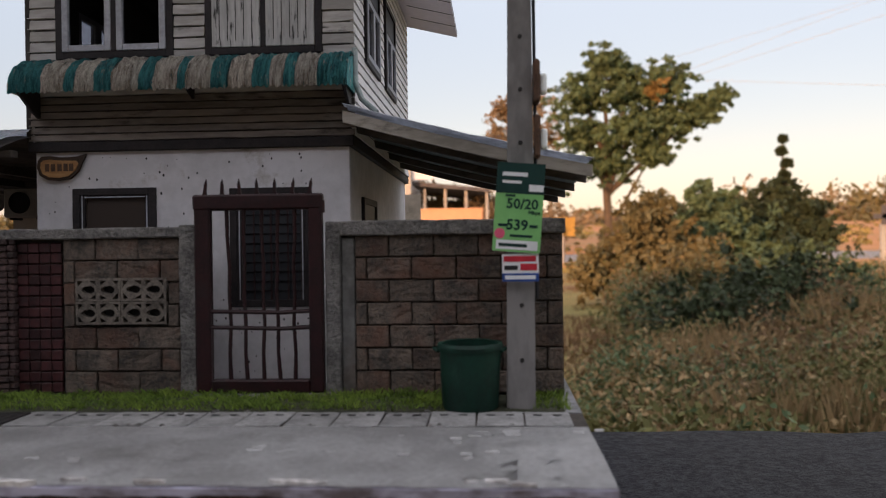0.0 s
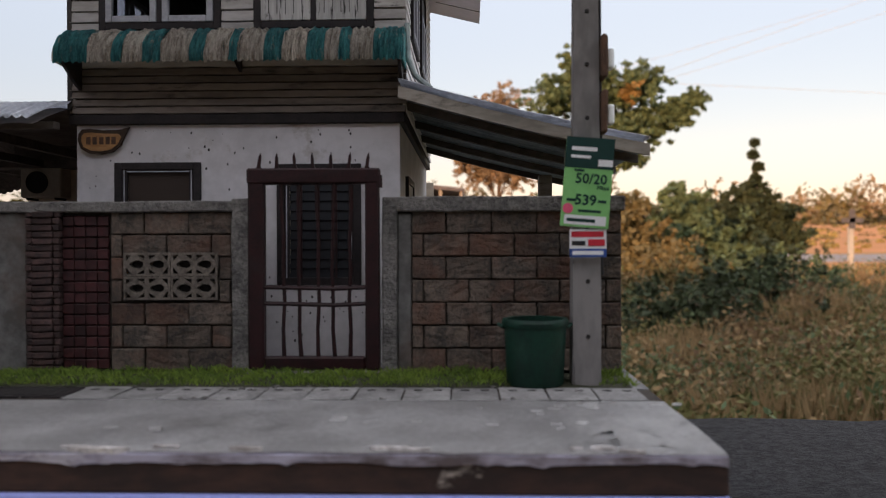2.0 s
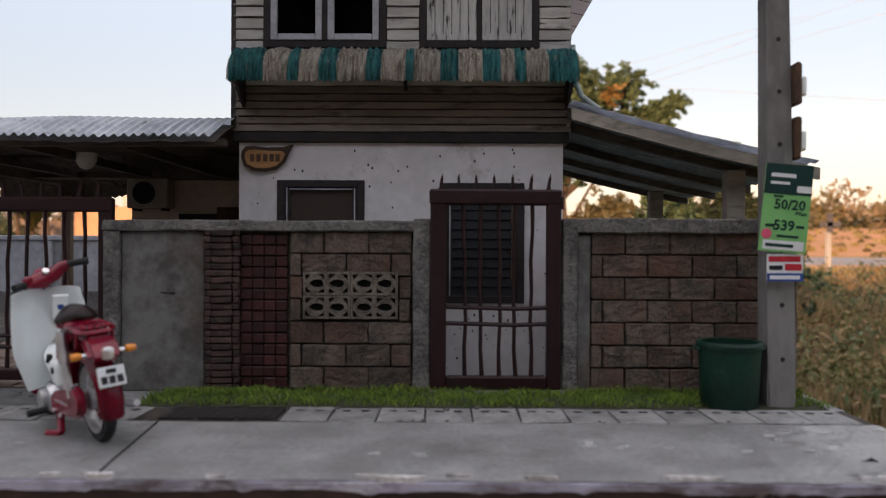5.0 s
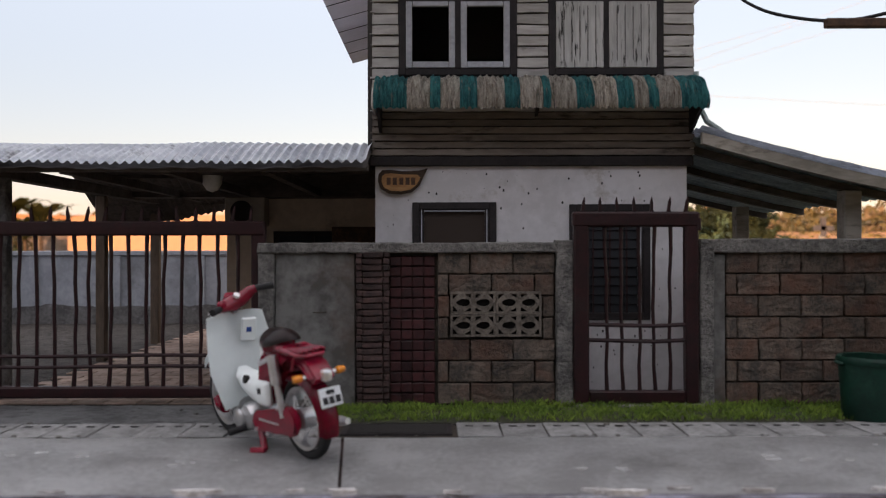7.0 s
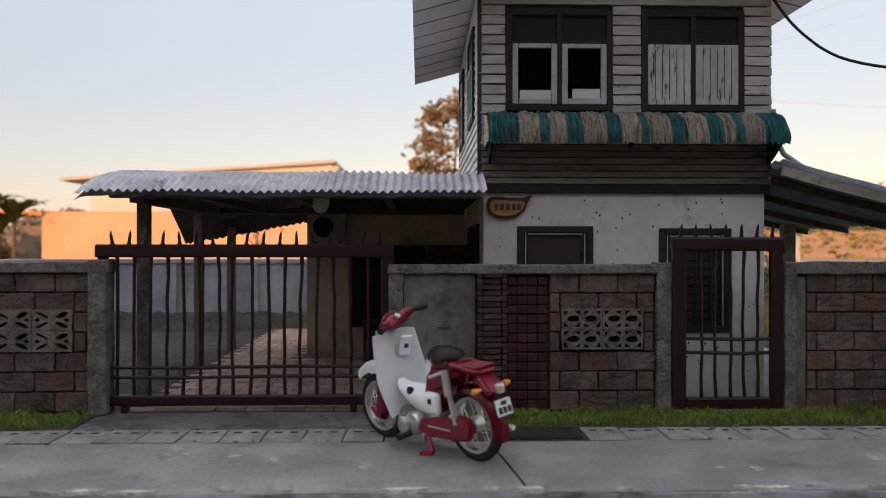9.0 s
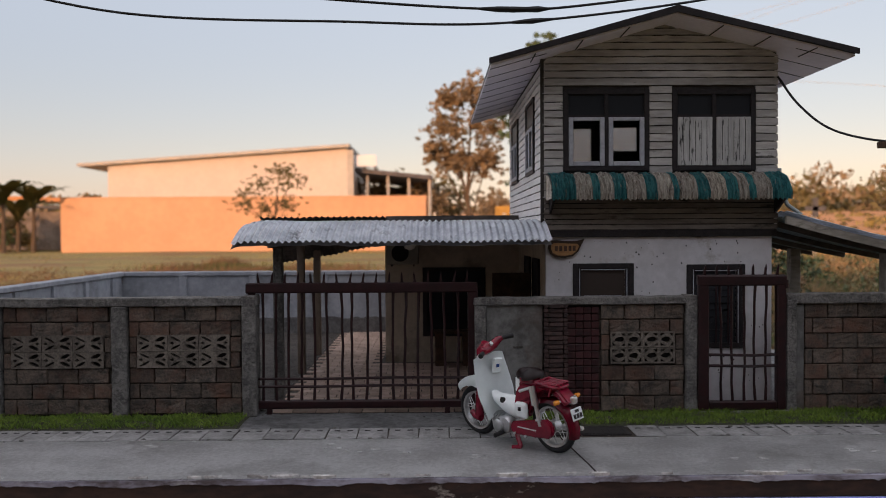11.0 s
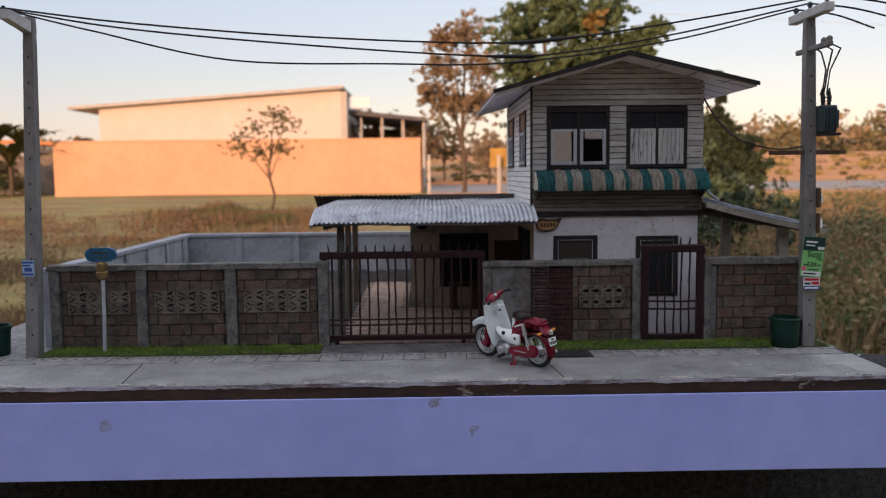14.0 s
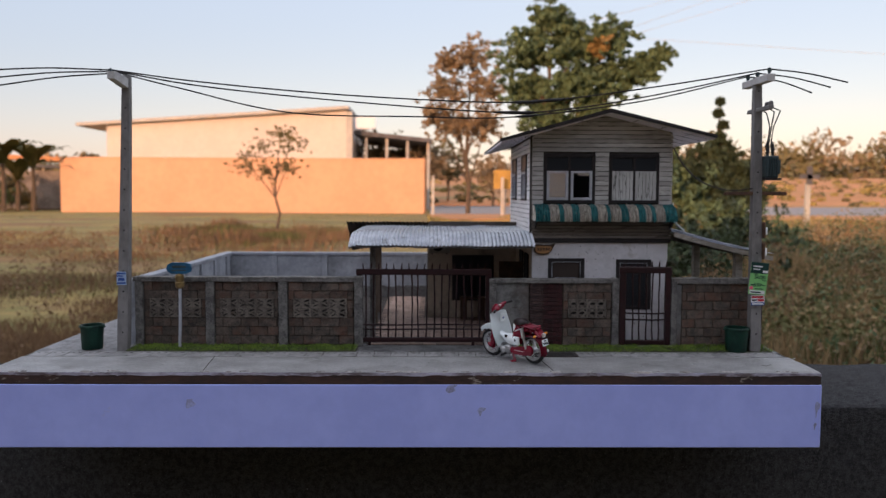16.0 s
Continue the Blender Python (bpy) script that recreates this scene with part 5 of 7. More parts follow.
def tree(name, x, y, h, trunk_r, crown, leaf, per, size, seed, label, category="tree", yellow=0, flat=0.6, lean=0.0):
    """crown: list of (dx, dy, z share, radius) lobes in metres round the trunk."""
    t = thing(name, x, y, GZ, label=label, category=category, unit=1)
    r = random.Random(seed)
    top = [(lean * k / 5 + r.uniform(-0.1, 0.1), r.uniform(-0.1, 0.1), h * 0.82 * k / 5) for k in range(6)]
    bm = tb(top, [trunk_r * (1 - 0.15 * k) for k in range(6)], n=8)
    for dx, dy, zs, rad in crown:
        k = min(4, max(1, int(zs * 5) - 1))
        tube(bm, [top[k], ((top[k][0] + dx) / 2, (top[k][1] + dy) / 2, (top[k][2] + zs * h) / 2 + 0.05), (dx, dy, zs * h)], [trunk_r * 0.45, trunk_r * 0.28, trunk_r * 0.08], n=5)
    part("trunk", bm, M_TRUNK, t, unit=1)
    cs = []
    for dx, dy, zs, rad in crown:
        for k in range(130 if per > 150 else 60 if per > 50 else 26):
            g = (r.gauss(0, 0.58), r.gauss(0, 0.58), r.gauss(0, 0.46))
            cs.append((dx + g[0] * rad, dy + g[1] * rad, zs * h + g[2] * rad - 0.12 * rad * (g[0] ** 2 + g[1] ** 2), rad * r.uniform(0.1, 0.3)))
    leaf_cloud("crown", leaf, t, cs, max(4, per // 9), size * 0.62, seed, flat)
    if yellow:
        ys_ = sorted(cs, key=lambda c: abs(c[0] - 1.9) + abs(c[2] - 0.8 * h))[:yellow * 11]
        leaf_cloud("yellow_branch", M_LEAFY, t, [(a_, b_ - 0.5, c, d * 1.1) for a_, b_, c, d in ys_], per // 11, size * 0.62, seed + 1, flat)
    return t


x, y = far(brg(128), 34)
tree("big_tree", x, y, 8.75, 0.22, [(-0.9, 0, 0.80, 1.0), (0.1, 0, 0.93, 0.9), (-0.7, 0.3, 0.62, 0.9), (1.0, 0, 0.80, 1.0), (2.4, 0, 0.86, 0.85), (2.6, 0.3, 0.68, 1.0), (3.9, 0, 0.73, 0.6), (4.6, 0, 0.79, 0.35), (0.9, -0.3, 0.62, 1.0), (-0.2, 0, 0.48, 0.8), (1.9, 0, 0.53, 0.7)],
     M_LEAF, 250, 0.18, 11, "large green tree with yellowing branches", yellow=3)
x, y = far(brg(30), 41)
tree("thin_brown_tree", x, y, 8.6, 0.13, [(-1.2, 0, 0.72, 0.9), (0.2, 0, 0.93, 0.9), (0.9, 0, 0.75, 0.9), (-0.6, 0, 0.52, 0.8), (0.9, 0, 0.53, 0.8), (-0.9, 0, 0.88, 0.6), (-1.6, 0, 0.58, 0.6)],
     M_LEAFB, 160, 0.15, 12, "tall thin tree with dry brown leaves")
x, y = far(brg(-204), 23)
tree("young_bare_tree", x, y, 2.75, 0.045, [(-0.55, 0, 0.82, 0.35), (0.1, 0, 0.97, 0.3), (0.45, 0, 0.88, 0.35), (-0.9, 0, 0.68, 0.3), (0.3, 0, 0.66, 0.3), (-0.3, 0, 0.6, 0.3)],
     M_LEAFO, 60, 0.07, 13, "young tree with sparse olive brown foliage")
x, y = far(brg(338), 19)
tree("dark_bush_tree", x, y, 3.0, 0.09, [(-1.4, 0, 0.24, 0.7), (-0.6, 0, 0.3, 0.8), (0.2, 0, 0.28, 0.8), (-1.0, 0, 0.48, 0.5), (-0.2, 0, 0.5, 0.6), (0.5, 0, 0.45, 0.5), (-0.1, 0, 0.66, 0.35)] + [(0.07 * math.sin(2.0 * k), 0, 0.80 + 0.09 * k, 0.07 - 0.008 * k) for k in range(4)],
     M_LEAFD, 400, 0.10, 14, "dark green bush with one feathery upright shoot", "bush", flat=0.9)
x, y = far(brg(240), 16)
tree("field_bush", x, y, 1.9, 0.06, [(0, 0, 0.5, 0.7), (-0.7, 0, 0.35, 0.6), (0.7, 0, 0.4, 0.7), (0.2, 0, 0.85, 0.45), (1.1, 0.2, 0.3, 0.5)], M_LEAF, 330, 0.10, 15, "olive green field bush", "bush", flat=0.9)
x, y = far(brg(180), 13)
tree("field_bush", x, y, 1.5, 0.05, [(0, 0, 0.5, 0.6), (-0.5, 0, 0.35, 0.5), (0.6, 0, 0.4, 0.5), (0.1, 0, 0.85, 0.4)], M_LEAFO, 200, 0.09, 16, "dry olive brown field bush", "bush", flat=0.9)
for k, (q, d, h) in enumerate(((235, 9, 0.95), (310, 9.5, 0.8), (345, 7.5, 0.85), (285, 6.5, 0.62), (400, 8.5, 0.6))):
    x, y = far(brg(q), d)
    tree("near_bush", x, y, h, 0.03, [(0, 0, 0.45, 0.42), (-0.35, 0, 0.3, 0.36), (0.4, 0, 0.35, 0.4), (0.1, 0, 0.75, 0.3), (-0.2, 0.2, 0.6, 0.3)], (M_LEAFO, M_LEAF, M_LEAFD, M_LEAFD, M_LEAF)[k], 150, 0.05, 50 + k, "low scrubby bush in the tall grass", "bush", flat=0.9)
for k, (q, d, h) in enumerate(((-95, 62, 6.0), (-60, 64, 5.6), (-20, 60, 5.0), (5, 66, 5.5), (60, 62, 4.0))):
    x, y = far(brg(q), d)
    tree("roadside_tree", x, y, h, 0.12, [(0, 0, 0.85, 1.0), (-0.9, 0, 0.7, 0.9), (0.9, 0, 0.7, 0.9), (0.2, 0, 0.5, 0.8)], (M_LEAFB, M_LEAFO)[k % 2], 90, 0.2, 30 + k, "roadside tree with thinning foliage")
for k, (q, d, h) in enumerate(((-540, 44, 4.6), (-503, 45, 4.2), (-570, 43, 3.8), (-522, 47, 3.0))):
    x, y = far(brg(q), d)
    t = thing("banana_plant", x, y, GZ, label="ragged banana plant beside the shed", category="plant", unit=1)
    part("stem", tb([(0, 0, 0), (0.05, 0, h * 0.35), (0.0, 0, h * 0.6)], [0.14, 0.12, 0.08]), M_TRUNK, t, unit=1)
    for j in range(8):
        a_ = j * 0.8 + k
        ln = 1.9 + 0.4 * math.sin(j * 2.1)

        def lf(u, v, a_=a_, ln=ln, h=h):
            r_ = ln * u
            wd = 0.36 * math.sin(math.pi * min(1, 0.1 + 0.9 * u)) * (v - 0.5) * 2
            return Vector((r_ * math.cos(a_) - wd * math.sin(a_), r_ * math.sin(a_) + wd * math.cos(a_), h * 0.55 + 3.6 * u - 2.6 * u * u + 0.1 * math.sin(9 * u)))
        part("leaf", sheet(bmesh.new(), 8, 2, lf, 0.01), M_WEED, t, unit=1)

for k, (q, d, h) in enumerate(((-560, 48, 2.8), (-530, 49, 2.2), (-600, 47, 3.2))):
    x, y = far(brg(q), d)
    tree("garden_bush", x, y, h, 0.06, [(0, 0, 0.45, 0.8), (-0.8, 0, 0.35, 0.7), (0.8, 0, 0.3, 0.6), (0.1, 0, 0.75, 0.6)], (M_LEAF, M_LEAFO, M_WEED)[k], 120, 0.14, 80 + k, "leafy green bush beside the shed", "bush", flat=0.9)

# a belt of far woods across the horizon
r = np.random.RandomState(5)
belt = []
for k in range(150):
    q = r.uniform(-640, 760)
    d = r.uniform(125, 180)
    hgt = (3.0 if q < 300 else 6.0) * r.uniform(0.6, 1.5)
    x, y = far(brg(q), d)
    for j in range(4):
        belt.append((x + r.uniform(-4, 4), y, GZ + 2.2 + hgt * r.uniform(0.2, 0.9), hgt * 0.55))
tagged(leaf_cloud("far_woods", M_LEAFO, None, belt[::2], 70, 0.65, 6, 0.9, "far olive woods on the horizon"), category="woods", kind="stuff")
tagged(leaf_cloud("far_dry_woods", M_LEAFB, None, belt[1::2], 70, 0.65, 7, 0.9, "far reddish brown woods on the horizon"), category="woods", kind="stuff")


def blades(name, material, n, seed, place, hgt, width, label):
    """Grass blades as thin bent triangles; place gives bearing-tangent and distance samples."""
    r_ = np.random.RandomState(seed)
    q, d = place(r_, n)
    b = np.radians(0.8) + np.arctan(q / 1000)
    x, y = CX + d * np.tan(b), CY + d
    keep = (y > 1.1)
    x, y, d = x[keep], y[keep], d[keep]
    n = len(x)
    h_ = hgt(r_, x, y, d)
    ang = r_.uniform(0, 6.28, n)
    w = width * r_.uniform(0.6, 1.4, n) * (0.6 + d / 25)
    lx, ly = r_.normal(0, 0.13, n) * h_, r_.normal(0, 0.16, n) * h_
    z0 = np.full(n, GZ - 0.12)
    p0 = np.stack([x - w * np.cos(ang), y - w * np.sin(ang), z0], 1)
    p1 = np.stack([x + w * np.cos(ang), y + w * np.sin(ang), z0], 1)
    p2 = np.stack([x + 0.6 * w * np.cos(ang) + lx * 0.4, y + 0.6 * w * np.sin(ang) + ly * 0.4, z0 + h_ * 0.65], 1)
    p3 = np.stack([x + lx, y + ly, z0 + h_], 1)
    v = np.stack([p0, p1, p2, p3], 1).reshape(-1, 3)
    me = bpy.data.meshes.new(name)
    me.from_pydata(v.tolist(), [], np.arange(len(v)).reshape(-1, 4).tolist())
    me.materials.append(material)
    return tagged(new(name, me), label, "grass", kind="stuff")


def clump(r_, x, y, f=0.35, seed=0.0):
    return np.array([0.5 + 0.9 * noise.noise((a_ * f, b_ * f, seed)) for a_, b_ in zip(x, y)]).clip(0.05, 1.6)


spread = lambda r_, n: (r_.uniform(-800, 850, n), 8.0 + 37 * r_.uniform(0, 1, n) ** 0.9)
right = lambda r_, n: (r_.uniform(170, 950, n), 1.9 + 17 * r_.uniform(0, 1, n) ** 1.5)
left = lambda r_, n: (r_.uniform(-900, 260, n), 1.9 + 20 * r_.uniform(0, 1, n) ** 1.6)
blades("field_straw", M_STRAW, 130000, 21, spread, lambda r_, x, y, d: 0.03 + 0.09 * clump(r_, x, y), 0.004, "dry straw coloured field grass")
blades("field_weeds", M_WEED, 36000, 22, spread, lambda r_, x, y, d: 0.03 + 0.12 * clump(r_, x, y, 0.3, 9) ** 2, 0.005, "green field weeds")
blades("russet_grass", M_RUSSET, 90000, 23, left, lambda r_, x, y, d: 0.05 + 0.15 * clump(r_, x, y, 0.5, 4), 0.0032, "russet brown dry grass")
blades("tall_straw", M_STRAW2, 26000, 24, right, lambda r_, x, y, d: 0.15 + 0.5 * clump(r_, x, y, 0.9, 2), 0.0016, "tall straw coloured grass")
blades("tall_weeds", M_WEED, 26000, 25, right, lambda r_, x, y, d: 0.1 + 0.4 * clump(r_, x, y, 0.9, 7), 0.0018, "tall green weeds")
blades("near_russet", M_RUSSET, 40000, 28, lambda r_, n: (r_.uniform(-1000, -330, n), 1.9 + 6 * r_.uniform(0, 1, n) ** 1.3), lambda r_, x, y, d: 0.05 + 0.12 * clump(r_, x, y, 0.9, 4), 0.0022, "russet brown dead grass beside the wall")
# leafy scrub among the tall grass
rs = np.random.RandomState(61)
scrub = [[], [], [], []]
for k in range(3600):
    q, d = rs.uniform(150, 980) if k % 12 else rs.uniform(-980, -260), 2.1 + 17 * rs.uniform() ** 2.0
    x, y = far(brg(q), d)
    n_ = noise.noise((x * 0.8, y * 0.8, 3.0)) + 0.25 * rs.normal()
    top_ = (0.2 + 0.25 * rs.uniform()) * (1.1 + 0.7 * noise.noise((x * 0.5, y * 0.5, 8.0)))
    top_ *= 1.0 if q > 0 else 0.35
    sort_ = (0 if n_ > -0.05 else 3) if d < 2.6 else 0 if n_ > 0.28 else 1 if n_ > 0.02 else 2 if n_ > -0.16 else 3
    sort_ = 2 if q < 0 else sort_
    for j in range(3):
        scrub[sort_].append((x + rs.uniform(-0.1, 0.1), y, GZ + top_ * (0.2 + 0.4 * j), rs.uniform(0.06, 0.16) * (0.8 + d / 14)))
for nm, m_, c_, lb_ in (("weed_scrub", M_WEED, scrub[0], "green leafy weeds in the tall grass"), ("straw_scrub", M_STRAW2, scrub[1], "straw coloured dry weeds"), ("russet_scrub", M_RUSSET, scrub[2], "russet brown dry weeds"), ("dark_scrub", M_LEAF, scrub[3], "dark green leafy weeds")):
    tagged(leaf_cloud(nm, m_, None, c_, 50, None, 62, 1.0, lb_), category="weeds", kind="stuff")
mound = lambda r_, n: (-225 + 60 * r_.normal(size=n), 20 + 2.2 * r_.normal(size=n))
blades("mound_straw", M_RUSSET, 9000, 27, mound, lambda r_, x, y, d: 0.08 + 0.36 * clump(r_, x, y, 0.7, 6) ** 1.5, 0.005, "russet dead grass round the young tree")
blades("mound_weeds", M_WEED, 5000, 26, mound, lambda r_, x, y, d: 0.08 + 0.3 * clump(r_, x, y, 0.6, 3), 0.005, "rank green weeds round the young tree")

for k, (q, d, h) in enumerate(((447, 24, 1.5), (-13, 39, 2.0), (72, 39, 1.95))):
    x, y = far(brg(q), d)
    t = thing("marker_post", x, y, GZ - 0.1, label="pale concrete post at the field edge", category="post", group="field posts", unit=1)
    part("shaft", bx(-0.07, 0.07, -0.07, 0.07, 0, h, bev=0.02), M_CONC, t, unit=1)
    if not k:
        part("crossed_boards", box(bx(-0.3, 0.3, -0.12, -0.08, h + 0.12, h + 0.26), -0.08, 0.08, -0.12, -0.075, h - 0.05, h + 0.5), M_DARKB, t, "dark crossed boards", unit=1)
x, y = far(brg(75), 39.5)
t = thing("road_sign", x, y, GZ, label="yellow road sign on a thin post", category="sign", unit=1)
part("post", rd((0, 0, 0), (0, 0, 2.2), 0.05), M_CONC, t, unit=1)
part("plate", bx(-0.55, 0.55, -0.06, -0.02, 1.3, 2.2), M_SIGNY, t, unit=1)

# low scrub on the bank beyond the road, and rank grass on the near verge
rs = np.random.RandomState(71)
tufts = [[], []]
for k in range(420):
    q, d = rs.uniform(-30, 800), rs.uniform(63, 108)
    x, y = far(brg(q), d)
    tufts[k % 2].append((x, y, GZ + 0.2 + 3.3 * (y - 62) / 50 + 0.1, rs.uniform(0.3, 1.1) * (0.6 if d < 80 else 1)))
for nm, m_, c_, lb_ in (("bank_scrub", M_LEAFO, tufts[0], "olive scrub on the far bank"), ("bank_straw", M_STRAW, tufts[1], "dry yellow grass on the far bank")):
    tagged(leaf_cloud(nm, m_, None, c_, 60, 0.16, 72, 0.45, lb_), category="scrub", kind="stuff")
blades("verge_straw", M_STRAW, 16000, 73, lambda r_, n: (r_.uniform(-20, 850, n), 27 + 9 * r_.uniform(0, 1, n)), lambda r_, x, y, d: 0.08 + 0.3 * clump(r_, x, y, 0.4, 5) ** 1.5, 0.008, "dry yellow grass on the road verge")

# overhead cables crossing the sky behind
for k, (qa, za, qb, zb, d) in enumerate(((230, 7.5, 700, 6.6, 34), (150, 7.0, 520, 11.5, 34), (170, 7.4, 640, 12.5, 36), (120, 8.0, 420, 11.0, 36))):
    xa, ya = far(brg(qa), d)
    xb, yb_ = far(brg(qb), d)
    pts = [Vector((xa, ya, za + GZ)).lerp(Vector((xb, yb_, zb + GZ)), i / 8) for i in range(9)]
    solo("overhead_cable", tb(pts, 0.008, n=5), M_CONC, "thin overhead power cable against the sky", "cable", "overhead cables", unit=1)

# ---- street poles ----


def pole(name, x, y, h, ytop, label):
    p = thing(name, x, y, 0, label=label, category="utility pole", group="utility poles")
    dy = ytop - y
    bm = bmesh.new()
    n = 12
    ring = []
    for k in range(n + 1):
        t = k / n
        w, d = 5.25 - 1.45 * t, 5.0 - 1.5 * t
        ring.append([bm.verts.new((sx_ * w + 2.0 * t + 0.3 * math.sin(3 * t), sy_ * d + dy * t, h * t)) for sx_, sy_ in ((-1, -1), (1, -1), (1, 1), (-1, 1))])
    for a_, b_ in zip(ring, ring[1:]):
        for j in range(4):
            bm.faces.new((a_[j], a_[(j + 1) % 4], b_[(j + 1) % 4], b_[j]))
    bm.faces.new(ring[0][::-1]), bm.faces.new(ring[-1])
    bmesh.ops.bevel(bm, geom=[e for e in bm.edges if abs(e.verts[0].co.z - e.verts[1].co.z) > 3], offset=0.9, segments=2, affect="EDGES")
    part("shaft", bm, M_POLE, p, smooth=False)
    for k in range(13):
        t = (18 + 20 * k) / h
        if t < 0.98:
            part("bolt_hole", rd((2.0 * t + 0.4, -5.0 + 1.5 * t + dy * t - 0.25, h * t), (2.0 * t + 0.4, -5.0 + 1.5 * t + dy * t + 0.6, h * t - 0.3), 0.85, n=8), M_HOLE, p)
    return p


PR = pole("utility_pole", 8.5, 302, 266, 318, "grey cast utility pole with crossarms, transformer and posters")
PL = pole("utility_pole", -616, 303, 270, 320, "grey cast utility pole with one short crossarm")


def insulator(parent, x, y, z):
    part("insulator", lathe(bmesh.new(), [(0.1, 0), (1.4, 0), (1.4, 2.6), (2.2, 3.0), (2.2, 4.4), (1.0, 4.8), (1.5, 6.2), (0.1, 6.6)], 10, (x, y, z)), M_SLATE, parent, "grey porcelain insulator", smooth=True)


part("crossarm", rough_up(bx(-1.8, 5.8, -18, 46, 264, 271, bev=0.5), 0.2), M_ARM, PR, "pale concrete crossarm")
for y in (-13, 15, 40):
    insulator(PR, 2, y, 270.8)
part("lower_arm", rough_up(bx(-0.6, 3.8, -22, 34, 237, 241, bev=0.6), 0.2), M_POLE, PR)
for y in (-19, -10):
    part("fuse_cap", lathe(bmesh.new(), [(0.1, 240), (2.2, 240), (2.4, 243.5), (1.2, 245), (0.1, 245)], 10, (2, y, 0)), M_POLE, PR, smooth=True)
for k, (y, x) in enumerate(((-19, 12.5), (-10, 10.5), (5, 9.0))):
    part("jumper_wire", tb([(3, y, 239), (x, y + 3, 236), (x + 2.2, 4, 222), (x + 1, 5, 209), (x + 1 - k, 6, 202)], 0.65, n=6), M_BLACK, PR)
for k in range(2):
    part("bushing", lathe(bmesh.new(), [(1.4, 194), (1.4, 197), (2.2, 197.6), (1.4, 199), (2.2, 200), (1.3, 203), (0.6, 208), (0.1, 208)], 10, (10.5 + 5 * k, 6, 0)), M_BLACK, PR, smooth=True)
part("transformer_tank", bx(6.5, 19.5, -1, 12, 172, 194, bev=1.4, seg=2), M_SLATE, PR, "green grey transformer tank")
for k in range(5):
    part("cooling_fin", bx(8 + 2.4 * k, 8.6 + 2.4 * k, -2.6, -1, 174, 191), M_SLATE, PR)
part("side_radiator", bx(19.5, 22, 1, 10, 176, 190, bev=0.4), M_SLATE, PR)
part("tank_platform", bx(6, 22, -2, 13, 170, 172), M_TRIM, PR)
part("long_bar", rough_up(bx(-31, 31, 6, 9.4, 155, 158.6, bev=0.4), 0.15), M_RUST, PR, "dark timber bar")
part("conduit", tb([(6.6, 2, 40), (6.8, 6, 90), (6.9, 9, 140), (7.0, 12, 172)], 0.7, n=6), M_BLACK, PR)
for z in (92, 112.5):
    part("meter_board", rough_up(bx(6.2, 8.6, -1, 9, z, z + 16, bev=0.8), 0.4), M_RUST, PR, "rusty brown meter board")
    part("meter_glass", bx(8.6, 11.2, 1, 7, z + 3.5, z + 11, bev=0.9, seg=2), M_CREAMW, PR, "clear plastic electricity meter")

# posters on the poles
po = thing("phone_poster", 11.2, 298.6, 59, label="green and black internet offer poster tied to the pole", category="poster")
po.matrix_world = pose(0.0072, 0.2955, 0.0575, 2, 4.5, 0)
part("sheet", bx(-8.6, 8.6, -0.5, 0, 0, 32), M_GREENAD, po)
part("dark_head", bx(-8.6, 8.6, -0.62, -0.52, 21, 32), M_DARKAD, po, "dark green headline panel")
words("price_text", "50/20", 5.0, M_DARKAD, po, 1.2, -0.6, 17.2, bold=0.12)
words("price_text", "Mbps", 2.0, M_DARKAD, po, 5.6, -0.6, 14.4, bold=0.04)
words("price_text", "539", 5.2, M_DARKAD, po, -0.2, -0.6, 9.6, bold=0.14)
for a_, b_, c, d, m in ((-6.5, 2.5, 27.2, 28.6, M_PAPER), (-6.5, 0.5, 24.6, 25.6, M_PAPER), (-5, -1.5, 19.8, 20.6, M_DARKAD), (-7, -3.6, 9, 10, M_DARKAD), (4.2, 7.2, 9, 10, M_DARKAD), (-2.6, 5.5, 5.4, 6.3, M_DARKAD), (-7.4, 7.6, 0.8, 4.2, M_PAPER)):
    part("print_bar", bx(a_, b_, -0.66, -0.56, c, d), m, po)
part("print_bar", bx(-6.4, 3.8, -0.72, -0.67, 1.8, 3.0), M_DARKAD, po)
part("pink_disc", rd((-6.3, -0.55, 6.4), (-6.3, -0.7, 6.4), 1.9, n=16), M_PINK, po, "round pink sticker")
part("paper_tag", bx(3.2, 8.4, -0.72, -0.62, 22, 24.4), M_PAPER, po)
p2 = thing("small_poster", 8.8, 296.4, 46.8, label="small white, red and blue poster on the pole", category="poster")
part("sheet", bx(-6.6, 6.6, -0.4, 0, 0, 10), M_PAPER, p2)
part("blue_strip", bx(-6.6, 6.6, -0.5, -0.42, 0, 3.0), M_BLUEINK, p2)
for a_, b_, c, d, m in ((-6, 5.6, 7.2, 9.2, M_REDINK), (0, 6, 4.0, 6.4, M_REDINK), (-5.8, -1, 4.2, 5.8, M_INK), (-5.6, 5.4, 0.8, 2.2, M_PAPER)):
    part("print_bar", bx(a_, b_, -0.56, -0.44, c, d), m, p2)
M_PALEBLUE = mat("faded blue paper", (0.35, 0.45, 0.62), (0.28, 0.37, 0.55), 80, 0.6, 0.0)
p3 = thing("small_poster", -615, 297.6, 65, label="faded blue and white handbill on the pole", category="poster")
part("sheet", bx(-4.6, 4.6, -0.4, 0, 0, 13), M_PALEBLUE, p3)
for a_, b_, c, d in ((-4.4, 4.2, 10.4, 12), (-4.4, 1.5, 8, 9.4), (-3, 3, 4, 7), (-4.4, 4.0, 1, 2.6)):
    part("print_bar", bx(a_, b_, -0.5, -0.41, c, d), M_BLUEINK, p3)

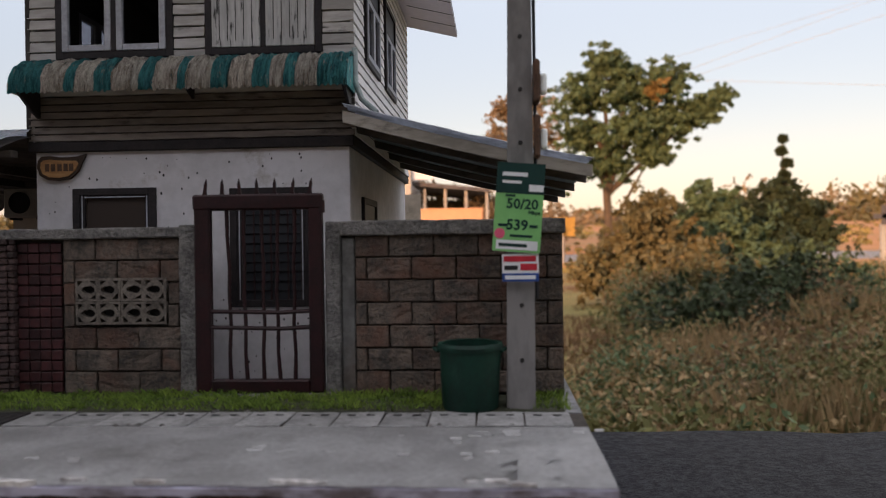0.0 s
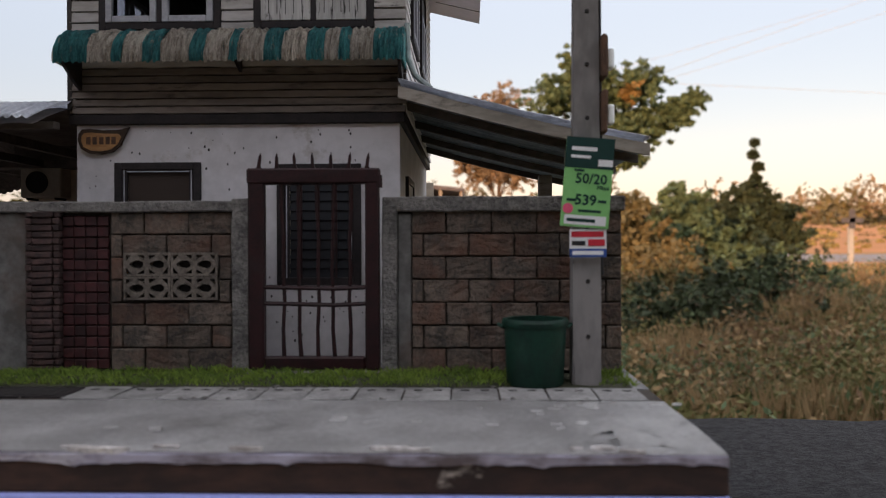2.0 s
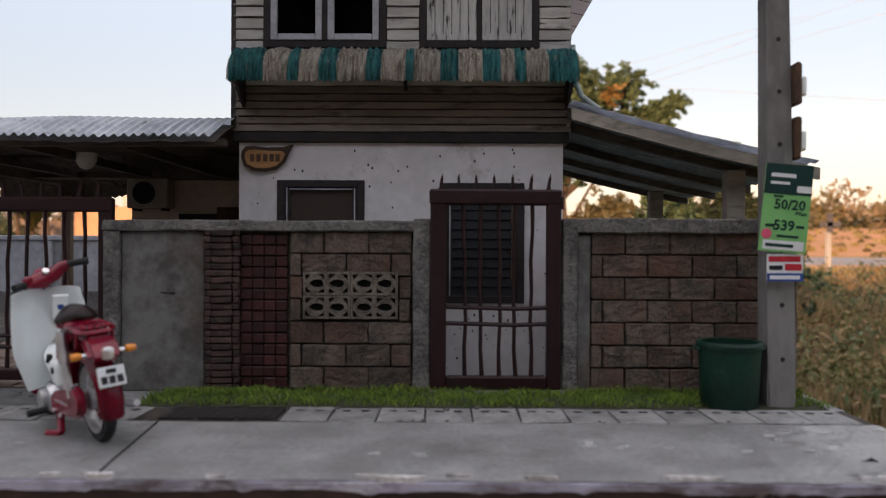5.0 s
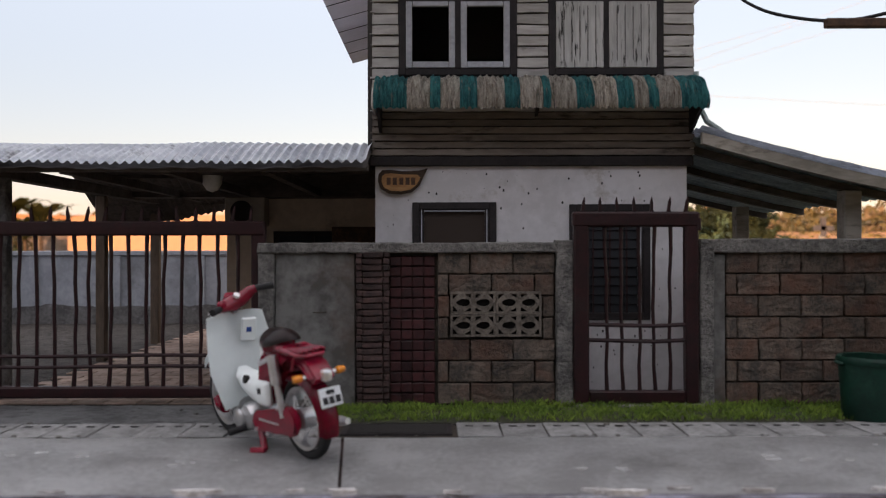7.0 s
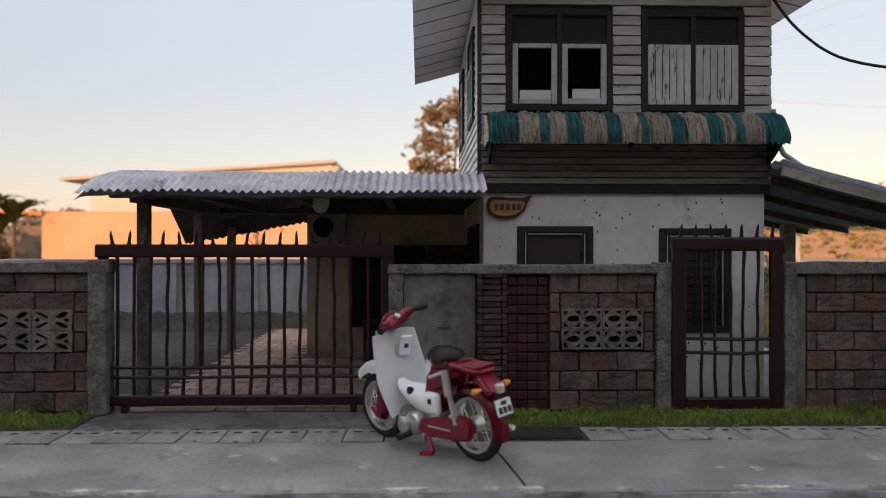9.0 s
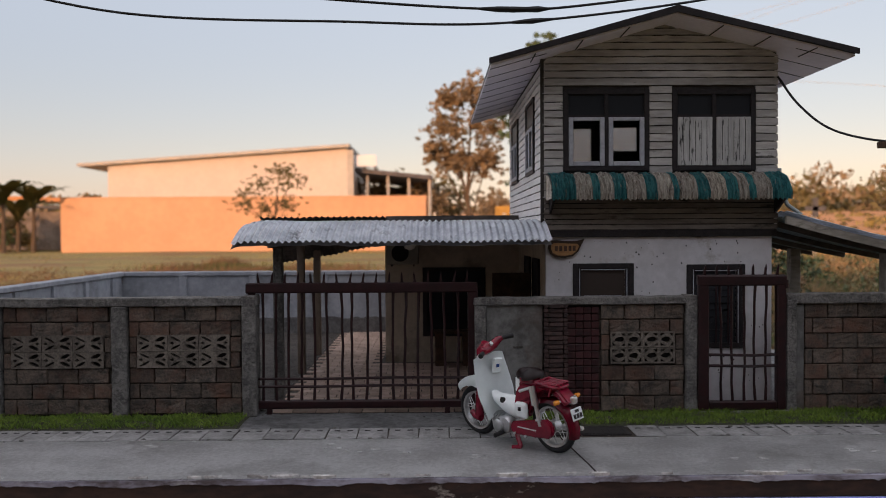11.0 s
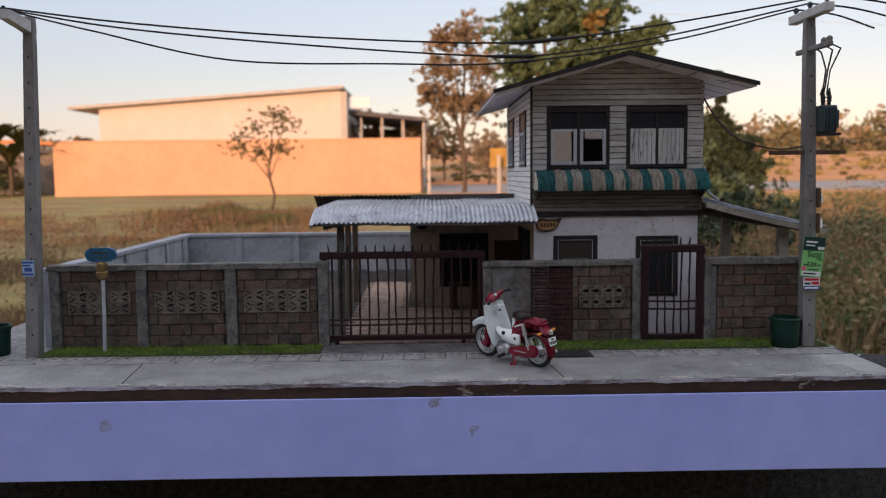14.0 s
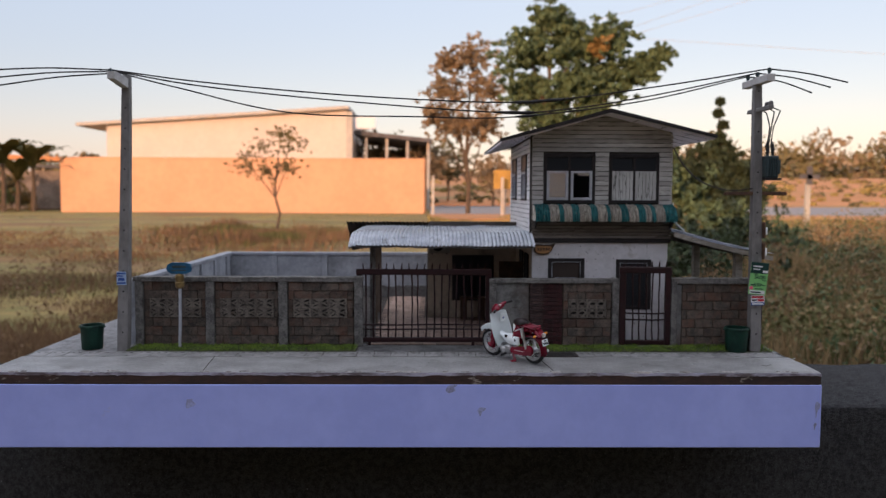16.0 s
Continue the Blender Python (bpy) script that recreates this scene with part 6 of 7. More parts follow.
# left pole's arm
bm = bmesh.new()
prism(bm, [(-34, 262), (-34, 268.6), (-29, 269), (10, 265.5), (10, 257.5), (3, 257)], -2.0, 5.0, "yz")
bmesh.ops.translate(bm, vec=(0, 12, 0), verts=bm.verts)
part("crossarm", bm, M_ARM, PL, "pale concrete crossarm")
for y in (-19, -10, -1):
    insulator(PL, 0, y, 265.4)

# ---- wires ----


def rounded(pts):
    """A smooth line through the points."""
    P = [Vector(p) for p in pts]
    P = [P[0] * 2 - P[1]] + P + [P[-1] * 2 - P[-2]]
    out_ = []
    for i in range(1, len(P) - 2):
        for k in range(10):
            t = k / 10
            out_.append(0.5 * ((2 * P[i]) + (P[i + 1] - P[i - 1]) * t + (2 * P[i - 1] - 5 * P[i] + 4 * P[i + 1] - P[i + 2]) * t * t + (3 * P[i] - P[i - 1] - 3 * P[i + 1] + P[i + 2]) * t ** 3))
    out_.append(P[-2])
    return out_


def wire(name, pts, r_, label, group="street wires"):
    return solo(name, tb(rounded(pts), r_, n=6), M_BLACK, label, "wire", group, smooth=True)


W1 = [(-616, 287, 270.5), (-530, 290, 260), (-400, 294, 249.5), (-260, 296, 243.5), (-190, 296, 246.5), (-90, 294, 260), (10, 289, 276)]
W2 = [(-616, 296, 270.5), (-530, 300, 257), (-400, 306, 245), (-250, 311, 235.5), (-180, 313, 239), (-90, 315, 254), (10, 317, 276)]
W3 = [(-616, 305, 270.5), (-560, 309, 257), (-455, 314, 234.5), (-330, 325, 232), (-230, 332, 233), (-100, 338, 250), (10, 342, 276)]
for w_, x0_, x1_ in ((W1, -236, -178), (W2, -253, -209), (W3, -233, -196)):
    wire("power_wire", w_, 0.75, "slack black power wire strung between the poles")
    run = [p for p in rounded(w_) if x0_ < p.x < x1_]
    solo("wire_splice", tb(run, [0.9] + [1.7 + 0.35 * math.sin(3 * k) for k in range(len(run) - 2)] + [0.8], n=7), M_BLACK, "black tape wrapped splice on a power wire", "splice", "wire splices")
for w_, e1, e2 in ((W1, (-730, 276, 268), (84, 284, 263)), (W2, (-730, 285, 262), (82, 313, 262)), (W3, (-730, 295, 256), (76, 340, 260))):
    wire("power_wire_end", [w_[0], ((w_[0][0] + e1[0]) / 2, (w_[0][1] + e1[1]) / 2, (w_[0][2] + e1[2]) / 2 + 2), e1], 0.75, "black power wire running off from the pole")
    wire("power_wire_end", [w_[-1], ((w_[-1][0] + e2[0]) / 2, (w_[-1][1] + e2[1]) / 2, 271.4), e2], 0.75, "black power wire running off from the pole")
wire("service_wire", [(-61, 356, 205), (-52, 345, 185), (-38, 332, 168.5), (-15, 318, 160), (4, 312, 161.5), (7, 309, 162)], 0.75, "black service wire from the house to the pole")

# ---- bins ----


def bin_(x, y, h, r_, label):
    b = thing("rubbish_bin", x, y, 0, label=label, category="bin", group="green bins")
    bm = bmesh.new()
    lathe(bm, [(0.1, 0.3), (r_ * 0.84, 0.3), (r_ * 0.9, 1.2), (r_ * 0.93, h * 0.45), (r_, h - 2), (r_ - 0.9, h - 2), (r_ * 0.84, 2), (0.1, 2)], 32)
    part("tub", rough_up(bm, 0.35, 0.12), M_BIN, b, smooth=True)
    part("rim", rough_up(lathe(bmesh.new(), [(r_ - 1, h - 2.6), (r_ + 0.5, h - 2.8), (r_ + 0.9, h - 1.2), (r_ + 0.3, h), (r_ - 1.1, h - 0.2), (r_ - 1, h - 2.6)], 32), 0.3, 0.12), M_BIN, b, smooth=True)
    for s in (-1, 1):
        part("grip", tb([(s * r_, -2.5, h - 3), (s * (r_ + 1.8), 0, h - 2.2), (s * r_, 2.5, h - 3)], 0.7, n=6), M_BIN, b)
    # near-black disc over the whole floor of the tub
    part("stain", rd((0, 0, 2.0), (0, 0, 2.3), r_ * 0.82, n=20), M_HOLE, b)
    return b


bin_(-10, 300, 24.5, 11.5, "dark green rubber bin beside the pole")
bin_(-649, 308, 24.5, 11.0, "dark green rubber bin on the street corner")

# blue water meter style sign
bs = thing("blue_street_sign", -563, 312, 0, label="blue oval street plate on a grey pipe with brass collar", category="street sign")
part("pipe", tb([(-1.0, 0, 0), (0, 0, 30), (0.3, 0, 64)], 1.5, n=12), M_SASH, bs, smooth=True)
part("brass_collar", lathe(bmesh.new(), [(2.0, 60), (4.2, 61.5), (4.6, 66), (3.6, 67), (4.4, 68.5), (4.4, 73), (2.6, 75), (0.1, 75)], 14), M_BRASS, bs, "aged brass collar", smooth=True)
bm = bmesh.new()
prism(bm, [(-12.5, 80), (-11, 76.5), (-7, 74.8), (7, 74.8), (11.5, 76.8), (12.5, 80.5), (11, 84.5), (6.5, 86), (-7, 86), (-11.2, 84.2)], -2.2, 1.2)
part("plate", rough_up(bm, 0.25), M_BLUE, bs, "blue enamel plate")
for a_, b_, c, d in ((-6.5, 6.8, 80.8, 83), (-7, 7, 77.6, 79)):
    part("print_bar", bx(a_, b_, -2.6, -2.1, c, d), M_SLATE, bs)

# ---- the scooter; its own x runs forward, y to its left ----
sc = thing("step_through_scooter", -234.75, 266.75, 0, label="small red and white step-through scooter leaning on its stand", category="scooter")
sc.matrix_world = pose(-0.2355, 0.2605, 0.0, 0, 0, 131.5) @ pose(0, 0, 0, -6, 0, 0) @ Matrix.Scale(1.02, 4)


def wheel(u, name):
    w_ = part(name, lathe(bmesh.new(), [(2.6, -2.6), (3.2, -2.4), (3.2, 2.4), (2.6, 2.6), (0.1, 2.6)], 20, (u, 0, 13), "Y"), M_SILVER, sc, "cast hub", smooth=True)
    tyre = [(11.5 + 1.55 * math.cos(t), 1.6 * math.sin(t)) for t in np.linspace(0, 2 * math.pi, 13)]
    part("tyre", lathe(bmesh.new(), tyre, 40, (u, 0, 13), "Y"), M_BLACK, w_, "black rubber tyre", smooth=True)
    rim = [(10.0, -1.7), (9.0, -1.5), (8.7, 0), (9.0, 1.5), (10.0, 1.7), (9.6, 0), (10.0, -1.7)]
    part("rim", lathe(bmesh.new(), rim, 40, (u, 0, 13), "Y"), M_SILVER, w_, "bright metal rim", smooth=True)
    bm = bmesh.new()
    for k in range(20):
        a_, b_ = 2 * math.pi * k / 20, 2 * math.pi * (k + (1.3 if k % 2 else -1.3)) / 20
        s_ = 2.0 if k % 4 < 2 else -2.0
        rod(bm, (u + 2.9 * math.cos(a_), s_, 13 + 2.9 * math.sin(a_)), (u + 9.0 * math.cos(b_), 0, 13 + 9.0 * math.sin(b_)), 0.16, n=5, caps=False)
    part("spokes", bm, M_CHROME, w_, "thin wire spokes")
    return w_


wheel(25.5, "front_wheel")
wheel(-25.5, "rear_wheel")


def guard(cu, a0, a1, rad, w0, w1, drop=2.6):
    """A mudguard bent round a wheel, with turned-down edges."""
    def f(p, q):
        t = radians(a0 + (a1 - a0) * p)
        s_ = 2 * q - 1
        wd = w0 + (w1 - w0) * p
        rr = rad - drop * abs(s_) ** 3
        return Vector((cu + rr * math.cos(t), wd * (abs(s_) ** 0.8) * (1 if s_ > 0 else -1), 13 + rr * math.sin(t)))
    return sheet(bmesh.new(), 20, 10, f, 0.5)


part("front_mudguard", guard(25.5, 44, 122, 18.2, 3.4, 4.6, 4.6), M_CREAMW, sc, "white front mudguard", smooth=True)
part("rear_mudguard", guard(-25.5, 70, 196, 14.7, 4.0, 3.6, 2.6), M_RED, sc, "red rear mudguard", smooth=True)
bm = bmesh.new()
for s_ in (-1, 1):
    tube(bm, [(19.6, s_ * 1.6, 41), (19.8, s_ * 2.4, 30), (20.8, s_ * 4.0, 19), (20.8, s_ * 4.4, 12)], [1.7, 1.8, 2.0, 2.4], n=10)
    tube(bm, [(19.5, s_ * 4.6, 11), (23, s_ * 4.6, 11.2), (26.3, s_ * 4.2, 13)], [2.2, 2.0, 1.5], n=10)
part("front_fork", bm, M_RED, sc, "red front fork with leading links", smooth=True)


def shield(p, q):
    a_, b_ = 2 * p - 1, q
    hw = 10.6 + 2.2 * math.sin(min(1, b_ * 1.25) * math.pi * 0.55) - 2.6 * max(0, b_ - 0.6) / 0.4
    top = 44.5 - 2.2 * a_ * a_ - 0.6 * math.cos(3 * a_)
    return Vector((17.0 - 5.2 * b_ ** 1.3 - (2.6 * b_ + 2.2) * abs(a_) ** 2.0 + 1.2 * abs(a_) ** 8, a_ * hw - 0.4 * (1 - b_), top - (top - 12.5) * b_))


part("leg_shield", sheet(bmesh.new(), 22, 26, shield, 0.8), M_CREAMW, sc, "pale white moulded leg shield", smooth=True)
bm = bmesh.new()
prof = [(13.4, 25.0, 1.6, 0.3), (11.8, 23.4, 3.2, 0.9), (10.0, 22.3, 4.2, 1.8), (7.6, 21.4, 4.7, 2.9), (4.6, 20.4, 4.9, 4.2), (1.0, 19.5, 5.0, 5.2), (-3.5, 18.0, 4.8, 5.0), (-7.5, 19.0, 4.4, 4.6)]
rings = []
for k, (u, w_, hv, hn) in enumerate(prof):
    a_, b_ = prof[max(0, k - 1)], prof[min(len(prof) - 1, k + 1)]
    d = Vector((b_[0] - a_[0], 0, b_[1] - a_[1])).normalized()
    nrm = Vector((-d.z, 0, d.x))
    rings.append([bm.verts.new(Vector((u, 0, w_)) + Vector((0, hv * math.cos(t), 0)) + nrm * hn * math.sin(t)) for t in np.linspace(0, 2 * math.pi, 15)[:-1]])
for a_, b_ in zip(rings, rings[1:]):
    for k in range(14):
        bm.faces.new((a_[k], a_[(k + 1) % 14], b_[(k + 1) % 14], b_[k]))
bm.faces.new(rings[0][::-1]), bm.faces.new(rings[-1])
bmesh.ops.recalc_face_normals(bm, faces=bm.faces)
part("frame_cover", bm, M_CREAMW, sc, "white step-through frame cover", smooth=True)
part("cover_hole", rd((3.2, 3.6, 22.3), (3.4, 4.9, 22.7), 1.4, n=14), M_HOLE, sc)
r_ = Matrix.Translation((13.2, -3.6, 37.4)) @ Matrix.Rotation(radians(-16), 4, "Y") @ Matrix.Rotation(radians(-18), 4, "Z")
lb = part("badge_plate", bx(-0.6, 0.6, -2.6, 2.6, -4.2, 4.2, bev=0.5, rot=r_), M_CREAMW, sc, "small white rounded badge plate")
part("badge_dot", bx(-0.75, -0.45, -0.9, 0.9, -0.9, 0.9, bev=0.1, rot=r_), M_BLUEINK, lb)
# handlebar
bm = bmesh.new()
tube(bm, [(12.6, 6.8, 45.8), (13.8, 4.6, 46.2), (15.6, 0.6, 46.8), (14.2, -3, 48.2), (12.6, -5.4, 50.6), (11.6, -7.0, 51.3)], [1.3, 2.1, 3.1, 2.4, 1.9, 1.3], n=12)
tube(bm, [(20.4, 0, 40.5), (19.6, 0, 45), (16.6, 0, 49)], [2.6, 3.1, 2.5], n=12)
box(bm, 11.4, 14.6, 4.2, 6.9, 45.4, 48.4, bev=0.7)
box(bm, 11.2, 14.2, -6.9, -4.4, 48.9, 51.9, bev=0.7)
part("handlebar_cowl", bm, M_RED, sc, "glossy red handlebar cowl", smooth=True)
part("headlamp", lathe(bmesh.new(), [(2.4, 16.0), (2.8, 19.5), (2.5, 20.2), (0.1, 21)], 18, (0, 0, 45.6), "X"), M_CHROME, sc, smooth=True)
part("speed_dial", rd((13.0, 0, 49.2), (12.4, 0, 49.9), 1.1, n=16), M_CHROME, sc)
for s_, p0, p1 in ((1, (12.5, 6.6, 45.8), (10.4, 10.4, 45.2)), (-1, (11.6, -6.8, 51.2), (8.8, -12.4, 51.7))):
    part("grip", tb([p0, p1], [1.15, 1.25], n=10), M_BLACK, sc, "black rubber grip", smooth=True)
    part("lever", tb([(13.8, s_ * 6.6, p0[2] - 0.4), (13.0, s_ * 10.6, p1[2] - 0.6)], 0.4, n=6), M_CHROME, sc)
# engine
bm = bmesh.new()
lathe(bm, [(0.1, -5.2), (3.6, -5.2), (4.6, -4), (4.6, 5.2), (3.8, 6.6), (0.1, 6.6)], 20, (1.5, 0, 10.5), "Y")
lathe(bm, [(0.1, 3.0), (3.0, 3.0), (3.4, 7.4), (2.6, 8.0), (0.1, 8.0)], 18, (5.2, 0, 9.8), "Y")
rod(bm, (4, 0, 10), (13, 0, 10.5), 4.0, 3.4, 14)
part("engine", bm, M_SILVER, sc, "cast aluminium engine", smooth=True)
for k in range(4):
    part("cooling_fin", rd((6.2 + 1.6 * k, 0, 10.2), (6.7 + 1.6 * k, 0, 10.2), 4.7, n=16), M_SILVER, sc)
# body under the seat
bm = bmesh.new()
prism(bm, [(-6, 14.5), (-3.8, 22), (-6, 30), (-9, 33.5), (-22, 33.8), (-33, 32.2), (-38.5, 27), (-36, 25), (-31, 29), (-25, 30.5), (-17, 25), (-12, 16)], -4.6, 4.6)
bmesh.ops.bevel(bm, geom=[e for e in bm.edges if abs(e.verts[0].co.y - e.verts[1].co.y) < 0.1], offset=1.4, segments=3, affect="EDGES")
part("rear_body", bm, M_RED, sc, "glossy red rear body", smooth=True)
part("tool_box", bx(-14.4, -6.8, 4.2, 7.2, 15.8, 24.0, bev=1.6, seg=3), M_CREAMW, sc, "white side cover", smooth=True)
part("air_box", bx(-15, -6.4, -7.4, -4.2, 15.6, 24.6, bev=1.6, seg=3), M_CREAMW, sc, "white side cover", smooth=True)
part("cover_badge", bx(-11.4, -9.8, 7.3, 7.6, 20, 21.8), M_INK, sc)
cc = [(-6 + 3.3 * math.cos(t), 10.4 + 3.3 * math.sin(t)) for t in np.linspace(-math.pi / 2, math.pi / 2, 9)] + [(-25.5 + 4.7 * math.cos(t), 13 + 4.7 * math.sin(t)) for t in np.linspace(math.pi / 2, 1.5 * math.pi, 11)]
bm = bmesh.new()
prism(bm, cc, 4.2, 6.8)
bmesh.ops.bevel(bm, geom=[e for e in bm.edges if abs(e.verts[0].co.y - e.verts[1].co.y) < 0.1], offset=0.8, segments=2, affect="EDGES")
part("chain_case", bm, M_RED, sc, "red enclosed chain case", smooth=True)
part("chain_case_groove", bx(-20, -8, 6.75, 7.0, 11.2, 11.8), M_CHROME, sc)
for u, w_ in ((-6, 8), (-13, 7.6), (-21, 17)):
    part("bolt", rd((u, 6.8, w_), (u, 7.6, w_), 0.6, n=8), M_CHROME, sc)
for s_ in (-1, 1):
    part("shock_absorber", tb([(-18.6, s_ * 6.0, 33), (-20.2, s_ * 6.3, 24), (-20.5, s_ * 6.3, 23.8), (-22.6, s_ * 6.3, 14)], [1.7, 1.7, 1.05, 1.05], n=12), M_CHROME, sc, "chrome rear shock absorber", smooth=True)
part("grab_bar", tb([(-10.5, 6.2, 29.5), (-18.8, 6.4, 32.6)], 0.7, n=8), M_CHROME, sc)
# seat and carrier


def saddle(p, q):
    a_, b_ = 2 * math.pi * p, q * math.pi / 2
    u = -12.5 + 8.6 * math.cos(a_) * math.cos(b_)
    v = (6.0 if u < -12 else 5.4) * math.sin(a_) * math.cos(b_) * (1 - 0.18 * math.cos(a_))
    return Vector((u, v, 35.6 + 4.6 * math.sin(b_) + 0.7 * math.cos(2 * a_) * math.cos(b_) - 0.05 * (u + 12)))


part("seat", sheet(bmesh.new(), 28, 8, saddle, 0.3), M_SEAT, sc, "dark brown leather saddle", smooth=True)
part("seat_base", rough_up(lathe(bmesh.new(), [(0.1, 33.6), (5.2, 33.6), (5.7, 36.2), (0.1, 36.3)], 24, (-12.5, 0, 0)), 0.0), M_RED, sc, smooth=True)
part("seat_post", rd((-7, 0, 28), (-7, 0, 34.6), 3.6, 3.2, 14), M_CREAMW, sc)
rk = part("luggage_rack", tb([(-20, 5.0, 34.9), (-31, 5.0, 33.7), (-33.5, 3, 33.4), (-33.5, -3, 33.4), (-31, -5.0, 33.7), (-20, -5.0, 34.9), (-20, 5.0, 34.9)], 0.65, n=7), M_RED, sc, "red luggage rack", smooth=True)
for k in range(5):
    part("rack_bar", bx(-33, -20.2, -4.0 + 2.0 * k - 0.55, -4.0 + 2.0 * k + 0.55, 34.2, 35.2, bev=0.3), M_RED, rk)
part("rack_tray", bx(-32.4, -20.5, -4.6, 4.6, 32.8, 33.6, bev=0.3), M_RED, rk)
for s_ in (-1, 1):
    part("rack_stay", tb([(-30, s_ * 5, 33.8), (-28, s_ * 5, 29)], 0.6, n=6), M_RED, rk)
    part("indicator", lathe(bmesh.new(), [(0.1, 0), (0.9, 0.2), (1.2, 1.6), (1.1, 2.9), (0.1, 3.4)], 14, (-34.5, s_ * 7.5 - 1.9 * (s_ > 0) + (0 if s_ > 0 else -2.1), 27.5), "Y"), M_AMBER, sc, "amber indicator lens", smooth=True)
    part("indicator_stem", tb([(-34.5, s_ * 3.4, 27.5), (-34.5, s_ * 6.2, 27.5)], 0.6, n=6), M_CHROME, sc)
part("tail_lamp", bx(-40.2, -37.6, -1.6, 1.6, 26, 29.6, bev=0.8, seg=2), M_CHROME, sc, "pale tail lamp", smooth=True)
r_ = Matrix.Translation((-40.2, 0, 21.4)) @ Matrix.Scale(0.86, 4) @ Matrix.Rotation(radians(14), 4, "Y")
pl = part("number_plate", bx(-0.35, 0.35, -4.4, 4.4, -3.3, 3.3, bev=0.25, rot=r_), M_PLATE, sc, "white number plate with dark bars")
for v0, v1, w0, w1 in ((-1.6, 1.6, 1.0, 2.5), (-3.6, -1.6, -2.3, 0.2), (-1.0, 1.0, -2.3, 0.2), (1.6, 3.5, -2.3, 0.2)):
    part("plate_bar", bx(-0.5, -0.34, v0, v1, w0, w1, rot=r_), M_INK, pl)
part("exhaust", tb([(9, -5, 8), (2, -6.4, 5.4), (-8, -7, 7), (-14, -7.2, 9), (-33, -7.4, 11.3), (-37, -7.4, 11.8)], [0.9, 1.0, 1.1, 1.5, 1.6, 1.0], n=12), M_CHROME, sc, "chrome exhaust", smooth=True)
part("side_stand", tb([(-4.5, 4.6, 9), (-6.6, 5.4, 5), (-8.6, 6.2, 1.6), (-8.8, 6.6, 1.1), (-5.6, 9.6, 1.2)], [1.3, 1.2, 1.2, 1.3, 1.3], n=8), M_RED, sc, "red stand", smooth=True)
part("side_stand_brace", tb([(-3, -4.6, 8), (-9, -5.2, 3)], 1.0, n=8), M_RED, sc)
part("foot_peg", tb([(2.5, 5, 7), (2.5, 12.5, 6.6)], 1.1, n=10), M_BLACK, sc)
part("kick_lever", tb([(-1, -6, 9), (-6, -8.5, 7)], 0.6, n=6), M_CHROME, sc)

# ---- small pieces of the ground ----
TILE_ME = [mesh_of("tile", rough_up(bx(-7.9, 7.9, -11.2, 11.2, -0.5, 0.15, bev=0.25), 0.12, 0.4), M_TILE) for k in range(4)]
for k in range(44):
    x = X0 + 12 + 16.4 * k
    if -214 < x < -172 or x > X1 - 8:
        continue
    ob = piece("tile", random.choice(TILE_ME), base, x + 330, 281.5 - 205 + random.uniform(-0.4, 0.4), random.uniform(0.0, 0.3), random.uniform(-0.5, 0.5), random.uniform(-0.5, 0.5), random.uniform(-1.2, 1.2))
NOTCH = mesh_of("tile_notch", bx(-1.5, 1.5, -0.9, 0.9, 0, 0.05), M_HOLE)
for k in range(44):
    x = X0 + 12 + 16.4 * k
    if -214 < x < -172 or x > X1 - 8:
        continue
    for s in (-3.4, 3.4):
        piece("tile_notch", NOTCH, base, x + 330 + s, 286.5 - 205, 0.5)
PAVE_ME = [mesh_of("paver", rough_up(bx(-6.6, 6.6, -4.1, 4.1, -0.3, 0.5, bev=0.25), 0.15, 0.4), M_PAVER) for k in range(4)]
rest = bmesh.new()
count = 0
for r_ in range(46):
    for c in range(12):
        x, y = -370 + 13.9 * c + (r_ % 2) * 7, 335 + 8.6 * r_
        if x > -214 or y > 515 and x > -322:
            continue
        if count < 290:
            piece("paver", random.choice(PAVE_ME), base, x + 330, y - 205, 0.6 + random.uniform(-0.12, 0.12), random.uniform(-0.6, 0.6), 0, random.uniform(-1, 1))
            count += 1
        else:
            box(rest, x - 6.6 + 330, x + 6.6 + 330, y - 4.1 - 205, y + 4.1 - 205, 0.3, 1.1)
tagged(part("distant_paving", rest, M_PAVER, base), kind="stuff")
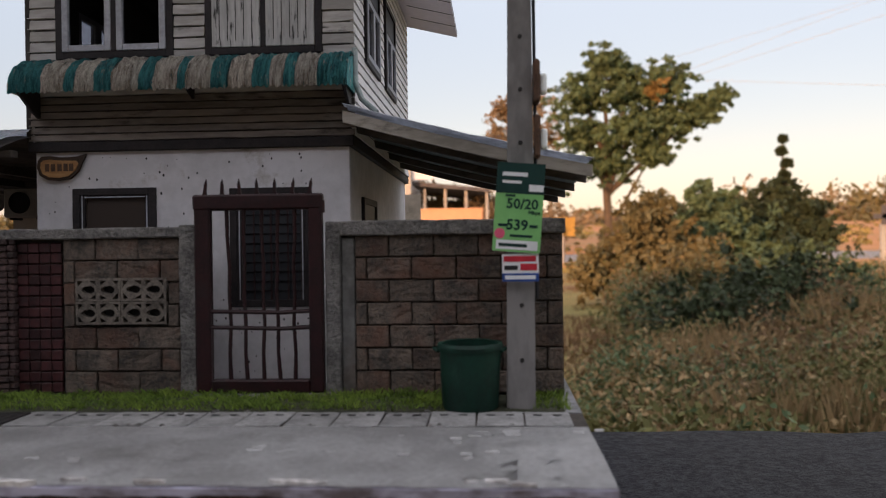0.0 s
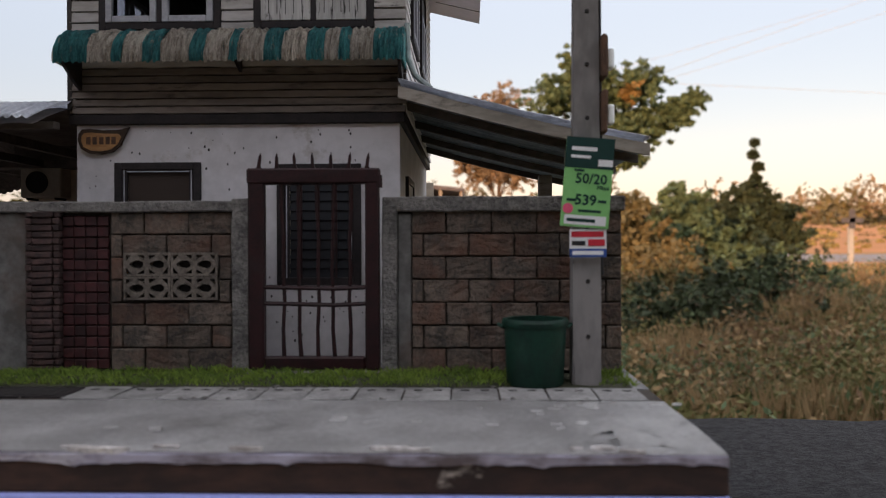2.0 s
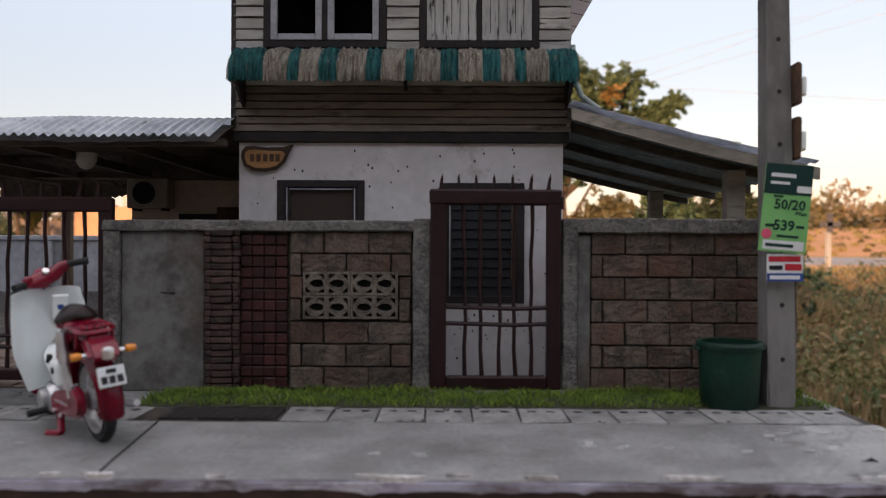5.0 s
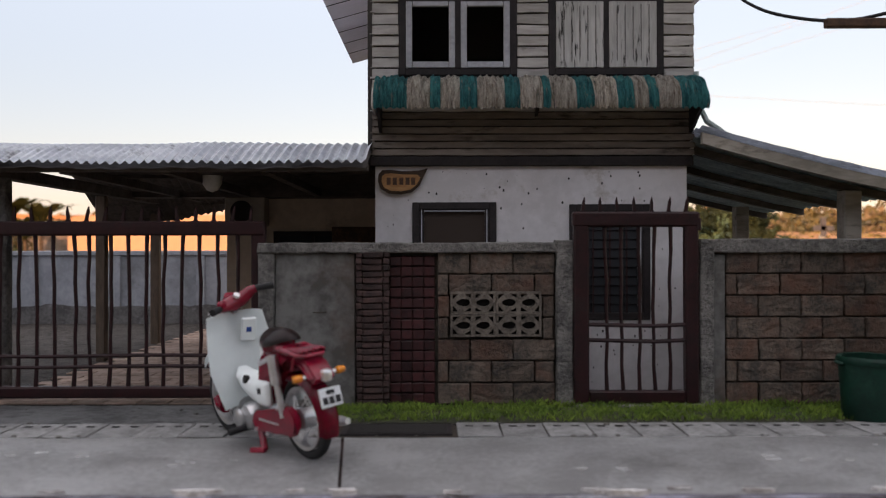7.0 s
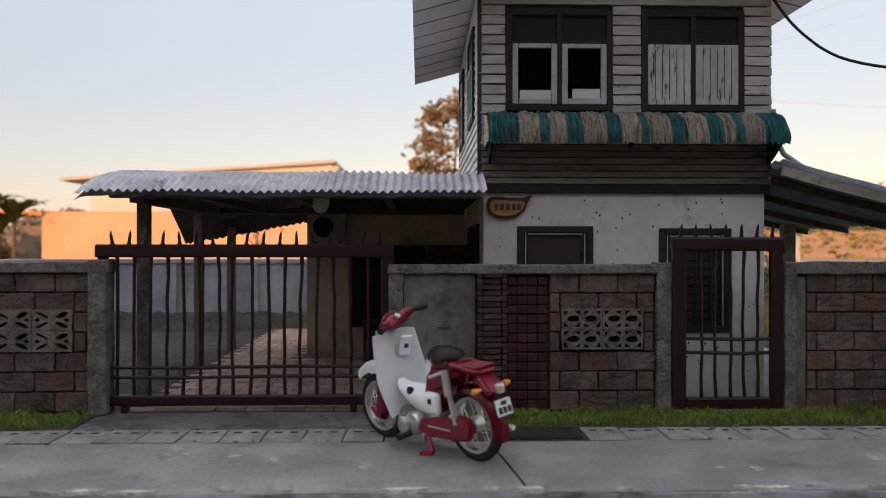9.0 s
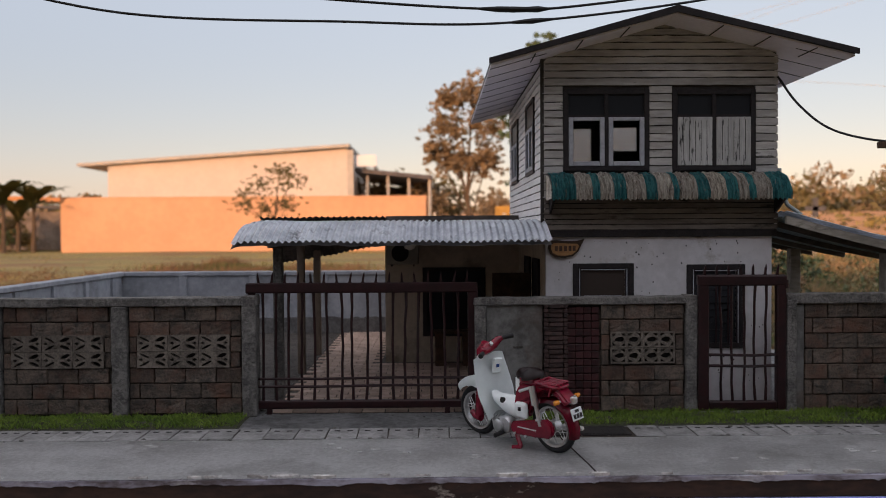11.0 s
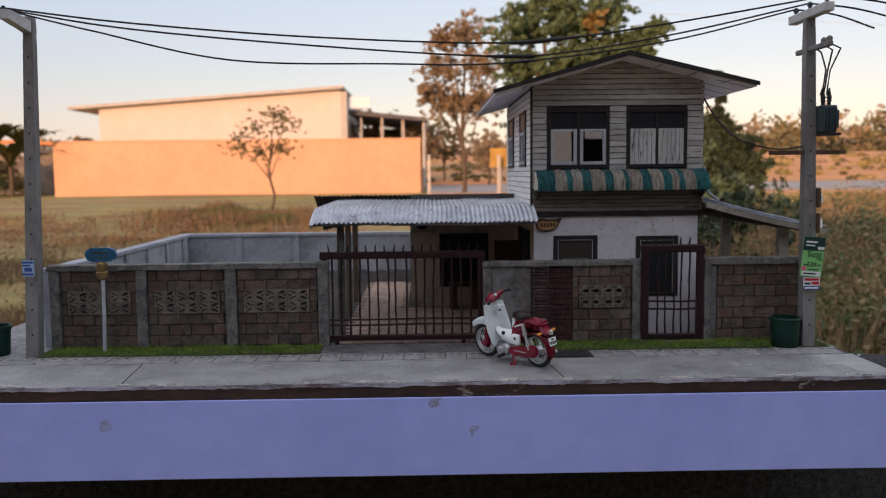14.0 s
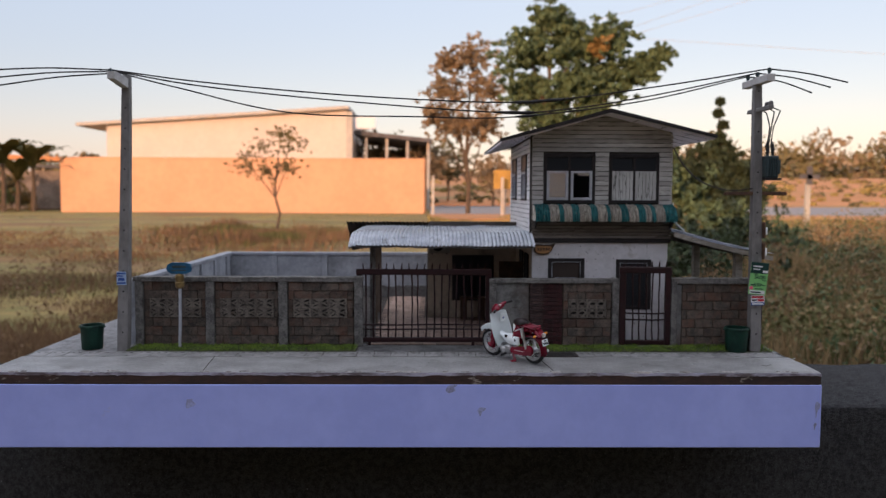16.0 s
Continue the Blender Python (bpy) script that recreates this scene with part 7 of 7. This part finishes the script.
# pebbles along the grass
bm = bmesh.new()
for k in range(110):
    x, y, q = random.uniform(-640, 24), random.choice((random.gauss(292.5, 1.2), random.gauss(271, 1.0), random.uniform(294, 330))), random.uniform(0.3, 1.1)
    bmesh.ops.create_icosphere(bm, subdivisions=1, radius=q, matrix=pose(x, y, q * 0.4, 0, 0, 0) @ Matrix.Diagonal((1.3, 1, 0.7, 1)))
tagged(part("loose_pebble", rel(rough_up(bm, 0.3, 0.9), base), M_POST, base, "loose grey pebbles"), kind="stuff")
# the strip of soil and grass under the wall
for nm, xa, xb in (("soil_strip", -612, -386), ("soil_strip", -228, 24)):
    part(nm, rel(sheet(bmesh.new(), 80, 5, lambda u, v: Vector((xa + (xb - xa) * u, 293.5 + 33 * v, 0.2 + 0.9 * math.sin(math.pi * v) + 0.4 * noise.noise((u * 60, v * 4, 0))))), base), M_SOIL, base, "dark soil under the turf")


def turf(name, xa, xb, n, seed):
    r_ = np.random.RandomState(seed)
    x = r_.uniform(xa, xb, n)
    y = 294 + 31 * r_.uniform(0, 1, n) ** 0.85
    edge = np.array([noise.noise((a_ * 0.09, 0, seed)) for a_ in x]) * 4
    keep = y > 295 + edge
    x, y = x[keep], y[keep]
    n = len(x)
    h_ = r_.uniform(1.8, 4.6, n) * (0.7 + 0.5 * np.array([noise.noise((a_ * 0.06, b_ * 0.1, 3)) for a_, b_ in zip(x, y)]))
    ang = r_.uniform(0, 6.28, n)
    w = r_.uniform(0.12, 0.24, n)
    lx, ly = r_.normal(0, 0.45, n) * h_, r_.normal(-0.15, 0.4, n) * h_
    z0 = np.full(n, 0.3)
    v = np.stack([np.stack([x - w * np.cos(ang), y - w * np.sin(ang), z0], 1), np.stack([x + w * np.cos(ang), y + w * np.sin(ang), z0], 1),
                  np.stack([x + w * np.cos(ang) * 0.7 + lx * 0.4, y + ly * 0.4, z0 + h_ * 0.65], 1), np.stack([x + lx, y + ly, z0 + h_], 1)], 1).reshape(-1, 3) * MM
    me = bpy.data.meshes.new(name)
    me.from_pydata(v.tolist(), [], np.arange(len(v)).reshape(-1, 4).tolist())
    me.materials.append(M_GRASS)
    return tagged(new(name, me), "bright green model turf along the wall", "grass", kind="stuff")


turf("turf_strip", -610, -388, 9000, 41)
turf("turf_strip", -228, -3, 9500, 42)
turf("turf_strip", 12, 26, 450, 43)
